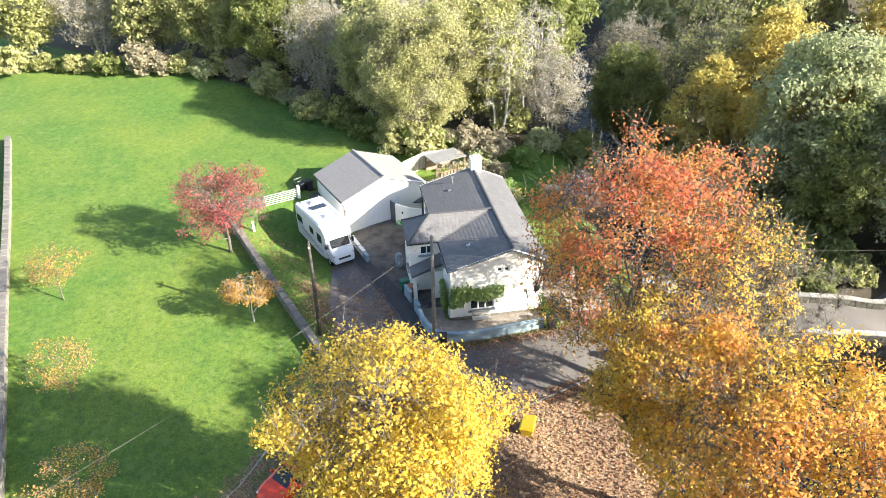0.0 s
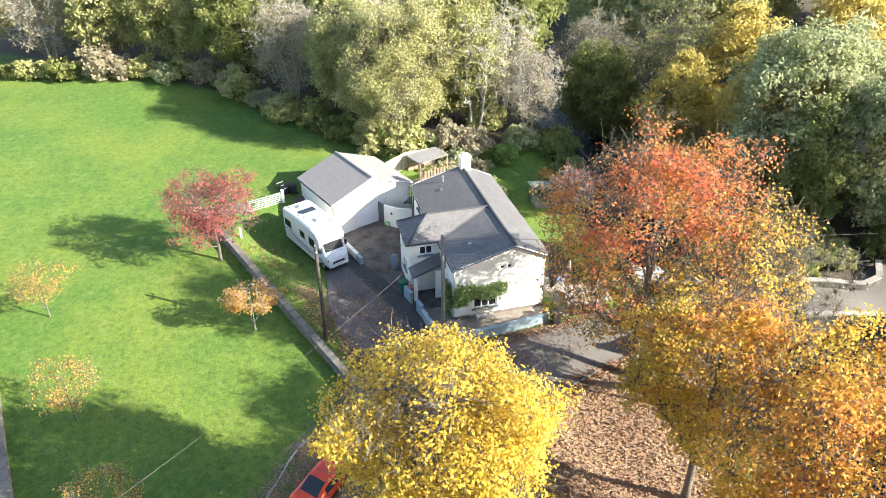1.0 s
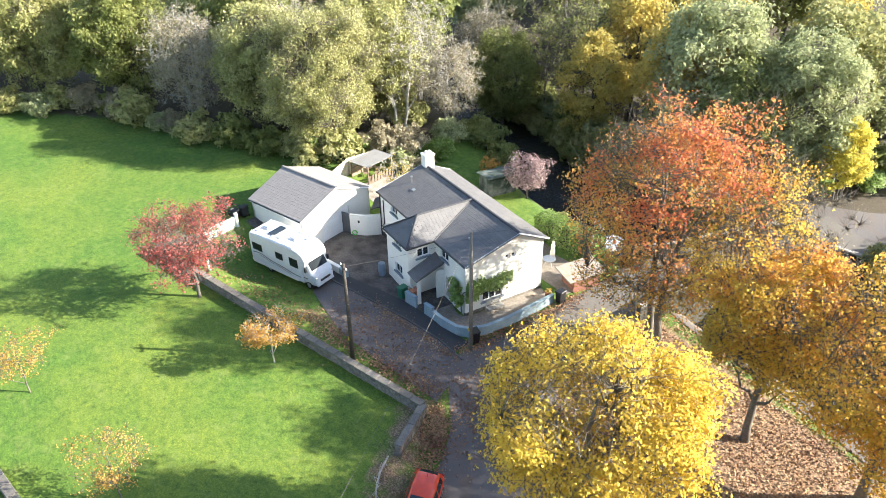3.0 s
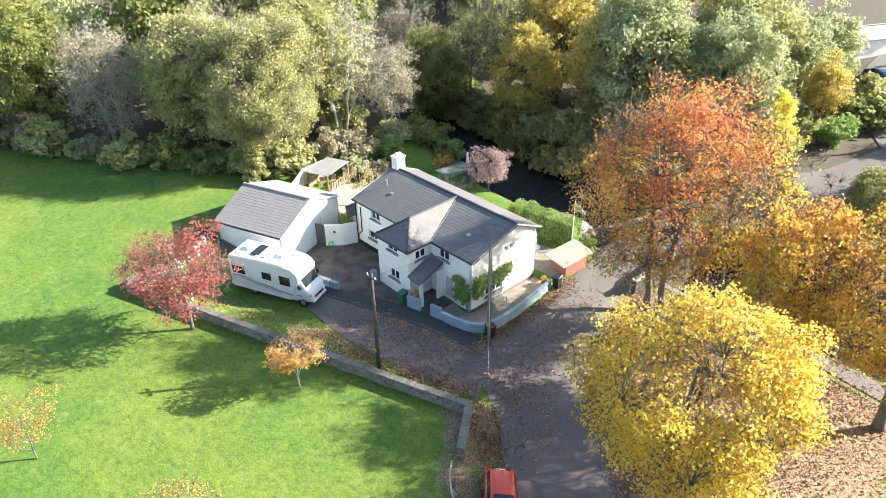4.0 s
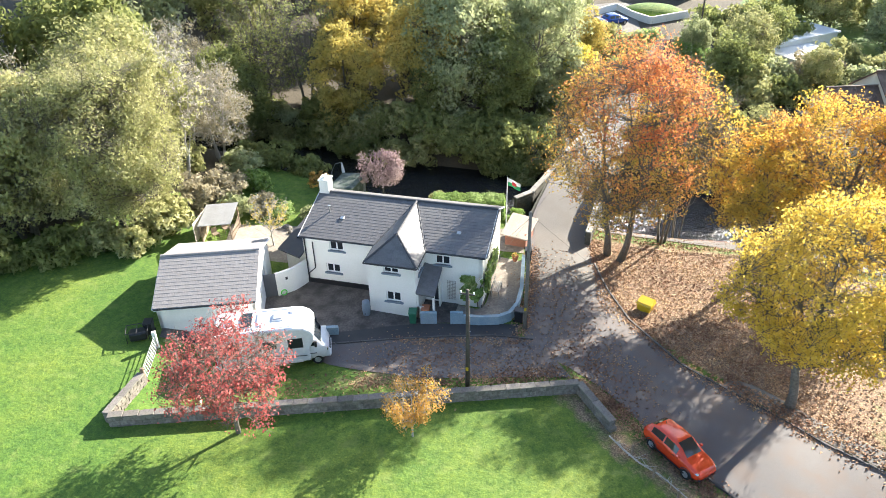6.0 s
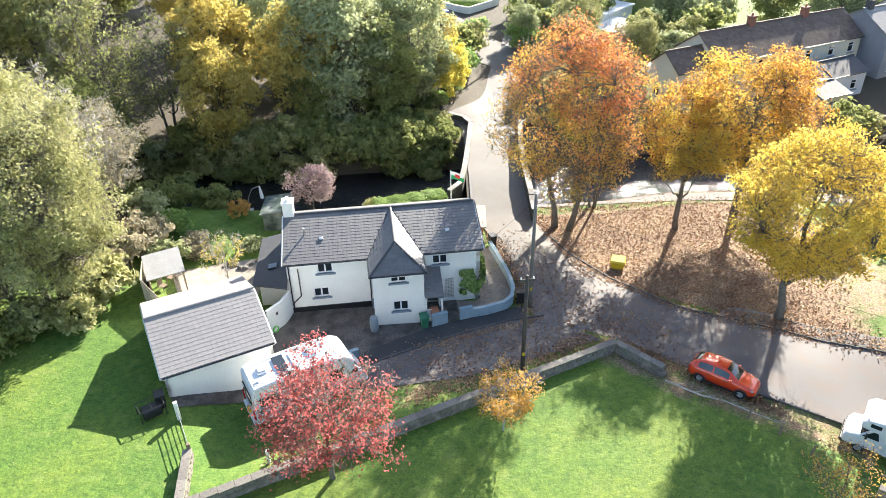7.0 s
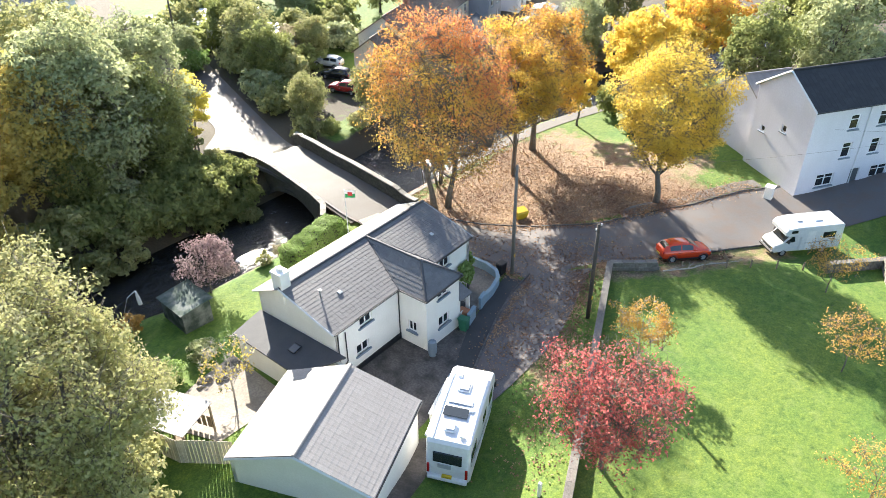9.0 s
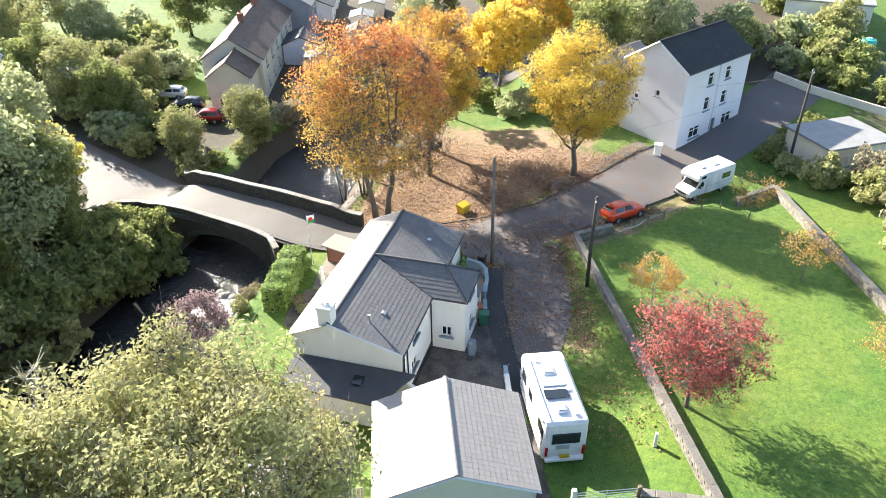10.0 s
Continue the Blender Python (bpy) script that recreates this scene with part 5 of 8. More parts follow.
def side_panel(parent, name, x0, z0, x1, z1, y, material, slant=0.0, t=0.012, label=""):
    """A pane or decal on the flank at y."""
    s = 1 if y > 0 else -1
    return part(name, Shape().add([(x0, y - s * 0.03, z0), (x1, y - s * 0.03, z0), (x1 - slant, y - s * 0.03, z1), (x0 + slant * 0.3, y - s * 0.03, z1), (x0, y + s * t, z0), (x1, y + s * t, z0), (x1 - slant, y + s * t, z1), (x0 + slant * 0.3, y + s * t, z1)],
                [(0, 1, 2, 3), (7, 6, 5, 4), (0, 4, 5, 1), (1, 5, 6, 2), (2, 6, 7, 3), (3, 7, 4, 0)]), material, parent, label)


def motorhome():
    v = thing("motorhome", "large white motorhome with silver side decals parked on the grass", "motorhome", vehicle_pose(1.72, -8.54, 22.5, 2.2, 0.95) @ Matrix.Diagonal((1.07, 1.07, 1.15, 1.0)))
    body = [(-3.55, 0.42), (-3.62, 1.2), (-3.55, 2.7), (-3.4, 2.86), (-1.0, 2.92), (1.2, 2.92), (1.9, 2.84), (2.3, 2.6), (2.48, 2.3), (2.45, 1.9), (2.1, 1.3), (2.1, 0.42)]
    part("coach_body", hull(body, 1.15, 0.14, 0.05), M_WHITE, v, smooth=False)
    secs = [(1.7, 2.34, 1.04), (2.15, 2.32, 1.04), (2.32, 2.2, 1.03), (2.55, 1.82, 1.02), (2.78, 1.46, 1.01), (2.92, 1.33, 0.98), (3.08, 1.2, 0.93), (3.2, 1.02, 0.85), (3.28, 0.78, 0.74), (3.3, 0.55, 0.7)]

    def cab_at(x):
        return [float(np.interp(x, [q[0] for q in secs], [q[k] for q in secs])) for k in (1, 2)]
    rings = []
    for x in np.concatenate([np.linspace(1.7, 2.92, 13), np.linspace(2.98, 3.3, 8)]):
        zr, w = cab_at(x)
        zs = min(zr - 0.06, 1.3)
        half = [(w * 0.86, 0.38), (w * 0.98, 0.5), (w, (0.5 + zs) / 2), (w * 0.98, zs), (w * (0.98 if zr < 1.4 else 0.86), zr - 0.05), (w * 0.8, zr), (w * 0.4, zr + 0.02)]
        rings.append(([(x, y, z) for y, z in half] + [(x, -y, z) for y, z in reversed(half)])[::-1])
    c = part("cab", Shape().loft(rings), M_WHITE, v, smooth=True)
    rows = [[(x + 0.02, y * cab_at(x)[1] * 0.78, cab_at(x)[0] + 0.04 - 0.02 * abs(y)) for y in (-1, -0.5, 0, 0.5, 1)] for x in (2.78, 2.66, 2.55, 2.43, 2.33)]
    part("windscreen", Shape().loft(rows, closed=False, caps=False), M_GLASS, c, smooth=True)
    part("grille", Shape().box(3.18, -0.5, 0.68, 3.33, 0.5, 0.82, None, 0.02), M_BLACK, c)
    part("bumper", Shape().box(3.03, -0.86, 0.34, 3.35, 0.86, 0.58, None, 0.09), M_WHITE, c)
    for s in (-1, 1):
        part("headlight", Shape().box(3.0, s * 0.74 - 0.15, 0.86, 3.2, s * 0.74 + 0.13, 1.06, None, 0.05), M_CHROME, c)
        part("mirror", Shape().box(2.42, s * 1.06, 1.45, 2.58, s * 1.06 + s * 0.18, 1.85, None, 0.03) if s > 0 else Shape().box(2.42, s * 1.24, 1.45, 2.58, s * 1.06, 1.85, None, 0.03), M_BLACK, c)
        side_panel(c, "cab_window", 2.0, 1.42, 2.58, 1.92, s * 0.995, M_GLASS, 0.4)
        side_panel(c, "cab_decal", 1.75, 0.86, 2.5, 0.91, s * 1.035, M_DECAL)
        for x0, x1, z0, z1 in ((-3.2, -2.2, 1.6, 2.1), (-0.6, 0.1, 1.65, 2.1), (0.9, 1.7, 1.55, 2.15)):
            w_ = side_panel(v, "window_frame", x0 - 0.05, z0 - 0.05, x1 + 0.05, z1 + 0.05, s * 1.15, M_BLACK)
            side_panel(w_, "window_pane", x0, z0, x1, z1, s * 1.155, M_GLASS)
        for lift, x0, x1, wd in ((0.0, -3.3, 1.9, 0.035), (-0.16, -2.6, 0.9, 0.02)):
            xs = np.linspace(x0, x1, 25)
            zz = [1.3 + lift - 0.42 * smooth01(-2.4, 1.9, x) + 0.09 * math.sin((x + 3.3) * 2.1) * smooth01(1.0, -2.5, x) for x in xs]
            sh = Shape().loft([[(x, s * 1.165, z - wd) for x, z in zip(xs, zz)], [(x, s * 1.165, z + wd) for x, z in zip(xs, zz)]], closed=False, caps=False)
            if s > 0:
                sh.f = [f[::-1] for f in sh.f]
            part("decal_stripe", sh, M_DECAL, v)
        side_panel(v, "skirt", -3.4, 0.42, 1.6, 0.62, s * 1.15, M_UPVC)
        part("rear_light", Shape().box(-3.68, s * 1.0 - 0.07, 0.75, -3.58, s * 1.0 + 0.07, 1.35, None, 0.02), plain_red(), v)
        wheel(v, 2.5, s * 0.9)
        wheel(v, -1.7, s * 0.95)
    side_panel(v, "habitation_door", -1.7, 0.55, -1.05, 2.3, 1.15, M_UPVC)
    part("awning", Shape().tube([(-3.2, 1.2, 2.72), (1.0, 1.2, 2.72)], 0.09, 8), M_UPVC, v)
    part("rear_window", Shape().box(-3.66, -0.75, 1.55, -3.57, 0.75, 2.2, None, 0.02), M_GLASS, v)
    part("rear_decal", Shape().box(-3.665, -0.2, 1.2, -3.59, 0.5, 1.45), M_SILVER, v)
    part("rear_bumper", Shape().box(-3.75, -1.05, 0.36, -3.5, 1.05, 0.62, None, 0.05), M_UPVC, v)
    part("number_plate", Shape().box(-3.77, -0.26, 0.66, -3.62, 0.26, 0.78), M_YELLOW, v)
    for x, y, l, w_, kind_ in ((-2.6, 0.1, 0.3, 0.3, "roof_hatch"), (0.35, 0.1, 0.35, 0.35, "roof_hatch"), (-1.2, -0.65, 0.14, 0.14, "roof_vent"), (1.2, 0.55, 0.14, 0.14, "roof_vent"), (-3.0, -0.6, 0.12, 0.12, "roof_vent")):
        q = part(kind_, Shape().box(x - l, y - w_, 2.9, x + l, y + w_, 3.0, None, 0.03), M_UPVC, v)
        if l > 0.2:
            part("hatch_dome", Shape().box(x - l * 0.75, y - w_ * 0.75, 3.0, x + l * 0.75, y + w_ * 0.75, 3.05, None, 0.02), M_SILVER, q)
    part("solar_panel", Shape().box(-1.85, -0.55, 2.95, -1.2, 0.75, 2.99), M_GLASS, v)
    part("solar_panel", Shape().box(-0.9, -0.6, 2.95, -0.55, 0.7, 2.98), M_SILVER, v)
    part("roof_rail", Shape().tube([(-3.3, 0.95, 2.98), (1.4, 0.95, 2.98)], 0.03, 6), M_WHITE, v)
    part("roof_rail", Shape().tube([(-3.3, -0.95, 2.98), (1.4, -0.95, 2.98)], 0.03, 6), M_WHITE, v)
    return v


RED_LENS = []


def plain_red():
    if not RED_LENS:
        RED_LENS.append(plain("red_lens", (0.4, 0.01, 0.01), 0.2))
    return RED_LENS[0]


motorhome()


def camper():
    v = thing("camper_van", "older white coachbuilt camper van parked beside the road", "camper van", vehicle_pose(34.8, -18.4, 137.0, 1.6, 0.85))
    body = [(-2.85, 0.5), (-2.9, 1.3), (-2.85, 2.6), (-2.7, 2.72), (1.1, 2.74), (1.9, 2.62), (2.2, 2.35), (2.15, 2.05), (1.25, 1.95), (0.75, 1.8), (0.75, 0.5)]
    part("coach_body", hull(body, 1.08, 0.1, 0.04), M_WHITE, v)
    c = part("cab", hull([(0.5, 0.42), (0.5, 1.98), (1.45, 2.0), (2.05, 1.32), (2.7, 1.12), (2.85, 0.85), (2.88, 0.42)], 0.93, 0.13, 0.05), M_WHITE, v)
    part("windscreen", Shape().add([(1.5, -0.72, 1.98), (1.5, 0.72, 1.98), (2.08, 0.8, 1.34), (2.08, -0.8, 1.34), (1.42, -0.72, 1.95), (1.42, 0.72, 1.95), (2.0, 0.8, 1.31), (2.0, -0.8, 1.31)], [(0, 3, 2, 1), (4, 5, 6, 7), (0, 1, 5, 4), (2, 3, 7, 6), (0, 4, 7, 3), (1, 2, 6, 5)]), M_GLASS, c)
    part("bumper", Shape().box(2.7, -0.92, 0.34, 2.98, 0.92, 0.58, None, 0.05), M_BLACK, c)
    part("grille", Shape().box(2.8, -0.5, 0.66, 2.91, 0.5, 0.86, None, 0.02), M_BLACK, c)
    for s in (-1, 1):
        part("headlight", Shape().box(2.78, s * 0.68 - 0.14, 0.66, 2.9, s * 0.68 + 0.14, 0.88, None, 0.03), M_CHROME, c)
        part("mirror", Shape().box(1.7, min(s * 0.95, s * 1.15), 1.3, 1.82, max(s * 0.95, s * 1.15), 1.62, None, 0.02), M_BLACK, c)
        side_panel(c, "cab_window", 1.1, 1.32, 1.95, 1.85, s * 0.93, M_GLASS, 0.5)
        w_ = side_panel(v, "window_frame", -2.2, 1.55, -1.1, 2.1, s * 1.08, M_BLACK)
        side_panel(w_, "window_pane", -2.15, 1.6, -1.15, 2.05, s * 1.085, M_GLASS)
        side_panel(v, "luton_window", 1.2, 2.25, 1.75, 2.5, s * 1.08, M_GLASS)
        side_panel(v, "decal_stripe", -2.7, 1.2, 0.4, 1.27, s * 1.08, M_SILVER)
        part("rear_light", Shape().box(-2.95, s * 0.9 - 0.08, 0.7, -2.86, s * 0.9 + 0.08, 1.1, None, 0.02), plain_red(), v)
        wheel(v, 1.95, s * 0.82, 0.32)
        wheel(v, -1.5, s * 0.88, 0.32)
    side_panel(v, "habitation_door", -0.4, 0.55, 0.25, 2.3, 1.08, M_UPVC)
    part("roof_hatch", Shape().box(-1.3, -0.35, 2.72, -0.6, 0.35, 2.82, None, 0.03), M_UPVC, v)
    part("roof_hatch", Shape().box(0.4, -0.25, 2.74, 0.9, 0.25, 2.82, None, 0.03), M_SILVER, v)
    part("rear_window", Shape().box(-2.94, -0.6, 1.5, -2.85, 0.6, 2.1, None, 0.02), M_GLASS, v)
    return v


camper()


CAR_SECTIONS = [(-2.1, 0.5, 0.78, 0.84, 0.66, 0.5), (-2.02, 0.34, 0.96, 1.06, 0.82, 0.6), (-1.8, 0.3, 1.0, 1.32, 0.88, 0.6), (-1.4, 0.28, 1.0, 1.5, 0.9, 0.61), (-0.6, 0.28, 1.0, 1.57, 0.91, 0.63), (0.1, 0.28, 0.98, 1.54, 0.91, 0.62),
                (0.5, 0.28, 0.97, 1.38, 0.91, 0.62), (1.02, 0.28, 0.95, 1.05, 0.9, 0.68), (1.5, 0.29, 0.9, 0.99, 0.89, 0.68), (1.9, 0.3, 0.78, 0.87, 0.82, 0.6), (2.1, 0.42, 0.64, 0.7, 0.64, 0.5)]


def car_section(x):
    """Floor, shoulder and roof heights, half width and roof half width of the car at x."""
    return [float(np.interp(x, [c[0] for c in CAR_SECTIONS], [c[k] for c in CAR_SECTIONS])) for k in range(1, 6)]


def hatchback(m, paint, label):
    v = thing("car", label, "car", m)
    rings = []
    for x in np.concatenate([np.linspace(-2.1, -1.8, 5), np.linspace(-1.6, 1.6, 17), np.linspace(1.7, 2.1, 6)]):
        zb, zs, zr, wb, wr = car_section(x)
        half = [(wb * 0.82, zb), (wb * 0.97, zb + 0.1), (wb, (zb + zs) / 2), (wb * 0.985, zs - 0.06), (wb * 0.94, zs), (wb * 0.94 * 0.12 + wr * 0.88, zs + (zr - zs) * 0.86), (wr * 0.9, zr - 0.02), (wr * 0.55, zr)]
        rings.append([(x, y, z) for y, z in half] + [(x, -y, z) for y, z in reversed(half)])
    part("body", Shape().loft([r[::-1] for r in rings]), paint, v, smooth=True)

    def flank(x, f, s):
        zb, zs, zr, wb, wr = car_section(x)
        a, b = Vector((x, s * wb * 0.94, zs)), Vector((x, s * (wb * 0.94 * 0.12 + wr * 0.88), zs + (zr - zs) * 0.86))
        return a.lerp(b, f) + Vector((0, s * 0.012, 0.006))

    def pane(name, xs, fs, s):
        rows = [[tuple(flank(x, f, s)) for x in xs] for f in fs]
        sh = Shape().loft(rows, closed=False, caps=False)
        if s > 0:
            sh.f = [f[::-1] for f in sh.f]
        part(name, sh, M_GLASS, v, smooth=True)

    def screen(name, xs, inset):
        rows = []
        for x in xs:
            zb, zs, zr, wb, wr = car_section(x)
            rows.append([(x, y * wr * inset, zr + 0.014 - 0.02 * abs(y)) for y in (-1, -0.5, 0, 0.5, 1)])
        part(name, Shape().loft(rows, closed=False, caps=False), M_GLASS, v, smooth=True)

    screen("windscreen", (0.96, 0.75, 0.5, 0.32, 0.16), 0.86)
    screen("rear_window", (-1.52, -1.65, -1.8, -1.9), 0.84)
    for s in (-1, 1):
        pane("side_window", (-1.5, -1.2, -0.9, -0.62), (0.12, 0.5, 0.92), s)
        pane("side_window", (-0.52, -0.2, 0.1, 0.42), (0.12, 0.5, 0.9), s)
        part("mirror", Shape().box(0.5, min(s * 0.9, s * 1.06), 0.98, 0.68, max(s * 0.9, s * 1.06), 1.12, None, 0.035), paint, v)
        part("headlight", Shape().box(1.72, s * 0.66 - 0.15, 0.7, 1.97, s * 0.66 + 0.13, 0.82, None, 0.05), M_CHROME, v)
        part("rear_light", Shape().box(-2.06, s * 0.68 - 0.12, 0.8, -1.92, s * 0.68 + 0.14, 1.0, None, 0.04), plain_red(), v)
        side_panel(v, "sill", -1.2, 0.26, 1.2, 0.36, s * 0.89, M_BLACK)
        for x in (-0.78, 0.28):
            side_panel(v, "door_handle", x - 0.09, 0.84, x + 0.09, 0.875, s * 0.905, M_BLACK)
        for x in (-1.25, 1.3):
            part("wheel_arch", Shape().loft([[(x + math.cos(a) * q, s * y, 0.33 + math.sin(a) * q) for a in (math.pi * i / 10 for i in range(11))] for q, y in ((0.33, 0.86), (0.39, 0.925), (0.42, 0.88))], closed=False, caps=False), M_BLACK, v)
            wheel(v, x, s * 0.81, 0.33, 0.21)
    part("front_bumper", Shape().box(1.88, -0.66, 0.3, 2.11, 0.66, 0.46, None, 0.05), M_BLACK, v)
    part("rear_bumper", Shape().box(-2.13, -0.68, 0.32, -1.95, 0.68, 0.48, None, 0.05), M_BLACK, v)
    part("number_plate", Shape().box(-2.14, -0.26, 0.56, -2.04, 0.26, 0.67), M_YELLOW, v)
    part("roof_aerial", Shape().tube([(-1.2, 0, 1.52), (-1.32, 0, 1.68)], [0.02, 0.008], 5), M_BLACK, v)
    return v


hatchback(vehicle_pose(27.75, -11.4, -44.5, 1.27, 0.75), M_RED_CAR, "orange-red hatchback parked half on the verge")
hatchback(vehicle_pose(19.8, 72.6, 38.0, 1.27, 0.75), M_BLUE_CAR, "blue hatchback parked on a driveway across the river")
hatchback(vehicle_pose(17.2, 69.6, 140.0, 1.27, 0.75), plain("dark_car_paint", (0.02, 0.03, 0.06), 0.25, 0.3, 0.8), "dark blue car parked on a driveway across the river")
hatchback(vehicle_pose(39.4, 38.4, 110.0, 1.27, 0.75), plain("red_car_paint", (0.35, 0.02, 0.02), 0.25, 0.2, 0.8), "red car parked beside the cream house")
hatchback(vehicle_pose(42.0, 42.4, 110.0, 1.27, 0.75), plain("black_car_paint", (0.02, 0.02, 0.022), 0.25, 0.3, 0.8), "black car parked beside the cream house")
hatchback(vehicle_pose(44.4, 46.4, 110.0, 1.27, 0.75), plain("white_car_paint", (0.7, 0.7, 0.7), 0.25, 0.1, 0.8), "white car parked beside the cream house")


# ---- poles and wires ----
def utility_pole(x, y, top, label, arms=True, wood=M_POLE):
    p = thing("utility_pole", label, "utility pole", pose(x, y, land1(x, y)), "utility poles")
    h = top - land1(x, y)
    part("post", Shape().tube([(0, 0, -0.5), (0.01, 0.02, h * 0.5), (0, 0, h)], [0.15, 0.13, 0.1], 10), wood, p, smooth=True)
    if arms:
        part("cross_arm", Shape().box(-0.45, -0.04, h - 0.35, 0.45, 0.04, h - 0.25, None, 0.01), M_POLE, p)
        for s in (-0.38, 0.0, 0.38):
            part("insulator", Shape().tube([(s, 0, h - 0.25), (s, 0, h - 0.12)], [0.05, 0.04], 8), M_UPVC, p)
    for i in range(5):
        part("step_peg", Shape().tube([(-0.2 if i % 2 else 0.0, 0, h * 0.35 + i * 0.5), (0.0 if i % 2 else 0.2, 0, h * 0.35 + i * 0.5)], 0.015, 4), M_METAL, p)
    part("sign_plate", Shape().box(-0.08, -0.16, 1.7, 0.08, -0.13, 1.95), M_YELLOW, p)
    return p


utility_pole(15.1, -9.5, 8.4, "dark wooden utility pole on the grass strip")
# Weathered grey wood, lightened overall to include the sun on its lit side.
utility_pole(17.5, -1.6, 9.4, "weathered grey wooden utility pole at the garden corner, coloured as sunlit", False, rough_surface("weathered_sunlit_pole", (0.12, 0.11, 0.095), (0.24, 0.22, 0.19), 12.0, 1.0, 0.85, 0.4, 0.01, (0.1, 0.09, 0.08), 0.4))
utility_pole(40.9, -26.6, 10.6, "wooden utility pole at the bend in the road")
utility_pole(31.5, 62.0, 11.5, "wooden utility pole beside the far road")


def cable(a, b, sag):
    pts = [Vector(a).lerp(Vector(b), i / 16) - Vector((0, 0, sag * 4 * (i / 16) * (1 - i / 16))) for i in range(17)]
    single("overhead_wire", Shape().tube(pts, 0.008, 4), M_KERB, "thin grey overhead wire slung between wooden poles", "wire", group="overhead wires")


cable((17.5, -1.6, 9.2), (40.9, -26.6, 10.4), 0.9)
cable((17.5, -1.6, 9.2), (31.5, 62.0, 11.3), 1.4)
cable((15.1, -9.5, 8.2), (17.5, -1.6, 9.0), 0.15)
cable((17.5, -1.6, 9.0), (14.2, 0.3, 4.5), 0.15)
cable((40.9, -26.6, 10.3), (44.6, -17.2, 6.8), 0.15)


# ---- garden, yard and roadside things ----
def wheelie_bin(x, y, a, material, label):
    b = thing("wheelie_bin", label, "bin", pose(x, y, land1(x, y) + 0.06, 0, 0, a))
    part("tub", Shape().loft([[(sx * w, sy * d, z) for sx, sy in ((-1, -1), (1, -1), (1, 1), (-1, 1))] for w, d, z in ((0.22, 0.26, 0.05), (0.27, 0.33, 0.95), (0.29, 0.35, 0.98))]), material, b)
    part("lid", Shape().box(-0.3, -0.38, 0.98, 0.3, 0.36, 1.06, None, 0.03), material, b)
    for s in (-1, 1):
        part("wheel", Shape().tube([(s * 0.24 - 0.03, 0.3, 0.1), (s * 0.24 + 0.03, 0.3, 0.1)], 0.1, 10), M_RUBBER, b)
    part("handle", Shape().tube([(-0.24, 0.4, 0.98), (0.24, 0.4, 0.98)], 0.02, 6), material, b)
    return b


wheelie_bin(9.55, -2.75, 10, M_GREENP, "dark green wheelie bin beside the bay")
wheelie_bin(10.35, -2.15, 5, M_TERRA, "brown wheelie bin behind the blue wall")
wheelie_bin(17.0, -0.9, 80, M_BLACK, "black wheelie bin at the garden corner")
wheelie_bin(16.4, 7.3, 10, M_BLACK, "black wheelie bin behind the garden wall")
wheelie_bin(-6.9, -9.9, 20, M_BLACK, "dark wheelie bin at the garage corner")

wb = thing("water_butt", "blue-grey water butt against the bay wall", "water butt", pose(6.0, -2.75, land1(6, -2.7) + 0.06))
part("barrel", Shape().loft([[(math.cos(a) * r, math.sin(a) * r, z) for a in (2 * math.pi * i / 14 for i in range(14))] for r, z in ((0.26, 0), (0.31, 0.4), (0.31, 0.8), (0.27, 1.15), (0.15, 1.25))]), M_GREY_SILL, wb)
part("tap", Shape().box(-0.03, -0.36, 0.2, 0.03, -0.28, 0.26), M_BLACK, wb)

grit = thing("grit_bin", "yellow plastic grit bin on the leaf-covered verge", "grit bin", pose(25.8, 2.9, land1(25.8, 2.9), 0, 0, -25))
part("tub", Shape().loft([[(sx * w, sy * d, z) for sx, sy in ((-1, -1), (1, -1), (1, 1), (-1, 1))] for w, d, z in ((0.45, 0.3, 0.0), (0.55, 0.4, 0.62), (0.6, 0.45, 0.66))]), M_YELLOW, grit)
part("lid", Shape().add([(-0.62, -0.47, 0.66), (0.62, -0.47, 0.66), (0.62, 0.47, 0.66), (-0.62, 0.47, 0.66), (-0.55, -0.35, 0.8), (0.55, -0.35, 0.8), (0.55, 0.4, 0.95), (-0.55, 0.4, 0.95)], [(3, 2, 1, 0), (4, 5, 6, 7), (0, 1, 5, 4), (1, 2, 6, 5), (2, 3, 7, 6), (3, 0, 4, 7)]), M_YELLOW, grit)

pb = thing("gate_pillar", "white rendered gate pillar at the roadside", "pillar", pose(41.0, -14.0, land1(41, -14)))
part("shaft", Shape().box(-0.35, -0.35, -0.4, 0.35, 0.35, 1.1, None, 0.02), M_RENDER, pb)
part("cap", Shape().box(-0.42, -0.42, 1.1, 0.42, 0.42, 1.22, None, 0.03), M_RENDER, pb)

hose = thing("garden_hose", "coiled bright green hose hung on the yard wall", "hose", pose(-0.95, -1.95, 0.4, 90, 0, 47))
part("coil", Shape().tube([(math.cos(t) * 0.22, math.sin(t) * 0.22, 0.01 * t) for t in (i * 0.35 for i in range(40))], 0.03, 6), plain("bright_green_plastic", (0.12, 0.6, 0.08), 0.4), hose)

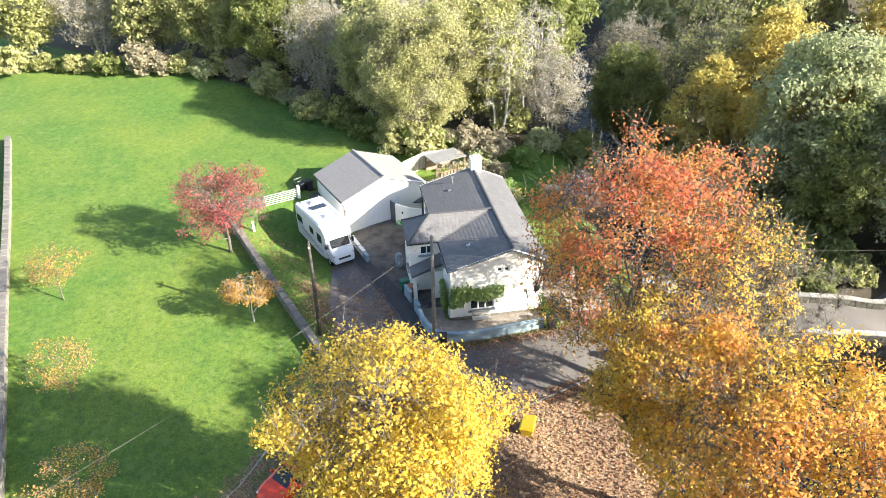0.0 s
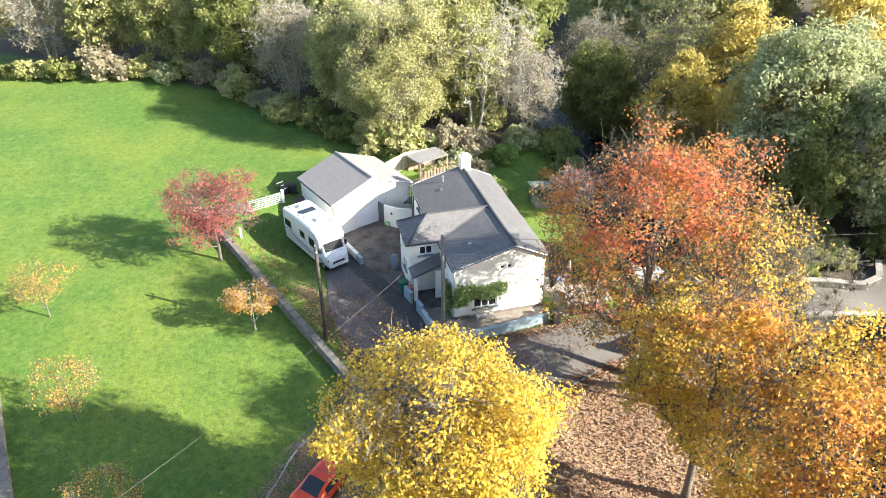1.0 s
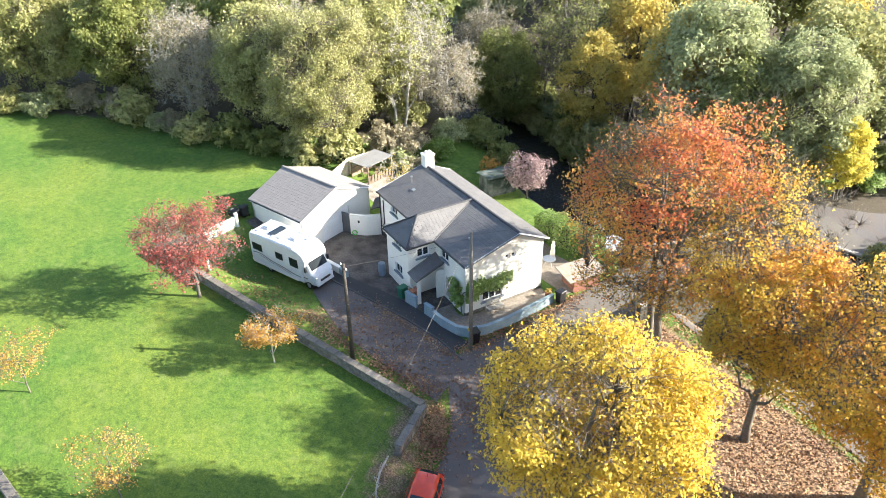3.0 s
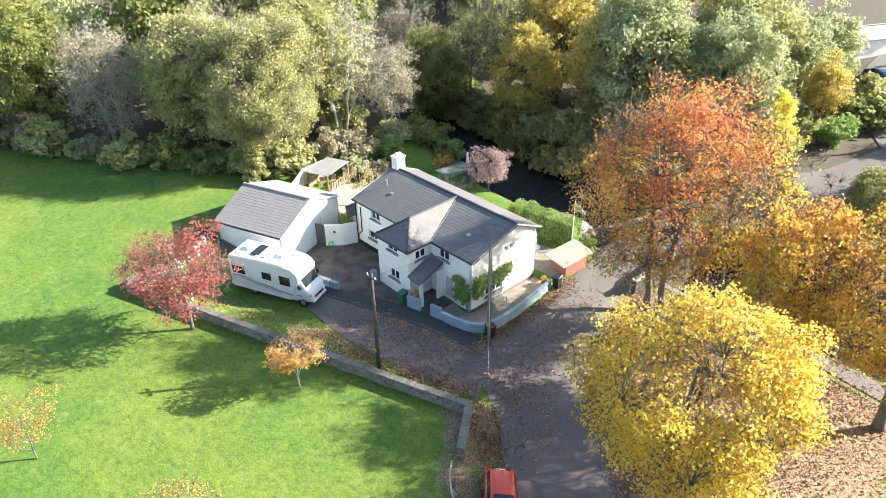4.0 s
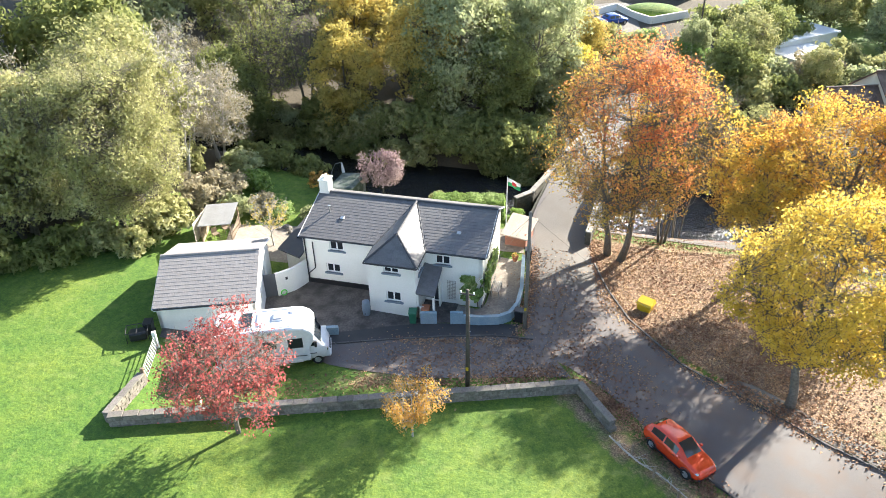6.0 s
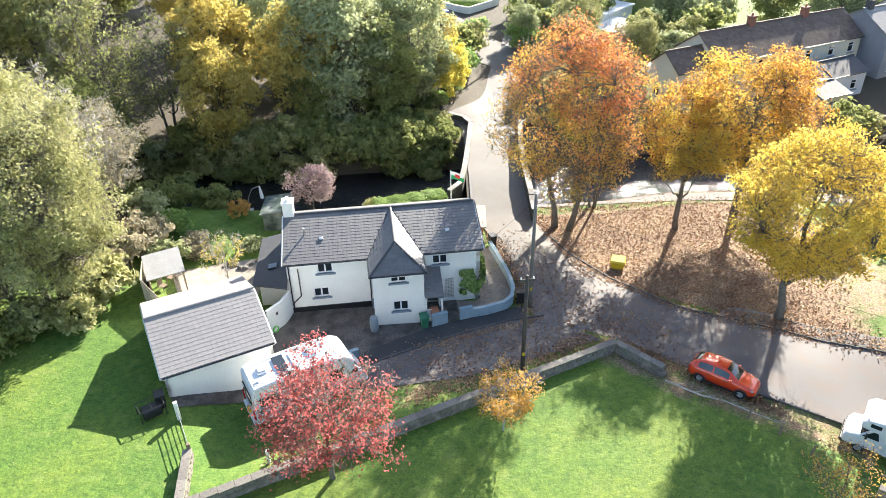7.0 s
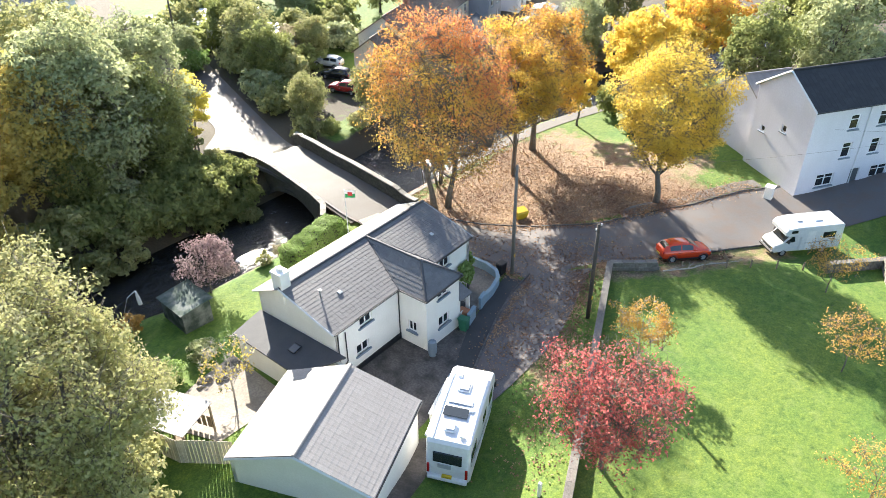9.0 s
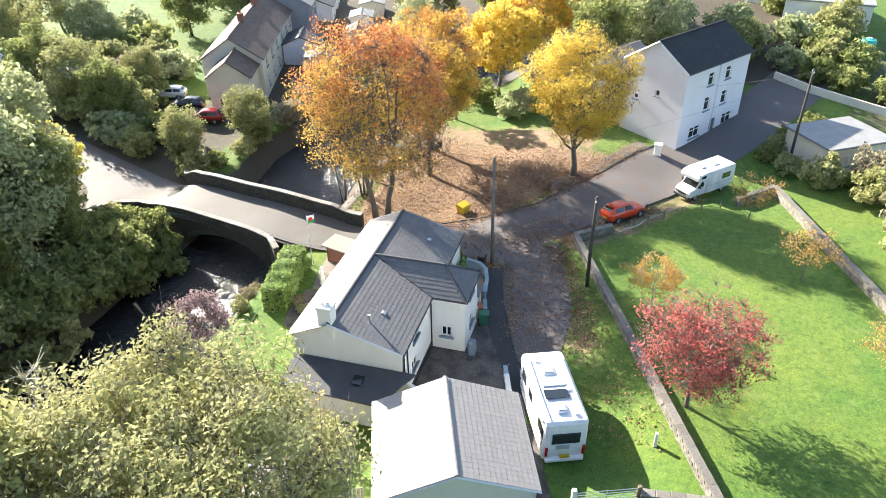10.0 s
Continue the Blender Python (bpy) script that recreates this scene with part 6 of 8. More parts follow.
fl = thing("flagpole", "white flagpole with a white and green flag", "flagpole", pose(13.65, 12.6, land1(13.65, 12.6)))
part("pole", Shape().tube([(0, 0, -0.3), (0, 0, 4.7)], [0.05, 0.035], 8), M_WHITE, fl)
def cloth(z0, z1, x0=0.04, x1=1.15, o=0.0):
    n = 10
    rows = [[(x0 + (x1 - x0) * i / n, 0.09 * math.sin(5 * (x0 + (x1 - x0) * i / n)) + o, z - 0.35 * (x0 + (x1 - x0) * i / n)) for i in range(n + 1)] for z in (z0, z1)]
    return Shape().loft(rows, closed=False, caps=False)
part("flag_top", cloth(4.25, 4.6), M_FLAG_W, fl)
part("flag_bottom", cloth(3.9, 4.25), M_FLAG_G, fl)
part("flag_emblem", cloth(4.08, 4.42, 0.4, 0.8, -0.012), M_FLAG_R, fl)

st = Shape().loft([[(math.cos(a) * r, math.sin(a) * r * 0.8, z) for a in (2 * math.pi * i / 12 for i in range(12))] for r, z in ((0.3, 0), (0.3, 0.25), (0.22, 0.3), (0.27, 0.5), (0.24, 0.8), (0.15, 1.0), (0.22, 1.15), (0.2, 1.35), (0.09, 1.45), (0.13, 1.58), (0.1, 1.72), (0.02, 1.78))])
single("statue", st, M_STATUE, "pale cast stone statue on the patio", "statue", pose(11.2, 10.6, land1(11.2, 10.6) + 0.05), smooth=True)
tb = thing("garden_table", "small grey metal garden table on the patio", "table", pose(11.9, 9.7, land1(11.9, 9.7) + 0.06))
part("tabletop", Shape().loft([[(math.cos(a) * 0.55, math.sin(a) * 0.55, z) for a in (2 * math.pi * i / 16 for i in range(16))] for z in (0.7, 0.73)]), M_METAL, tb)
for i in range(3):
    a = 2.1 * i
    part("leg", Shape().tube([(math.cos(a) * 0.1, math.sin(a) * 0.1, 0.7), (math.cos(a) * 0.45, math.sin(a) * 0.45, 0.0)], 0.02, 5), M_METAL, tb)
bench = thing("garden_bench", "pale slatted bench against the gable wall", "bench", pose(14.75, 2.4, land1(14.7, 2.4) + 0.08, 0, 0, 90))
for i in range(4):
    part("seat_slat", Shape().box(-0.7, -0.25 + i * 0.13, 0.42, 0.7, -0.15 + i * 0.13, 0.45), M_BARK_PALE, bench)
for i in range(3):
    part("back_slat", Shape().box(-0.7, 0.28, 0.55 + i * 0.13, 0.7, 0.31, 0.64 + i * 0.13), M_BARK_PALE, bench)
for s in (-0.65, 0.65):
    part("leg", Shape().box(s - 0.03, -0.25, 0, s + 0.03, -0.19, 0.42), M_BARK_PALE, bench)
    part("leg", Shape().box(s - 0.03, 0.26, 0, s + 0.03, 0.33, 0.95), M_BARK_PALE, bench)

sto = thing("log_store", "low brick garden store with a sandy stone slab roof", "store", pose(15.2, 10.3, land1(15.2, 10.3), 0, 0, -8))
part("brick_wall", Shape().box(-0.9, -1.2, -0.2, -0.75, 1.2, 1.3).box(0.75, -1.2, -0.2, 0.9, 1.2, 1.3).box(-0.9, 1.05, -0.2, 0.9, 1.2, 1.3).box(-0.75, -1.15, -0.2, 0.75, -1.0, 1.25), M_BRICK, sto)
part("slab_roof", Shape().box(-1.15, -1.75, 0, 1.15, 1.6, 0.12, pose(0, 0, 1.32, 5, 4, 0), 0.03), M_SLAB, sto)
pot = thing("flower_pot", "terracotta pot with a yellow-green plant", "plant pot", pose(15.4, 6.9, land1(15.4, 6.9) + 0.07))
part("pot", Shape().loft([[(math.cos(a) * r, math.sin(a) * r, z) for a in (2 * math.pi * i / 12 for i in range(12))] for r, z in ((0.18, 0), (0.27, 0.42), (0.3, 0.46))]), M_TERRA, pot)

sd2 = thing("garden_shed", "green felted garden shed by the river", "shed", pose(-1.6, 13.8, land1(-1.6, 13.8), 0, 0, -5))
part("wall", Shape().box(-1.1, -1.5, -0.3, 1.1, 1.5, 1.75), rough_surface("green_boards", (0.012, 0.024, 0.02), (0.028, 0.045, 0.036), 16, 1.0, 0.95), sd2)
part("roof", poly_slab([(-1.3, -1.7, 1.75), (1.3, -1.7, 2.05), (1.3, 1.7, 2.05), (-1.3, 1.7, 1.75)], 0.08), rough_surface("green_felt", (0.02, 0.042, 0.033), (0.045, 0.075, 0.058), 20, 1.0, 0.95), sd2)
par = thing("cantilever_parasol", "folded white cantilever parasol on a bent pole", "parasol", pose(-4.6, 17.0, land1(-4.6, 17.0)))
part("pole", Shape().tube([(0, 0, 0), (0.05, 0, 1.3), (0.5, 0, 2.2), (1.2, 0, 2.45)], 0.03, 6), M_METAL, par)
part("canopy", Shape().tube([(1.2, 0, 2.4), (1.25, 0, 1.8), (1.3, 0, 1.2)], [0.06, 0.14, 0.17], 8), M_FLAG_W, par)
part("base", Shape().box(-0.3, -0.3, -0.05, 0.3, 0.3, 0.08), M_METAL, par)

M_FENCE = rough_surface("silvered_boards", (0.42, 0.37, 0.29), (0.56, 0.5, 0.41), 12.0, 1.0, 0.85, 0.4, 0.01, (0.22, 0.18, 0.14), 0.4, obj=0.2)
PER = pose(-9.2, 3.8, land1(-9.2, 3.8), 0, 0, 18)
pg = thing("pergola", "timber garden shelter with a pale sheet roof", "shelter", PER)
part("roof_sheet", poly_slab([(-1.35, -1.75, 1.95), (1.35, -1.75, 2.05), (1.35, 1.75, 2.15), (-1.35, 1.75, 2.05)], 0.05), M_SHEET, pg)
for x in (-1.2, 1.2):
    for y in (-1.6, 1.6):
        part("post", Shape().box(x - 0.05, y - 0.05, -0.2, x + 0.05, y + 0.05, 1.95), M_WOOD, pg)
for i in range(8):
    part("rail_board", Shape().box(1.16, -1.5 + i * 0.38, 0.1, 1.2, -1.24 + i * 0.38, 0.95), M_WOOD, pg)
part("back_panel", Shape().box(-1.25, -1.6, 0, -1.19, 1.6, 1.2), M_WOOD, pg)
for x, y in ((-0.4, -0.5), (0.3, 0.4)):
    c = thing("garden_chair", "weathered wooden garden chair under the shelter", "chair", PER @ pose(x, y, 0.05, 0, 0, 40), "shelter chairs")
    part("seat", Shape().box(-0.25, -0.25, 0.4, 0.25, 0.25, 0.44, None, 0.01), M_WOOD, c)
    part("backrest", Shape().box(-0.25, 0.22, 0.44, 0.25, 0.26, 0.9, None, 0.01), M_WOOD, c)
    for sx in (-0.22, 0.22):
        for sy in (-0.22, 0.22):
            part("leg", Shape().box(sx - 0.02, sy - 0.02, 0, sx + 0.02, sy + 0.02, 0.4), M_WOOD, c)
fn = thing("board_fence", "fence of pale weathered boards round the terrace", "fence")
for (ax, ay), (bx, by) in (((-10.9, 4.6), (-10.4, 1.8)), ((-10.4, 1.8), (-8.6, -0.6))):
    L_ = math.hypot(bx - ax, by - ay)
    k_ = int(L_ / 0.2)
    for i in range(k_ + 1):
        t_ = i / k_
        x_, y_ = ax + (bx - ax) * t_, ay + (by - ay) * t_
        part("fence_board", Shape().box(-0.085, -0.015, -0.2, 0.085, 0.015, 1.75 + 0.02 * (i % 3)), M_FENCE, fn, m=pose(x_, y_, land1(x_, y_), 0, 0, math.degrees(math.atan2(by - ay, bx - ax))))
rng_ = random.Random(3)
for i in range(9):
    r = rng_.uniform(0.2, 0.4)
    x, y = -5.6 + i * 0.42, 7.0 + 0.5 * math.sin(i * 1.3)
    sh = Shape().loft([[(math.cos(a) * q * r * rng_.uniform(0.85, 1.15), math.sin(a) * q * r * 0.8, z * r) for a in (2 * math.pi * j / 8 for j in range(8))] for q, z in ((0.9, -0.2), (1.0, 0.3), (0.75, 0.7), (0.35, 0.9))])
    single("rock", sh, M_COPING, "pale rockery stone edging the terrace", "rock", pose(x, y, land1(x, y), 0, 0, i * 40), "rockery stones")

# field gate
gt = thing("field_gate", "galvanised metal field gate beside the garage", "gate", pose(-4.55, -14.1, land1(-4.6, -13), 0, 0, 111))
for i in range(6):
    part("gate_rail", Shape().tube([(0.1, 0, 0.15 + i * 0.19), (3.2, 0, 0.15 + i * 0.19)], 0.022, 6), M_METAL, gt)
for x in (0.1, 1.65, 3.2):
    part("gate_upright", Shape().tube([(x, 0, 0.1), (x, 0, 1.15)], 0.025, 6), M_METAL, gt)
part("gate_post", Shape().box(3.25, -0.12, -0.4, 3.5, 0.12, 1.4, None, 0.02), M_RENDER, gt)
part("gate_post", Shape().box(-0.14, -0.1, -0.4, 0.06, 0.1, 1.25, None, 0.02), M_WOOD, gt)
pst = Shape().box(-0.09, -0.09, -0.3, 0.09, 0.09, 1.0, None, 0.02)
single("short_post", pst, M_RENDER, "short white-topped post in the grass", "post", pose(-0.3, -14.9, land1(-0.3, -14.9)))
rk = thing("trailer_frame", "dark metal trailer frame beside the garage", "trailer", pose(-7.3, -10.6, land1(-7.3, -10.6), 0, 0, 30))
for y in (-0.5, 0.5):
    part("side_rail", Shape().tube([(-0.7, y, 0.1), (-0.7, y, 0.9), (0.7, y, 0.9), (0.7, y, 0.1)], 0.03, 6), M_BLACK, rk)
for x in (-0.7, 0.0, 0.7):
    part("cross_rail", Shape().tube([(x, -0.5, 0.9), (x, 0.5, 0.9)], 0.03, 6), M_BLACK, rk)
part("load", Shape().box(-0.55, -0.4, 0.1, 0.55, 0.4, 0.7, None, 0.08), M_BLACK, rk)

# trellis on the front wall
tr = thing("trellis", "pale wooden trellis fixed to the cottage wall", "trellis", pose(11.75, 0.1, 0.3))
for i in range(6):
    part("lath", Shape().box(-0.3 + i * 0.12 - 0.012, -0.03, 0, -0.3 + i * 0.12 + 0.012, 0.0, 1.7), M_BARK_PALE, tr)
for i in range(13):
    part("lath", Shape().box(-0.33, -0.045, 0.07 + i * 0.13, 0.33, -0.03, 0.095 + i * 0.13), M_BARK_PALE, tr)

# roadside fence between the walls
fence = thing("wire_fence", "low post and wire fence along the meadow", "fence")
fp = polyline([(24.6, -11.6), (28.2, -15.6), (31.2, -20.6)], 1.9)
for x, y, a, l in fp:
    part("fence_post", Shape().box(-0.05, -0.05, -0.3, 0.05, 0.05, 0.75), M_WOOD, fence, m=pose(x, y, land1(x, y), random.Random(x).uniform(-4, 4), 0, a))
for k in (0.4, 0.68):
    part("wire", Shape().tube([(x, y, land1(x, y) + k) for x, y, a, l in fp], 0.006, 4), M_KERB, fence)

br = thing("dead_branch", "long pale dead branch lying along the verge", "branch")
rb = random.Random(12)
line = [(23.9, -11.3), (24.7, -12.2), (25.6, -12.9), (26.7, -13.5), (27.8, -14.3), (29.0, -15.4)]
part("stem", Shape().tube([(x, y, land1(x, y) + 0.16 + 0.08 * (i % 2)) for i, (x, y) in enumerate(line)], [0.05, 0.06, 0.05, 0.045, 0.035, 0.02], 6), M_BARK_PALE, br)
for i in range(16):
    (ax, ay), (bx, by) = line[i % 5], line[i % 5 + 1]
    t = rb.random()
    x, y = ax + (bx - ax) * t, ay + (by - ay) * t
    part("twig", Shape().tube([(x, y, land1(x, y) + 0.18), (x + rb.uniform(-0.3, 0.5), y + rb.uniform(-0.4, 0.3), land1(x, y) + rb.uniform(0.25, 0.5)), (x + rb.uniform(0.2, 1.0), y + rb.uniform(-0.9, 0.1), land1(x, y) + rb.uniform(0.2, 0.6))], [0.022, 0.016, 0.006], 4), M_BARK_PALE, br)
for i in range(12):
    r = rb.uniform(0.25, 0.6)
    x, y = 6.6 + rb.uniform(0, 5.0), 17.6 + rb.uniform(0, 3.2)
    sh = Shape().loft([[(math.cos(a) * q * r * rb.uniform(0.8, 1.2), math.sin(a) * q * r * 0.8, z * r) for a in (2 * math.pi * j / 8 for j in range(8))] for q, z in ((0.9, -0.6), (1.0, 0.1), (0.75, 0.4), (0.35, 0.55))])
    single("river_stone", sh, M_BRIDGE_CAP, "pale boulder in the shallow river", "rock", pose(x, y, -2.6, 0, 0, i * 50), "river stones")
foam = Shape()
rows = []
for i in range(25):
    u = i / 24
    row = []
    for j in range(17):
        t = j / 16
        x, y = 7.2 + 3.2 * t + 0.5 * math.sin(3 * u), 17.3 + 3.6 * u + 0.4 * math.sin(4 * t)
        edge = min(t, 1 - t, u, 1 - u) * 5
        row.append((x, y, -2.62 + min(edge, 1.0) * (0.08 + 0.16 * abs(noise.noise(Vector((x * 1.6, y * 1.6, 2.0)))))))
    rows.append(row)
foam.loft(rows, closed=False, caps=False)
single("white_water", foam, rough_surface("foaming_water", (0.3, 0.34, 0.36), (0.75, 0.78, 0.8), 4.0, 1.5, 0.35, 0.6, 0.05, (0.06, 0.08, 0.09), 0.55), "white foaming rapids over boulders in the river", "rapids", kind="structure", smooth=True)
tk = thing("water_tank", "teal plastic tank in a garden beyond the road", "tank", pose(72.5, -38.8, land1(72.5, -38.8)))
part("drum", Shape().loft([[(math.cos(a) * r, math.sin(a) * r, z) for a in (2 * math.pi * i / 16 for i in range(16))] for r, z in ((0.9, -0.2), (0.95, 0.3), (0.95, 1.5), (0.85, 1.8), (0.3, 1.95))]), plain("teal_plastic", (0.05, 0.42, 0.36), 0.5), tk)
part("tank_lid", Shape().tube([(0, 0, 1.93), (0, 0, 2.03)], 0.28, 12), M_UPVC, tk)

# kerbs
kerb = thing("kerb", "row of worn concrete kerb stones along the road", "kerb")
ks = Shape().box(-0.44, -0.07, -0.15, 0.44, 0.07, 0.1, None, 0.02).mesh("kerb_stone")
ks.materials.append(M_KERB)
for line in (ROAD_R[10:19], [(18.3, -2.7), (15.5, -2.95), (12.0, -3.85), (8.5, -5.05), (5.0, -6.35), (2.0, -7.0)], ROAD_L[15:19]):
    for x, y, a, l in polyline(line, 0.9):
        part("kerb_stone", ks, None, kerb, m=pose(x, y, float(deck(x, y)), 0, 0, a))


# ---- trees ----
def leaf_mesh(name, centres, normals, sizes, rng, material, corners=4):
    """Many single leaves: small kites bent at the middle, or three-cornered for trees far off."""
    n = len(centres)
    r = rng.normal(size=(n, 3))
    u = np.cross(normals, r)
    u /= np.linalg.norm(u, axis=1)[:, None] + 1e-9
    v = np.cross(normals, u)
    s = sizes[:, None]
    dip = normals * s * 0.18
    vs = np.empty((n, corners, 3))
    vs[:, 0] = centres - u * s * 0.62 - dip
    vs[:, 1] = centres + v * s * (0.36 if corners == 4 else 0.5) + dip
    vs[:, 2] = centres + u * s * 0.62 - dip
    if corners == 4:
        vs[:, 3] = centres - v * s * 0.36 + dip
    k = corners
    me = bpy.data.meshes.new(name)
    me.vertices.add(k * n)
    me.vertices.foreach_set("co", vs.ravel())
    me.loops.add(k * n)
    me.loops.foreach_set("vertex_index", np.arange(k * n, dtype=np.int32))
    me.polygons.add(n)
    me.polygons.foreach_set("loop_start", np.arange(0, k * n, k, dtype=np.int32))
    me.update(calc_edges=True)
    me.materials.append(material)
    return me


def curve_pts(a, b, sag, k, rng, wob):
    a, b = np.array(a, float), np.array(b, float)
    out = []
    for i in range(k + 1):
        t = i / k
        p = a + (b - a) * t
        p[2] += sag * math.sin(math.pi * t)
        if 0 < i < k:
            p = p + rng.normal(size=3) * wob
        out.append(p)
    return out


def tree_meshes(seed, height, radius, low, bark, leaves, clumps=90, per=120, leaf=0.3, trunk=0.3, stems=1, lean=(0, 0), top=1.0, spread=0.5, twigs=7, shell=0.45, limbs=9, flat=1.0, uneven=0.5, corners=4, thin=0.0, gap=0.16, scatter=0.75, twig=0.01):
    """Trunk with limbs, boughs and twigs, and a crown of single leaves gathered about the ends of the boughs.
    low: height at which the crown begins; thin: how far its lower half has shed; gap: least distance between clumps, scatter: how far leaves turn from the crown's outside, twig: least radius of a twig; top: how pointed; shell: share of the radius that stays open inside."""
    rng = np.random.default_rng(seed)
    cz, hz = (height + low) / 2, (height - low) / 2
    wood = Shape()
    axis_top = np.array([lean[0], lean[1], low + 0.62 * (height - low)])
    cent = []
    guard = 0
    while len(cent) < clumps and guard < clumps * 60:
        guard += 1
        d = rng.normal(size=3)
        d /= np.linalg.norm(d)
        r = shell + (1 - shell) * rng.random() ** 0.6
        p = d * r
        lump = 0.84 + 0.34 * noise.noise(Vector((d[0] * 2.2 + seed, d[1] * 2.2, d[2] * 2.2)))
        zz = p[2] * hz * lump * 0.93
        wid = radius * lump * flat
        q = np.array([p[0] * wid + lean[0] * (0.5 + 0.5 * p[2]), p[1] * wid + lean[1] * (0.5 + 0.5 * p[2]), cz + zz])
        if top > 1 and p[2] > 0:
            q[:2] = q[:2] * (1 - (top - 1) * p[2] * 0.6)
        if cent and np.min(np.linalg.norm(np.array(cent) - q, axis=1)) < radius * gap:
            continue
        cent.append(q)
    cent = np.array(cent)
    # stems
    starts = []
    for s in range(stems):
        a = 2 * math.pi * s / max(stems, 1) + seed
        off = np.array([math.cos(a), math.sin(a), 0]) * (trunk * 1.6 if stems > 1 else 0)
        tip = axis_top + (np.array([math.cos(a), math.sin(a), 0]) * radius * 0.35 if stems > 1 else 0)
        pts = curve_pts(off + np.array([0, 0, -0.4]), tip, 0.0, 7, rng, trunk * 0.35)
        rad = [trunk * (1.25 if i == 0 else 1.0 - 0.11 * i) / (1 if stems == 1 else 1.4) for i in range(8)]
        wood.tube(pts, rad, 8)
        starts.append((pts, rad))
    # limbs towards a spread-out choice of clumps
    pick = [int(rng.integers(len(cent)))]
    while len(pick) < min(limbs, len(cent)):
        dist = np.min(np.linalg.norm(cent[:, None] - cent[pick][None], axis=2), axis=1)
        pick.append(int(np.argmax(dist)))
    nodes = []
    for i in pick:
        pts, rad = starts[int(rng.integers(len(starts)))]
        f = np.clip((cent[i][2] - low) / (height - low), 0.0, 1.0)
        j = int(np.clip(2 + f * 4 + rng.integers(-1, 2), 2, 6))
        lp = curve_pts(pts[j], cent[i] * 0.93 + np.array([lean[0], lean[1], cz]) * 0.07, -0.08 * radius + 0.1 * radius * f, 6, rng, radius * 0.025)
        r0 = rad[j] * 0.55
        wood.tube(lp, [r0 * (1 - 0.145 * k) for k in range(7)], 5)
        nodes += [(lp[k], r0 * (1 - 0.145 * k)) for k in range(2, 7)]
    npos = np.array([p for p, r in nodes])
    # boughs to every clump, then twigs
    for i, c in enumerate(cent):
        j = int(np.argmin(np.linalg.norm(npos - c, axis=1) + 0.5 * np.maximum(0, npos[:, 2] - c[2])))
        r0 = max(nodes[j][1] * 0.6, trunk * 0.06)
        if i not in pick:
            wood.tube(curve_pts(npos[j], c, 0.05 * radius, 3, rng, radius * 0.02), [r0, r0 * 0.75, r0 * 0.5, r0 * 0.3], 4)
        for _ in range(twigs):
            d = rng.normal(size=3)
            d = d / np.linalg.norm(d) + np.array([0, 0, 0.3])
            wood.tube([c - d * 0.1, c + d * radius * rng.uniform(0.1, 0.22)], [max(r0 * 0.35, twig), max(r0 * 0.1, twig * 0.4)], 3)
    weight = np.array([np.clip(1.0 + uneven * 2.2 * noise.noise(Vector(c * (1.6 / radius)) + Vector((seed, 0, 0))) + uneven * rng.normal() * 0.35, 0.08, 1.9) for c in cent])
    weight = weight * (1 - thin * smooth01(0.75, 0.3, (cent[:, 2] - low) / (height - low)))
    counts = np.maximum(1, (weight * per).astype(int))
    n = int(counts.sum())
    sig = radius * (0.16 if clumps > 40 else 0.2) * spread
    home = np.repeat(cent, counts, axis=0)
    ball = rng.normal(size=(n, 3))
    ball *= (rng.random(n) ** 0.42 / np.linalg.norm(ball, axis=1))[:, None]
    pos = home + ball * sig * np.array([2.1, 2.1, 1.35]) + rng.normal(size=(n, 3)) * sig * 0.22
    mid = np.array([lean[0] * 0.6, lean[1] * 0.6, cz])
    out = 0.8 * (pos - home) / sig + 0.8 * (pos - mid) / np.linalg.norm(pos - mid, axis=1)[:, None] + np.array([0, 0, 0.5])
    nor = out + rng.normal(size=(n, 3)) * scatter
    nor /= np.linalg.norm(nor, axis=1)[:, None] + 1e-9
    size = leaf * rng.uniform(0.6, 1.3, n)
    bark_me = wood.mesh("trunk")
    bark_me.materials.append(bark)
    bark_me.shade_smooth()
    return bark_me, leaf_mesh("crown", pos, nor, size, rng, leaves, corners)


def tree(meshes, m, label, category="tree", name="tree", group=""):
    t = thing(name, label, category, m, group)
    part("trunk", meshes[0], None, t)
    part("crown", meshes[1], None, t)
    return t


def ground_pose(x, y, rz=0.0, s=1.0, dz=0.0):
    return pose(x, y, land1(x, y) - 0.05 + dz, 0, 0, rz) @ Matrix.Scale(s, 4)


# the tall trees by the road
tree(tree_meshes(11, 15.3, 5.6, 3.2, M_BARK_TWIG, L_YELLOW, 600, 60, 0.155, 0.3, twigs=5, spread=0.42, shell=0.6, uneven=1.0, gap=0.09, scatter=1.3, twig=0.014), ground_pose(34.4, -6.1), "round horse chestnut in full yellow leaf beside the road", group="roadside trees")
tree(tree_meshes(12, 19.4, 7.5, 1.8, M_BARK_TWIG, L_ORANGE, 640, 42, 0.165, 0.4, stems=2, twigs=6, spread=0.4, shell=0.62, uneven=1.1, gap=0.075, scatter=1.3, twig=0.016, thin=0.35), ground_pose(23.2, 10.0, dz=0.3), "tall maple turning red and orange above the road junction", group="roadside trees")
tree(tree_meshes(13, 16.5, 5.0, 3.2, M_BARK_TWIG, L_PALE_GOLD, 260, 26, 0.165, 0.15, stems=3, twigs=10, spread=0.45, shell=0.5, uneven=0.9, gap=0.09, scatter=1.3, twig=0.016), ground_pose(27.0, 13.2, dz=0.2), "tall maple turning amber beside the river path", group="roadside trees")
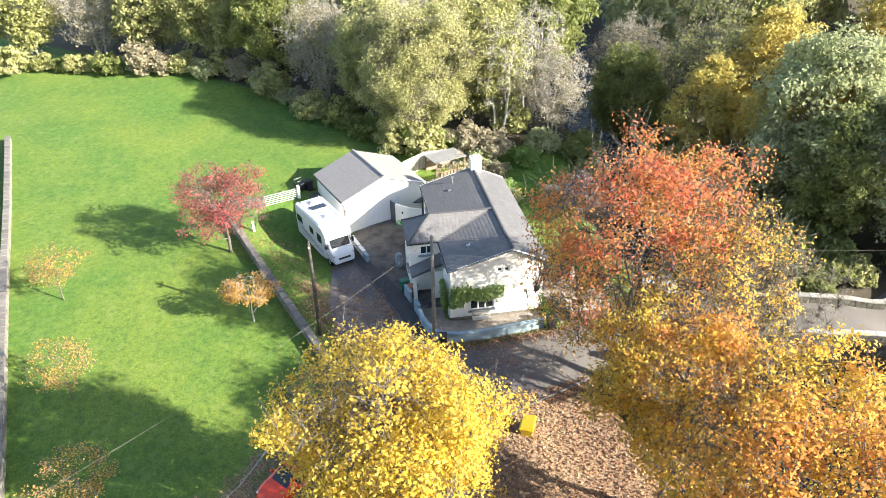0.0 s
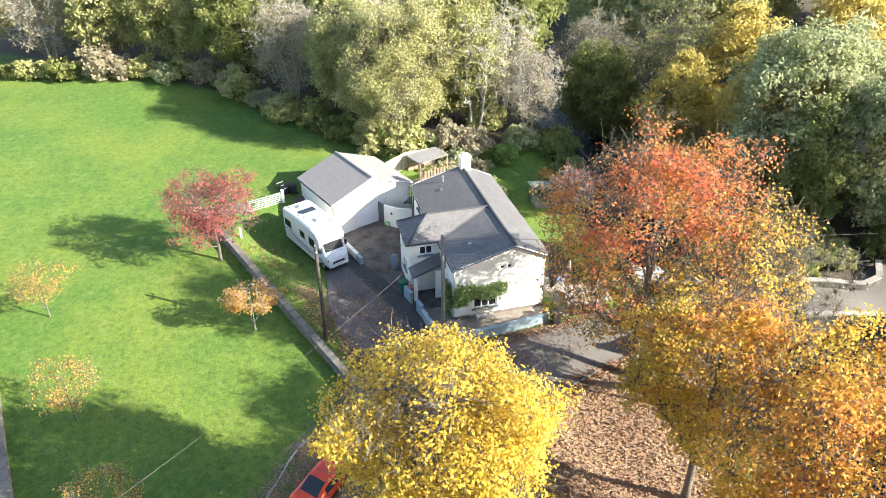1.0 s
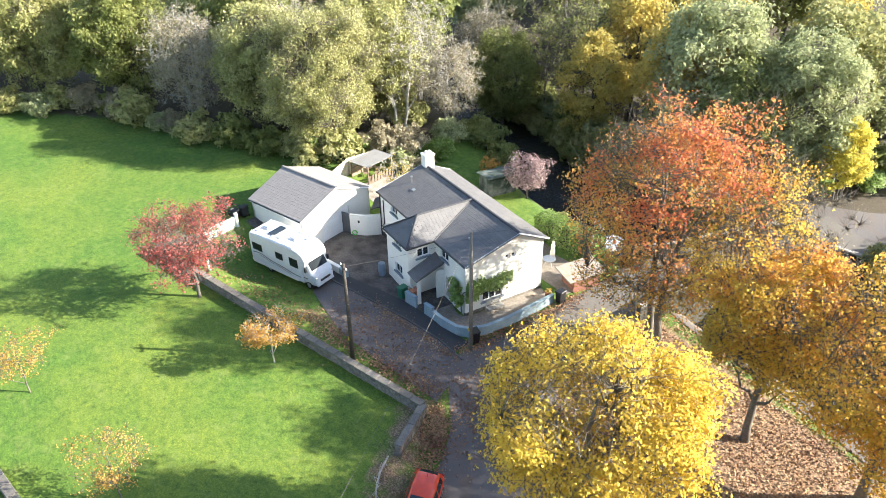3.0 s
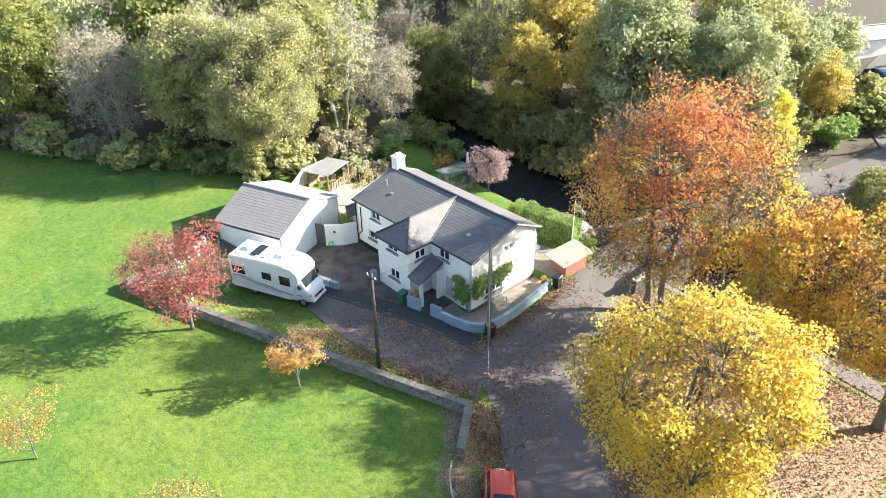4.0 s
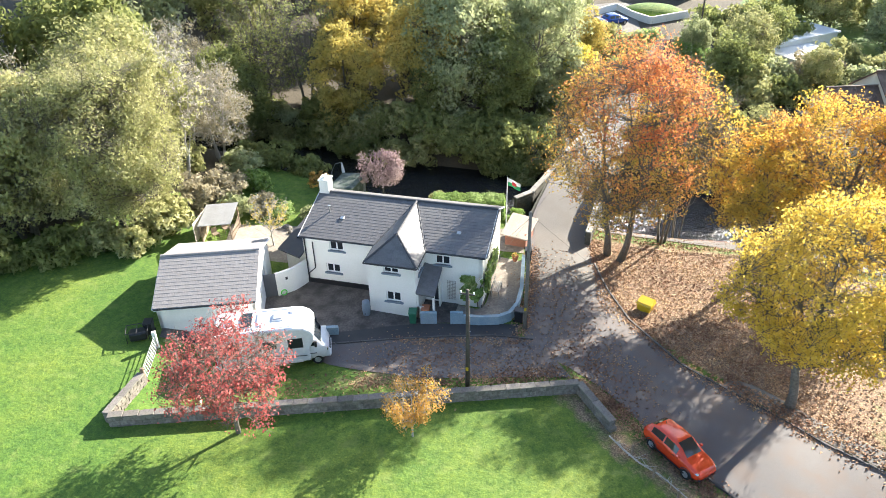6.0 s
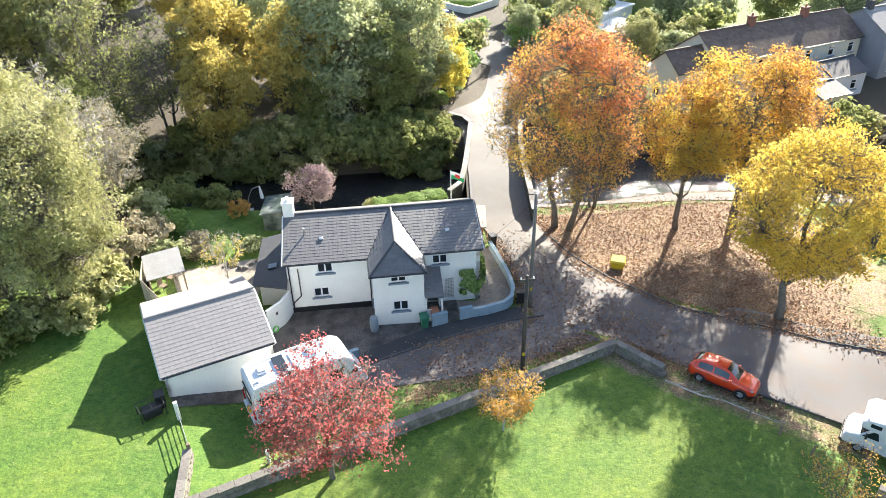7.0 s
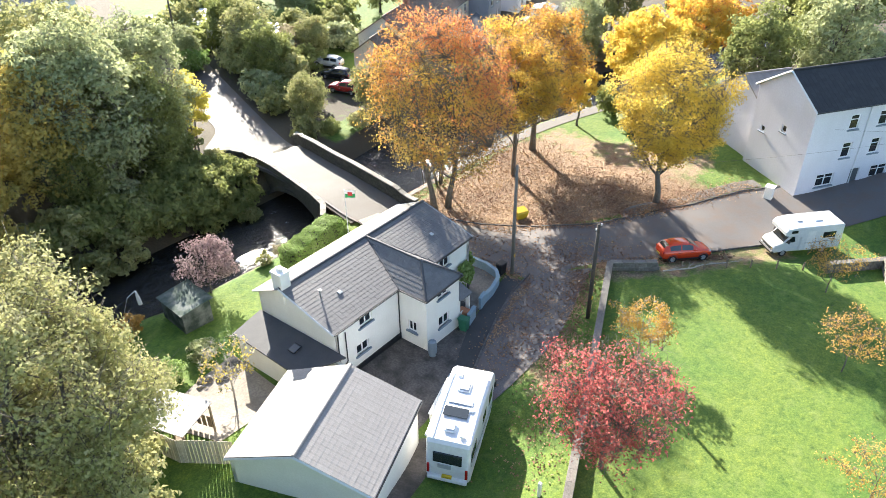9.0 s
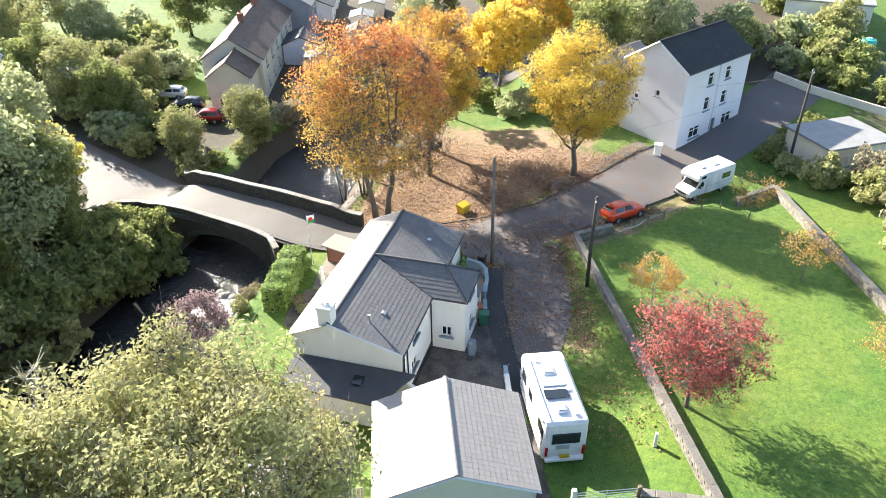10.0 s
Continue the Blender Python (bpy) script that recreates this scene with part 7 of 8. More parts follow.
tree(tree_meshes(18, 15.5, 4.8, 4.0, M_BARK_TWIG, L_GOLD, 360, 56, 0.165, 0.26, twigs=5, spread=0.46, shell=0.5, uneven=0.95, gap=0.09, scatter=1.3, twig=0.015), ground_pose(33.0, 8.3, 70), "slender maple turning orange beside the river path", group="roadside trees")
tree(tree_meshes(14, 16.3, 6.4, 3.2, M_BARK_TWIG, L_GOLD, 560, 58, 0.17, 0.34, twigs=5, spread=0.42, shell=0.55, uneven=0.95, gap=0.08, scatter=1.3, twig=0.015), ground_pose(39.3, 10.1), "tall golden maple beside the river path", group="roadside trees")
tree(tree_meshes(15, 7.5, 2.8, 2.4, M_BARK, L_YELLOW, 90, 40, 0.24, 0.16), ground_pose(48.0, 9.4), "yellow maple beside the river path", group="roadside trees")
tree(tree_meshes(16, 12.5, 5.8, 3.0, M_BARK, L_YELLOW, 260, 46, 0.36, 0.3, twigs=4, spread=0.4, gap=0.1, corners=3), ground_pose(57.0, 6.0), "yellow maple beyond the river path", group="roadside trees")
tree(tree_meshes(17, 13.0, 6.2, 3.0, M_BARK, L_GOLD, 260, 46, 0.36, 0.3, twigs=4, spread=0.4, gap=0.1, corners=3), ground_pose(67.0, 2.5), "golden maple far along the path", group="roadside trees")
# small trees in the meadow
tree(tree_meshes(21, 8.4, 4.4, 1.6, M_BARK_TWIG, L_RED, 260, 28, 0.14, 0.15, twigs=12, spread=0.5, shell=0.25, uneven=0.9, gap=0.09, scatter=1.3, twig=0.012), ground_pose(3.2, -16.6), "crimson-leaved ornamental tree at the field wall", group="meadow trees")
tree(tree_meshes(22, 4.3, 2.2, 1.7, M_BARK_PALE, L_RUST, 80, 42, 0.12, 0.07, twigs=6, spread=0.6, scatter=1.2, gap=0.12, uneven=0.8), ground_pose(12.95, -14.2), "young tree with rusty orange leaves", group="meadow trees")
sap = tree_meshes(23, 4.9, 2.4, 1.4, M_BARK_TWIG, L_RUST, 80, 18, 0.1, 0.055, twigs=8, spread=0.6, scatter=1.2, gap=0.12, twig=0.007)
for x, y, r in ((8.3, -28.4, 10), (19.4, -25.0, 120), (28.4, -22.0, 200)):
    tree(sap, ground_pose(x, y, r), "thin young tree with few rusty leaves", group="meadow trees")
# the woods
NEAR_WILLOW = tree_meshes(31, 17.0, 6.6, 0.2, M_BARK_TWIG, L_GREEN, 820, 105, 0.185, 0.34, stems=3, shell=0.55, twigs=6, spread=0.42, gap=0.07, scatter=1.2, uneven=0.8, corners=3, twig=0.012)
D_GREEN = [tree_meshes(33, 17.0, 6.6, 0.2, M_BARK, L_GREEN, 560, 60, 0.31, 0.34, stems=3, shell=0.6, twigs=2, corners=3, spread=0.5, scatter=1.2, limbs=9, gap=0.08, uneven=0.8)]
D_DARK = [tree_meshes(43, 17.0, 6.2, 0.2, M_BARK_DARK, L_DARK, 520, 54, 0.33, 0.32, shell=0.55, twigs=2, corners=3, spread=0.5, scatter=1.2, limbs=9, gap=0.08, uneven=0.9)]
D_GREY = [tree_meshes(53, 17.0, 6.2, 0.2, M_BARK, L_GREY, 520, 52, 0.33, 0.32, shell=0.55, twigs=3, corners=3, spread=0.5, scatter=1.2, limbs=9, gap=0.08, uneven=0.9)]
D_YEL = [tree_meshes(73, 15.0, 4.8, 0.5, M_BARK_DARK, L_WOODY, 380, 40, 0.31, 0.28, top=1.3, twigs=4, corners=3, spread=0.5, scatter=1.2, limbs=9, gap=0.085, uneven=0.9)]
W_GREEN = [tree_meshes(32 + i, 17.0, 6.6, 0.2, M_BARK, L_GREEN, 260, 40, 0.5, 0.34, stems=3, shell=0.55, twigs=1, corners=3, spread=0.62, scatter=1.1, limbs=6, gap=0.1, uneven=0.8) for i in range(2)]
W_DARK = [tree_meshes(41 + i, 17.0, 6.2, 0.2, M_BARK_DARK, L_DARK, 260, 40, 0.5, 0.32, shell=0.55, twigs=1, corners=3, spread=0.62, scatter=1.1, limbs=6, gap=0.1, uneven=0.8) for i in range(2)]
W_GREY = [tree_meshes(51, 17.0, 6.2, 0.2, M_BARK, L_GREY, 260, 40, 0.48, 0.32, shell=0.55, twigs=1, corners=3, spread=0.62, scatter=1.1, limbs=6, gap=0.1, uneven=0.8)]
W_BROWN = [tree_meshes(61, 14.0, 5.2, 0.3, M_BARK_PALE, L_BROWN, 300, 20, 0.26, 0.25, stems=3, twigs=10, corners=3, spread=0.62, scatter=1.1, limbs=9, gap=0.1, uneven=0.8, twig=0.018)]
W_YEL = [tree_meshes(71, 15.0, 4.8, 0.5, M_BARK_DARK, L_WOODY, 240, 36, 0.4, 0.28, top=1.4, twigs=2, corners=3, spread=0.62, scatter=1.1, limbs=6, gap=0.1, uneven=0.8)]
YELLOW_BUSH = tree_meshes(75, 8.6, 2.6, 0.6, M_BARK_TWIG, L_WOODY_BRIGHT, 140, 60, 0.22, 0.16, stems=3, twigs=4, corners=3, spread=0.6, scatter=1.2, gap=0.1, uneven=0.8)
BARE = [tree_meshes(81, 15.0, 4.6, 3.0, M_BARK_PALE, L_GREEN, 130, 7, 0.3, 0.3, stems=3, twigs=12, limbs=14, gap=0.1, twig=0.025)]
BARE_DARK = [tree_meshes(82, 15.0, 4.8, 2.0, M_BARK_TWIG, L_DARK, 160, 14, 0.28, 0.26, stems=2, twigs=10, limbs=14, gap=0.1, twig=0.022, corners=3)]
WOODS = [
    ([NEAR_WILLOW], 0, -16.4, 2.1, 1.0, "broad olive-green willow behind the garage"), (D_GREEN, 0, -21.0, 9.5, 1.0, "olive-green willow in the wood"), (D_GREEN, 0, -24.0, -1.0, 0.9, "olive-green willow at the meadow's edge"),
    (W_BROWN, 0, -31.0, -7.5, 1.0, "fading brown tree at the meadow's edge"), (W_BROWN, 0, -27.0, 3.0, 1.1, "fading brown tree in the wood"), (W_BROWN, 0, -17.0, 17.5, 0.8, "fading brown tree by the river"),
    (D_DARK, 0, -38.0, -13.0, 0.95, "dark green tree at the meadow's edge"), (D_GREEN, 0, -44.0, -21.5, 0.9, "yellow-green tree at the meadow's edge"), (W_GREEN, 1, -47.0, -30.0, 0.85, "yellow-green tree at the meadow's edge"), (W_BROWN, 0, -50.0, -38.0, 1.0, "fading brown tree at the meadow's edge"), (W_GREEN, 1, -51.0, -47.0, 0.9, "olive tree at the meadow's edge"),
    (W_DARK, 1, -36.0, 2.0, 1.1, "dark green tree in the wood"), (W_GREY, 0, -47.0, -8.0, 1.1, "grey-green tree in the wood"), (W_DARK, 0, -55.0, -22.0, 1.1, "dark green tree in the wood"), (W_GREY, 0, -60.0, -36.0, 1.1, "grey-green tree in the wood"),
    (BARE, 0, -17.5, 11.5, 1.0, "bare pale-barked tree hung with ivy"), (BARE, 0, -22.0, 16.0, 1.0, "bare pale-barked tree in the wood"),
    (BARE_DARK, 0, -14.5, 34.5, 1.0, "nearly bare tree on the far river bank"), (BARE_DARK, 0, -19.0, 33.0, 0.9, "nearly bare tree on the far river bank"), (D_YEL, 0, -8.3, 31.5, 0.95, "yellowing tree on the far river bank"), (D_DARK, 0, 2.0, 33.5, 0.58, "dark tree on the far river bank"),
    (D_GREY, 0, 4.5, 35.0, 1.1, "grey-green willow on the far river bank"), (D_DARK, 0, 9.0, 35.0, 0.8, "dark tree overhanging the river"), (D_GREY, 0, 12.5, 39.5, 0.95, "grey-green willow beside the bridge"),
    (D_YEL, 0, -9.2, 38.5, 1.15, "yellowing tree in the wood"), (BARE_DARK, 0, -22.0, 38.0, 1.1, "nearly bare tree in the wood"), (D_DARK, 0, -21.0, 28.0, 0.8, "dark tree on the river bank"), (W_BROWN, 0, -30.0, 32.0, 1.1, "fading brown tree in the wood"),
    (W_DARK, 1, -32.0, 20.0, 1.15, "dark tree in the wood"), (W_DARK, 0, -42.0, 12.0, 1.2, "dark tree in the wood"), (W_GREY, 0, -4.0, 46.0, 0.95, "grey-green tree in the wood"), (D_YEL, 0, 0.3, 35.5, 1.12, "yellowing tree on the far river bank"), (W_GREEN, 1, 9.0, 48.0, 1.0, "olive tree in the wood"),
    ([YELLOW_BUSH], 0, 17.4, 39.6, 1.0, "bushy yellow tree at the bridge end"), (W_GREEN, 1, -30.0, 48.0, 1.1, "olive tree in the wood"), (W_GREY, 0, -40.0, 38.0, 1.2, "grey-green tree in the wood"), (W_YEL, 0, 3.0, 57.0, 1.0, "yellowing tree in the wood"), (W_YEL, 0, -14.0, 56.0, 1.2, "yellowing tree in the wood"), (W_GREY, 0, 11.5, 54.0, 0.8, "grey-green tree beside the far drive"),
    (W_GREEN, 0, 36.5, 30.5, 0.42, "bushy tree beside the river"), (W_GREEN, 1, 29.5, 34.5, 0.4, "bushy tree beside the bridge"), (W_GREY, 0, 31.0, 60.0, 0.4, "tree beside the far road"), (W_GREEN, 1, 45.0, 50.0, 0.4, "olive tree beside the far road"), (W_GREY, 0, 56.0, 66.0, 0.6, "grey-green tree across the river"), (W_GREEN, 0, 50.0, 74.0, 0.7, "olive tree across the river"), (W_DARK, 0, 68.0, 58.0, 0.7, "dark tree across the river"), (W_GREY, 0, 76.0, 54.0, 0.8, "grey-green tree across the river"), (W_GREEN, 1, 62.0, 76.0, 0.8, "olive tree across the river"), (W_DARK, 1, 84.0, 62.0, 0.9, "dark tree across the river"),
    (W_DARK, 0, -46.0, 64.0, 1.2, "dark tree deep in the wood"), (W_GREEN, 1, -38.0, 60.0, 1.15, "olive tree deep in the wood"), (W_DARK, 1, -54.0, 76.0, 1.3, "dark tree deep in the wood"), (W_GREEN, 0, -42.0, 82.0, 1.3, "olive tree deep in the wood"), (W_DARK, 0, -30.0, 74.0, 1.25, "dark tree deep in the wood"), (W_GREY, 0, -24.0, 90.0, 1.3, "grey-green tree deep in the wood"), (W_DARK, 1, -66.0, 84.0, 1.3, "dark tree deep in the wood"), (W_DARK, 1, -14.0, 72.0, 1.2, "dark tree deep in the wood"), (W_DARK, 0, -56.0, 50.0, 1.2, "dark tree deep in the wood"), (W_GREEN, 1, -64.0, 62.0, 1.3, "olive tree deep in the wood"),
    (W_DARK, 1, 34.5, 47.0, 0.55, "dark tree beside the far road"), (W_GREEN, 0, 36.5, 53.0, 0.6, "olive tree beside the far road"), (W_DARK, 0, 39.5, 60.0, 0.6, "dark tree beside the far road"), (W_YEL, 0, 17.5, 51.5, 0.6, "yellow-green tree beside the far road"), (BARE, 0, 16.0, 41.5, 0.45, "bare grey tree at the bridge end"), (W_GREY, 0, 13.0, 61.0, 0.7, "grey-green tree beside the far drive"),
    (W_DARK, 0, 60.0, -6.0, 0.7, "dark tree behind the tall house"), (W_GREY, 0, 66.0, -12.0, 0.8, "tree behind the tall house"), (W_DARK, 1, 74.0, -10.0, 0.9, "dark tree behind the tall house"), (W_DARK, 0, 82.0, -4.0, 1.0, "dark tree in the distance"), (W_GREY, 0, 72.0, 22.0, 0.6, "leafy tree in the distance"), (W_DARK, 1, 88.0, 12.0, 0.9, "dark tree in the distance"), (W_GREEN, 1, 84.0, 24.0, 0.9, "leafy tree in the distance"),
]
for i, (kind_, v, x, y, s, label) in enumerate(WOODS):
    tree(kind_[v], ground_pose(x, y, (i * 77) % 360, s), label, group="woodland trees")


# ---- shrubs, hedge and climbers ----
def shrub(meshes, x, y, s, rz, label, name="shrub", group="shrubs", dz=0.0):
    return tree(meshes, ground_pose(x, y, rz, s, dz), label, "shrub", name, group)


S_OLIVE = tree_meshes(101, 3.4, 2.4, -0.3, M_BARK, L_GREEN, 50, 36, 0.35, 0.06, stems=3, shell=0.3, twigs=1, corners=3, spread=0.75, limbs=5)
S_DARK = tree_meshes(102, 3.2, 2.4, -0.3, M_BARK_DARK, L_DARK, 50, 36, 0.37, 0.06, stems=3, shell=0.3, twigs=1, corners=3, spread=0.75, limbs=5)
S_PALE = tree_meshes(103, 3.4, 2.2, -0.2, M_BARK_PALE, L_BROWN, 50, 44, 0.3, 0.05, stems=4, shell=0.3, twigs=5, corners=3, spread=0.75, limbs=5)
S_GREY = tree_meshes(104, 3.0, 2.3, -0.3, M_BARK, L_GREY, 50, 36, 0.35, 0.06, stems=3, shell=0.3, twigs=1, corners=3, spread=0.75, limbs=5)
S_BRIGHT = tree_meshes(105, 2.6, 1.8, -0.2, M_BARK, L_HEDGE, 50, 44, 0.24, 0.05, stems=3, shell=0.3, twigs=1, corners=3, spread=0.75, limbs=5)
rng_ = random.Random(8)
for x, y, a, l in polyline([(-12.5, -0.5), (-19.6, -4.6), (-29, -11.5), (-37.5, -18.0), (-42, -29.0), (-45, -44.0), (-46, -56.0)], 2.6):
    k = rng_.choice([S_OLIVE, S_OLIVE, S_OLIVE, S_DARK, S_GREY, S_PALE])
    shrub(k, x + rng_.uniform(-1, 0.6), y + rng_.uniform(-0.6, 1.2), rng_.uniform(0.7, 1.3), rng_.uniform(0, 360), "overgrown bush along the meadow's edge")
for x, y, a, l in polyline([(-34, 34.5), (-20, 32.5), (-8, 31.2), (4, 31.4), (14.0, 31.8)], 2.8):
    shrub(rng_.choice([S_DARK, S_DARK, S_GREY]), x + rng_.uniform(-0.6, 0.6), y + rng_.uniform(-0.5, 1.5), rng_.uniform(0.8, 1.3), rng_.uniform(0, 360), "dark bush overhanging the far river bank")
for x, y, a, l in polyline([(-24, 31.0), (-12, 29.8), (0, 28.2), (8, 28.6), (13.5, 28.2), (-12, 31.2), (0, 29.8), (12, 29.8)], 2.7):
    shrub(rng_.choice([S_DARK, S_DARK, S_OLIVE]), x, y + rng_.uniform(-0.5, 0.9), rng_.uniform(0.8, 1.25), rng_.uniform(0, 360), "dark bush hanging over the river's edge")
for x, y, a, l in polyline([(25.5, 33.0), (31, 29.2), (38, 29.2), (49, 27.6), (66, 22.3), (82, 15)], 2.8):
    shrub(rng_.choice([S_DARK, S_OLIVE, S_PALE]), x, y + rng_.uniform(-0.5, 1.0), rng_.uniform(0.6, 1.0), rng_.uniform(0, 360), "tangled bush on the river bank")
for x, y, s, k, label in (
    (-12.8, 7.0, 1.1, S_PALE, "pale feathery bush beside the terrace"), (-11.6, 9.5, 1.0, S_PALE, "pale feathery bush beside the terrace"), (-10.5, 12.6, 1.0, S_BRIGHT, "bright green bush in the back garden"), (-13.0, 15.0, 1.0, S_GREY, "grey-green bush in the back garden"),
    (-8.2, 18.6, 1.0, S_DARK, "dark laurel bush near the river"), (-11.5, 19.0, 1.1, S_DARK, "dark laurel bush near the river"), (-15.0, 20.5, 1.2, S_DARK, "dark laurel bush near the river"), (-18.5, 13.0, 1.2, S_OLIVE, "olive bush behind the garden"), (-13.5, 2.2, 1.2, S_OLIVE, "olive bush below the willow"),
    (-8.0, 8.8, 0.7, S_PALE, "faded garden shrub beside the terrace"), (-6.0, 9.2, 0.6, S_BRIGHT, "bright garden shrub beside the terrace"), (-3.6, 9.4, 0.5, S_GREY, "grey-green shrub in the garden"), (-9.8, 7.4, 0.8, S_GREY, "grey-green garden shrub beside the shelter"),
    (14.4, 14.2, 0.4, S_BRIGHT, "small bright shrub beside the flagpole"), (37.5, -29.0, 1.0, S_OLIVE, "overgrown bush beyond the boundary wall"), (38.5, -34.0, 1.2, S_PALE, "tangled bush beyond the boundary wall"), (34.5, -33.0, 1.1, S_OLIVE, "overgrown bush beyond the boundary wall"), (30.0, -34.5, 1.2, S_PALE, "tangled bush beyond the boundary wall"), (25.0, -33.5, 1.1, S_OLIVE, "overgrown bush beyond the boundary wall"), (36.0, -38.5, 1.3, S_GREY, "overgrown bush beyond the boundary wall"),
    (66.0, -36.5, 1.4, S_DARK, "clipped dark hedge beside the road"), (70.0, -33.0, 1.4, S_DARK, "clipped dark hedge beside the road"), (74.0, -30.0, 1.5, S_GREY, "grey-green bush beside the road"), (70.0, -24.0, 1.5, S_OLIVE, "olive bush beside the road"), (76.0, -22.0, 1.6, S_GREY, "grey-green bush beside the road"), (78.0, -36.0, 1.6, S_OLIVE, "olive bush in a garden"), (86.0, -30.0, 1.6, S_DARK, "dark bush in a garden"),
    (33.0, 40.0, 1.2, S_DARK, "dark bush beside the far road"), (36.5, 46.0, 1.5, S_OLIVE, "olive bush beside the far road"), (39.0, 51.5, 1.6, S_GREY, "grey-green bush beside the far road"), (35.0, 54.0, 1.5, S_OLIVE, "olive bush beside the far road"), (45.0, 53.0, 1.5, S_PALE, "pale bush near the flat-roofed building"), (48.5, 57.0, 1.6, S_OLIVE, "olive bush near the flat-roofed building"), (33.0, 70.0, 1.6, S_DARK, "dark bush beside the far road"), (12.5, 66.0, 1.6, S_OLIVE, "olive bush beside the far drive"), (10.5, 72.0, 1.6, S_PALE, "pale bush beside the far drive"), (30.5, 58.0, 1.5, S_BRIGHT, "bright bush beside the far road"), (29.0, 40.0, 1.0, S_OLIVE, "olive bush at the bridge end"), (31.0, 44.5, 1.3, S_GREY, "grey-green bush beside the far road"), (34.5, 49.5, 1.5, S_OLIVE, "olive bush beside the far road"), (40.5, 47.5, 1.3, S_DARK, "dark bush beside the far road"), (37.5, 63.0, 1.6, S_DARK, "dark bush beside the far road"), (50.5, 50.0, 1.5, S_GREY, "grey-green bush near the terrace"), (53.0, 54.0, 1.5, S_OLIVE, "olive bush near the terrace"), (57.5, 58.0, 1.7, S_DARK, "dark bush near the terrace"), (62.0, 64.0, 1.8, S_GREY, "grey-green bush across the river"), (43.0, 66.5, 1.7, S_DARK, "dark bush near the flat-roofed building"), (38.0, 70.0, 1.7, S_OLIVE, "olive bush near the flat-roofed building"), (47.0, 80.0, 2.0, S_DARK, "dark bush across the river"), (56.0, 80.0, 2.0, S_OLIVE, "olive bush across the river"),
    (56.5, -20.0, 1.2, S_DARK, "dark bush behind the tall house"), (53.5, -15.0, 1.3, S_DARK, "dark bush behind the tall house"), (58.5, -14.0, 1.6, S_DARK, "dark bush behind the tall house"), (62.0, -19.0, 1.5, S_OLIVE, "olive bush behind the tall house"), (66.0, -21.5, 1.4, S_DARK, "dark bush behind the tall house"), (64.0, -14.0, 1.7, S_DARK, "dark bush behind the tall house"),
    (40.0, -26.5, 0.7, S_OLIVE, "olive bush beside the road"), (36.5, -35.5, 1.1, S_PALE, "tangled bush beyond the boundary wall"),
    (60.5, -34.5, 1.1, S_DARK, "clipped dark hedge behind the roadside wall"), (62.5, -31.5, 1.1, S_DARK, "clipped dark hedge behind the roadside wall"), (58.0, -39.0, 1.1, S_DARK, "clipped dark hedge behind the roadside wall"), (65.5, -28.5, 1.2, S_GREY, "grey-green bush behind the roadside wall"), (68.0, -34.0, 1.3, S_OLIVE, "olive bush in a garden"),
    (42.5, -24.8, 0.6, S_DARK, "dark bush beside the road"), (44.8, -26.0, 0.6, S_OLIVE, "olive bush beside the road"), (47.2, -27.6, 0.7, S_DARK, "dark bush beside the road"), (50.0, -29.6, 0.7, S_DARK, "dark bush beside the road"), (38.0, -31.5, 0.6, S_BRIGHT, "bright green bush before the outbuilding"),
    (12.6, 17.4, 0.36, S_PALE, "faded brambles on the river bank"), (10.8, 16.8, 0.36, S_OLIVE, "olive brambles on the river bank"), (8.8, 15.9, 0.36, S_PALE, "faded brambles on the river bank"), (6.6, 15.3, 0.36, S_OLIVE, "olive brambles on the river bank"), (13.9, 16.1, 0.36, S_GREY, "grey-green brambles beside the bridge"),
    (16.0, 39.6, 0.8, S_BRIGHT, "bright yellow-green bush at the bridge end"), (14.4, 37.6, 0.9, S_DARK, "dark bush at the bridge end"), (13.0, 41.5, 1.1, S_OLIVE, "olive bush at the bridge end"),
    (22.6, 58.0, 1.3, S_OLIVE, "olive bush beside the far road"), (24.4, 63.5, 1.3, S_BRIGHT, "bright bush beside the far drive"), (19.5, 60.5, 1.3, S_OLIVE, "olive bush beside the far drive"),
    (18.0, 43.5, 1.0, S_BRIGHT, "bright yellow-green bush beside the far road"), (20.5, 49.0, 1.4, S_BRIGHT, "bright yellow-green bush beside the far road"), (17.0, 47.0, 1.3, S_DARK, "dark bush beside the far road"), (21.5, 56.0, 1.4, S_DARK, "dark bush beside the far road"),
    (12.5, 27.2, 0.9, S_DARK, "dark bush hanging over the river"), (14.6, 27.6, 0.8, S_DARK, "dark bush beside the bridge"), (10.3, 27.4, 0.95, S_DARK, "dark bush hanging over the river"), (15.4, 29.0, 0.8, S_DARK, "dark bush beside the bridge"), (13.4, 25.9, 0.6, S_OLIVE, "olive bush hanging over the river"),
    (6.0, 9.4, 0.22, S_PALE, "small faded plant in the flower bed"), (7.6, 10.6, 0.25, S_GREY, "small grey-green plant in the flower bed"), (9.2, 9.6, 0.22, S_OLIVE, "small olive plant in the flower bed"), (8.4, 11.4, 0.25, S_PALE, "small faded plant in the flower bed"),
    # Three dark bushes added in place of the shadowed stone abutment wall.
    (13.2, 30.6, 0.8, S_DARK, "added dark bush covering the bridge abutment"), (14.6, 31.6, 0.8, S_DARK, "added dark bush covering the bridge abutment"), (14.0, 29.2, 0.7, S_DARK, "added dark bush covering the bridge abutment"), (15.2, 33.0, 0.7, S_OLIVE, "olive bush at the bridge end"),
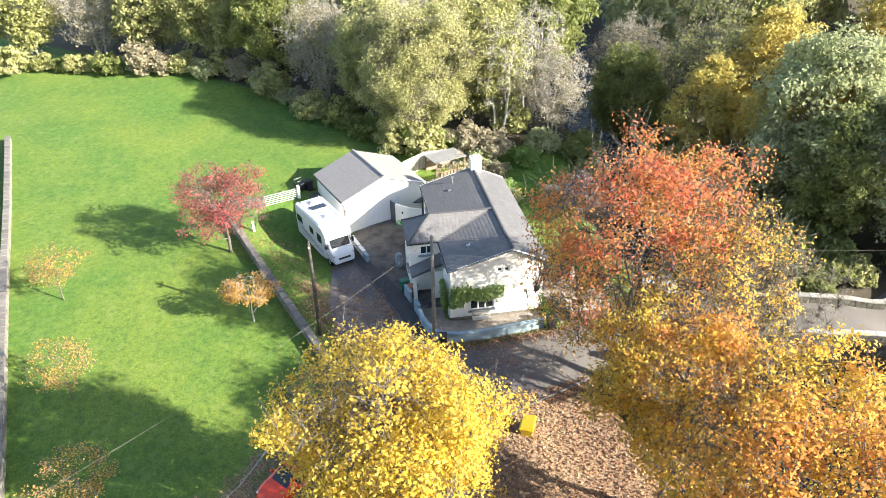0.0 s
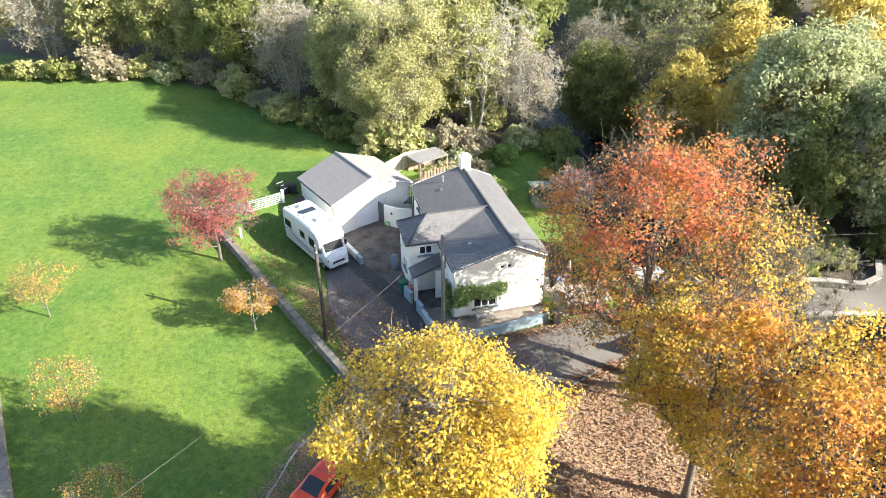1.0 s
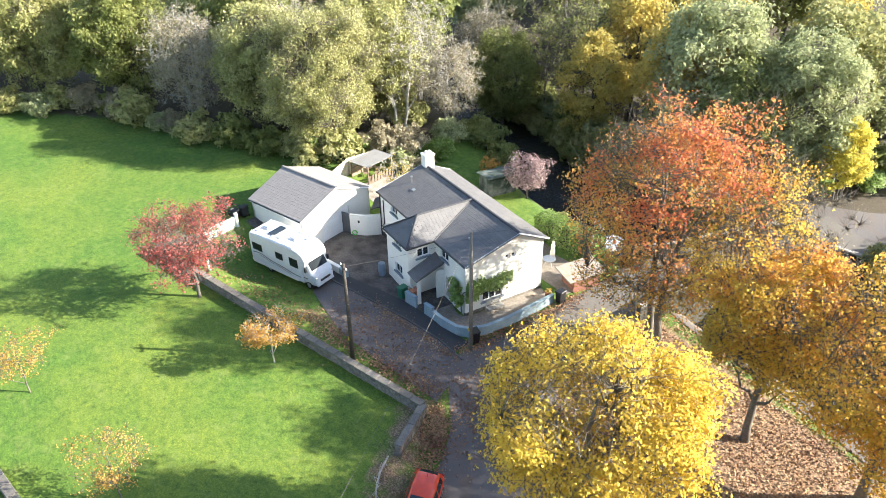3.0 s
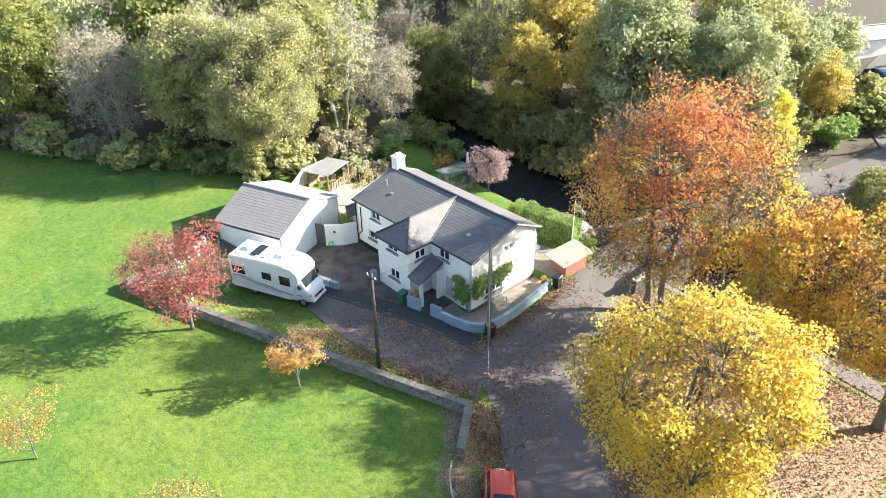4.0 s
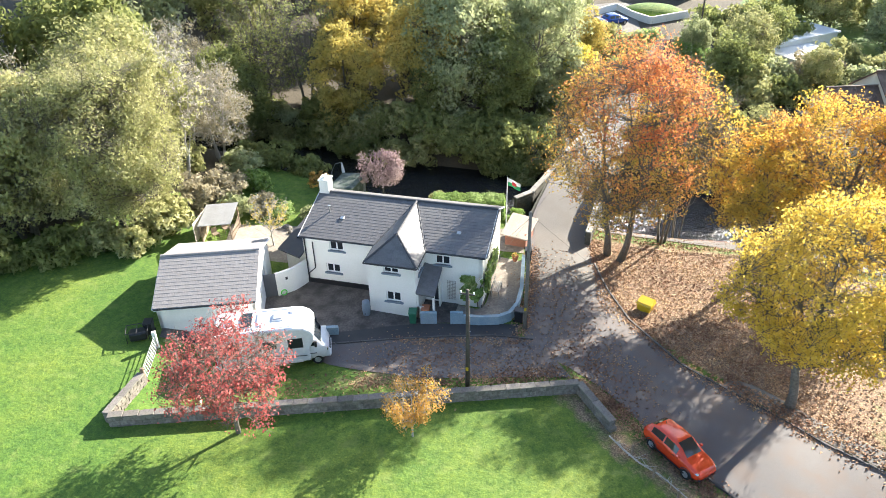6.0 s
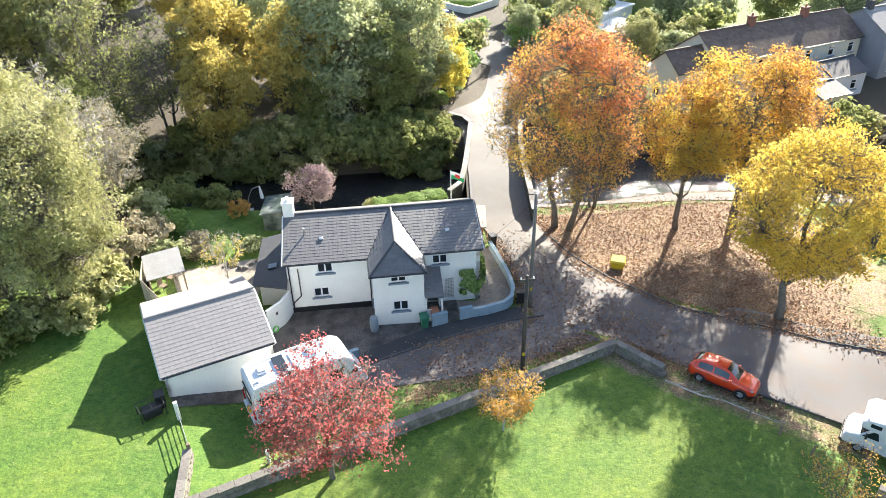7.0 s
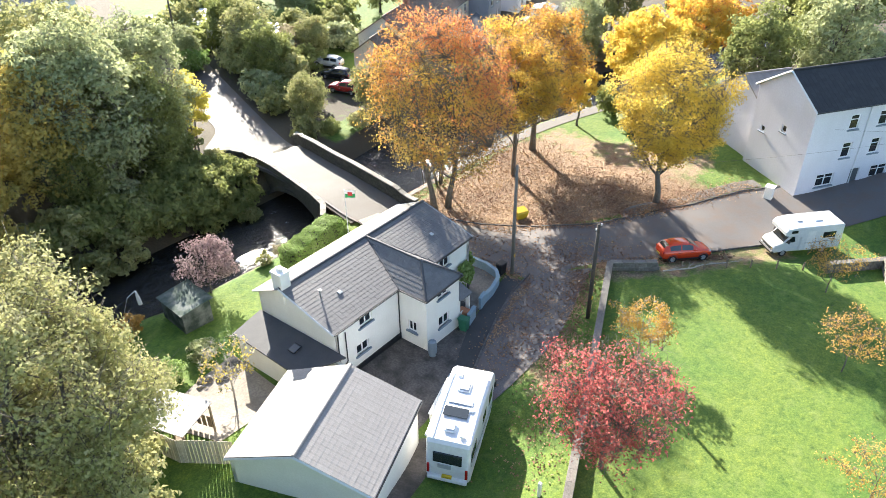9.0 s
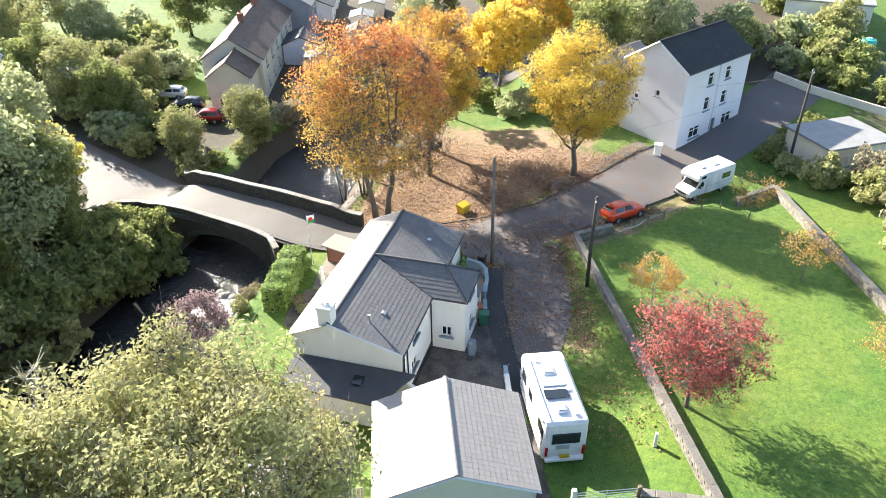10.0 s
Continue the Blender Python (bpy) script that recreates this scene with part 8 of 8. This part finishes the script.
    (52.0, 27.5, 1.3, S_OLIVE, "grey-green bush behind the terrace"), (60.0, 25.0, 1.3, S_DARK, "dark bush behind the terrace"), (70.0, 20.5, 1.2, S_OLIVE, "olive bush behind the terrace"), (46.0, 28.0, 1.0, S_PALE, "pale bush by the river"), (54.5, 8.0, 1.2, S_DARK, "dark bush by the path"), (50.0, 2.5, 1.2, S_GREY, "grey-green bush on the green"), (54.0, -1.0, 1.3, S_DARK, "dark bush behind the green"), (52.0, -7.0, 1.0, S_GREY, "grey-green bush beside the tall house"),
):
    shrub(k, x, y, s, (x * 37 + y * 11) % 360, label)
tree(tree_meshes(111, 4.9, 2.7, 0.9, M_BARK_DARK, L_PINK, 90, 40, 0.15, 0.09, twigs=10, spread=0.6, scatter=1.2, gap=0.1, uneven=0.8), ground_pose(1.4, 15.2), "small tree with dusky pink leaves in the back garden", group="garden trees")
tree(tree_meshes(112, 1.9, 1.2, 0.0, M_BARK, L_RUST, 30, 60, 0.13, 0.05, stems=3), ground_pose(-5.4, 15.4), "round russet bush on the lawn", "shrub", "shrub", "shrubs")
tree(tree_meshes(113, 5.2, 2.0, 1.4, M_BARK_PALE, L_WOODY, 40, 6, 0.15, 0.08, twigs=16, thin=-1.5), ground_pose(-4.9, 4.4), "thin young tree with a few yellow leaves on the terrace", group="garden trees")
single("pot_plant", tree_meshes(114, 0.9, 0.35, 0.4, M_BARK, L_WOODY, 14, 40, 0.1, 0.02)[1], None, "yellow-green plant in a terracotta pot", "plant", pose(15.4, 6.9, land1(15.4, 6.9)))


def leaf_blanket(name, points, normals, size, material, label, category, seed=1, kind=""):
    rng = np.random.default_rng(seed)
    pos = np.array(points, float)
    nor = np.array(normals, float) + rng.normal(size=pos.shape) * 0.6
    nor /= np.linalg.norm(nor, axis=1)[:, None]
    me = leaf_mesh(name, pos, nor, size * rng.uniform(0.6, 1.3, len(pos)), rng, material)
    return tagged(new(name, me), label, category, kind=kind)


def hedge(a, b, width, height):
    """A clipped hedge: a dark body within a coat of single leaves."""
    h = thing("hedge", "clipped bright green hedge at the end of the garden", "hedge")
    rng = np.random.default_rng(4)
    a, b = np.array(a, float), np.array(b, float)
    d = (b - a) / np.linalg.norm(b - a)
    s = np.array([-d[1], d[0]])
    L = np.linalg.norm(b - a)
    body = Shape()
    ang = math.degrees(math.atan2(d[1], d[0]))
    mid = (a + b) / 2
    z = land1(*mid)
    body.box(-L / 2 + 0.1, -width / 2 + 0.12, -0.3, L / 2 - 0.1, width / 2 - 0.12, height - 0.12, pose(mid[0], mid[1], z, 0, 0, ang), 0.15)
    part("hedge_body", body, M_BARK_DARK, h)
    n = 9000
    t, u, k = rng.random(n), rng.random(n), rng.random(n)
    pos, nor = np.zeros((n, 3)), np.zeros((n, 3))
    top = k < 0.4
    sd_ = np.where(k < 0.7, 1, -1)
    off = np.where(top, (u - 0.5) * width, sd_ * width / 2)
    base = a + np.outer(t * L, d)
    wob = 0.08 * np.sin(t * 25) + rng.normal(size=n) * 0.06
    pos[:, :2] = base + np.outer(off + np.where(top, 0, wob), s)
    pos[:, 2] = z + np.where(top, height + wob, u * height)
    nor[:, 2] = np.where(top, 1, 0.4)
    nor[:, :2] = np.outer(np.where(top, 0, sd_), s)
    ends = rng.random(n) < 0.14
    which = np.where(rng.random(n) < 0.5, 0.0, L)
    pos[ends, :2] = (a + np.outer(which, d) + np.outer((u - 0.5) * width, s) + np.outer(rng.normal(size=n) * 0.06, d))[ends]
    pos[ends, 2] = z + rng.random(n)[ends] * height
    nor[ends] = np.column_stack([np.outer(np.where(which > 0, 1, -1), d), np.full(n, 0.4)])[ends]
    me = leaf_mesh("foliage", pos, nor + rng.normal(size=(n, 3)) * 0.4, 0.14 * rng.uniform(0.6, 1.3, n), rng, L_HEDGE)
    part("foliage", me, None, h)


hedge((7.0, 12.6), (13.2, 13.8), 1.7, 2.0)

tree(tree_meshes(115, 16.5, 4.2, 5.5, M_BARK_TWIG, L_BROWN, 120, 4, 0.14, 0.1, stems=3, twigs=30, twig=0.014, spread=0.8, shell=0.3), ground_pose(28.3, 16.0), "leafless grey twiggy tree on the river bank", group="garden trees")

rng_ = np.random.default_rng(6)


def climber():
    c = thing("climbing_plant", "green climbing plant trained round the cottage corner", "climber", pose(14.1, 0.1, 0.0))
    pos, nor = [], []
    for _ in range(2600):
        x = 12.5 + 1.6 * rng_.random() ** 0.8
        z = 0.2 + 2.5 * rng_.random()
        if noise.noise(Vector((x * 1.4, 0, z * 1.4))) + 0.35 - abs(z - 1.6) * 0.25 < 0.12:
            continue
        pos.append((x - 14.1, -0.12 - 0.35 * rng_.random(), z))
        nor.append((0, -1, 0.4))
    for _ in range(2600):
        y = 4.0 * rng_.random()
        z = 2.25 + 0.1 * math.sin(y * 2) + rng_.normal() * (0.22 + 0.05 * (y < 1.5))
        if y < 1.0 and rng_.random() < 0.4:
            z = rng_.uniform(1.2, 2.5)
        pos.append((0.1 + 0.3 * rng_.random(), y, z))
        nor.append((1, 0, 0.4))
    pos, nor = np.array(pos), np.array(nor)
    me = leaf_mesh("foliage", pos, nor + rng_.normal(size=pos.shape) * 0.5, 0.17 * rng_.uniform(0.6, 1.4, len(pos)), rng_, L_HEDGE)
    part("foliage", me, None, c)
    part("stem", Shape().tube([(-0.35, -0.1, 0), (-0.4, -0.12, 1.2), (-0.1, -0.1, 2.0), (0.1, 0.6, 2.2), (0.1, 3.4, 2.25)], [0.05, 0.045, 0.04, 0.03, 0.015], 6), M_BARK, c)
    return c


climber()


# fallen leaves on the verge, the road's edges and the yard
FOOTWAY = [(31.0, -4.9), (36.0, -8.0), (42.0, -12.0)]


def fallen():
    pts = []
    rng = np.random.default_rng(9)
    n = 42000
    x, y = rng.uniform(19, 46, n), rng.uniform(-14, 15, n)
    keep = (-side(x, y, (24.7, 1.2), (40.7, -11.9)) > -0.4 - 1.0 * rng.random(n) ** 3) & (x - 0.15 * y < 36 + 6 * rng.random(n)) & (x > 21.0 + 0.15 * (12 - y))
    pts.append(np.stack([x[keep], y[keep]], 1))
    for line, w, k in ((ROAD_R[9:17], 0.6, 2200), ([(17.3, -2.4), (17.2, 3), (16.6, 9)], 0.7, 1500), ([(21.8, -6.8), (24.5, -8.6), (30.0, -14.0)], 0.9, 2600), ([(20.5, -6.3), (16, -8.2), (8, -10.5)], 1.2, 1800), ([(18, -3.0), (9, -5.0)], 0.4, 500), ([(20, -4), (26, -6)], 2.5, 700), ([(18.5, 8), (20, 0), (23, -4)], 3.0, 1100), ([(18, -5), (8, -7)], 2.4, 1300), (FOOTWAY, 1.3, 1300), ([(14, -9.4), (6, -11.5), (0, -14)], 2.0, 600)):
        for i in range(k):
            j = rng.integers(len(line) - 1)
            t = rng.random()
            p = np.array(line[j]) * (1 - t) + np.array(line[j + 1]) * t + rng.normal(size=2) * w * 0.5
            pts.append(p[None])
    p = np.concatenate(pts)
    z = np.maximum(land(p[:, 0], p[:, 1]), np.where(seg_dist(p[:, 0], p[:, 1], RIVER) > 9, deck(p[:, 0], p[:, 1]), -9)) + 0.03
    z += np.where(seg_dist(p[:, 0], p[:, 1], FOOTWAY) < 0.65, 0.08, 0.0)
    pos = np.column_stack([p, z])
    nor = np.tile((0, 0, 1.0), (len(pos), 1))
    ob = leaf_blanket("fallen_leaves", pos, nor * 1.2, 0.145, L_FALLEN, "brown and copper fallen leaves on the verge and road edges", "leaves", 9, "stuff")


fallen()
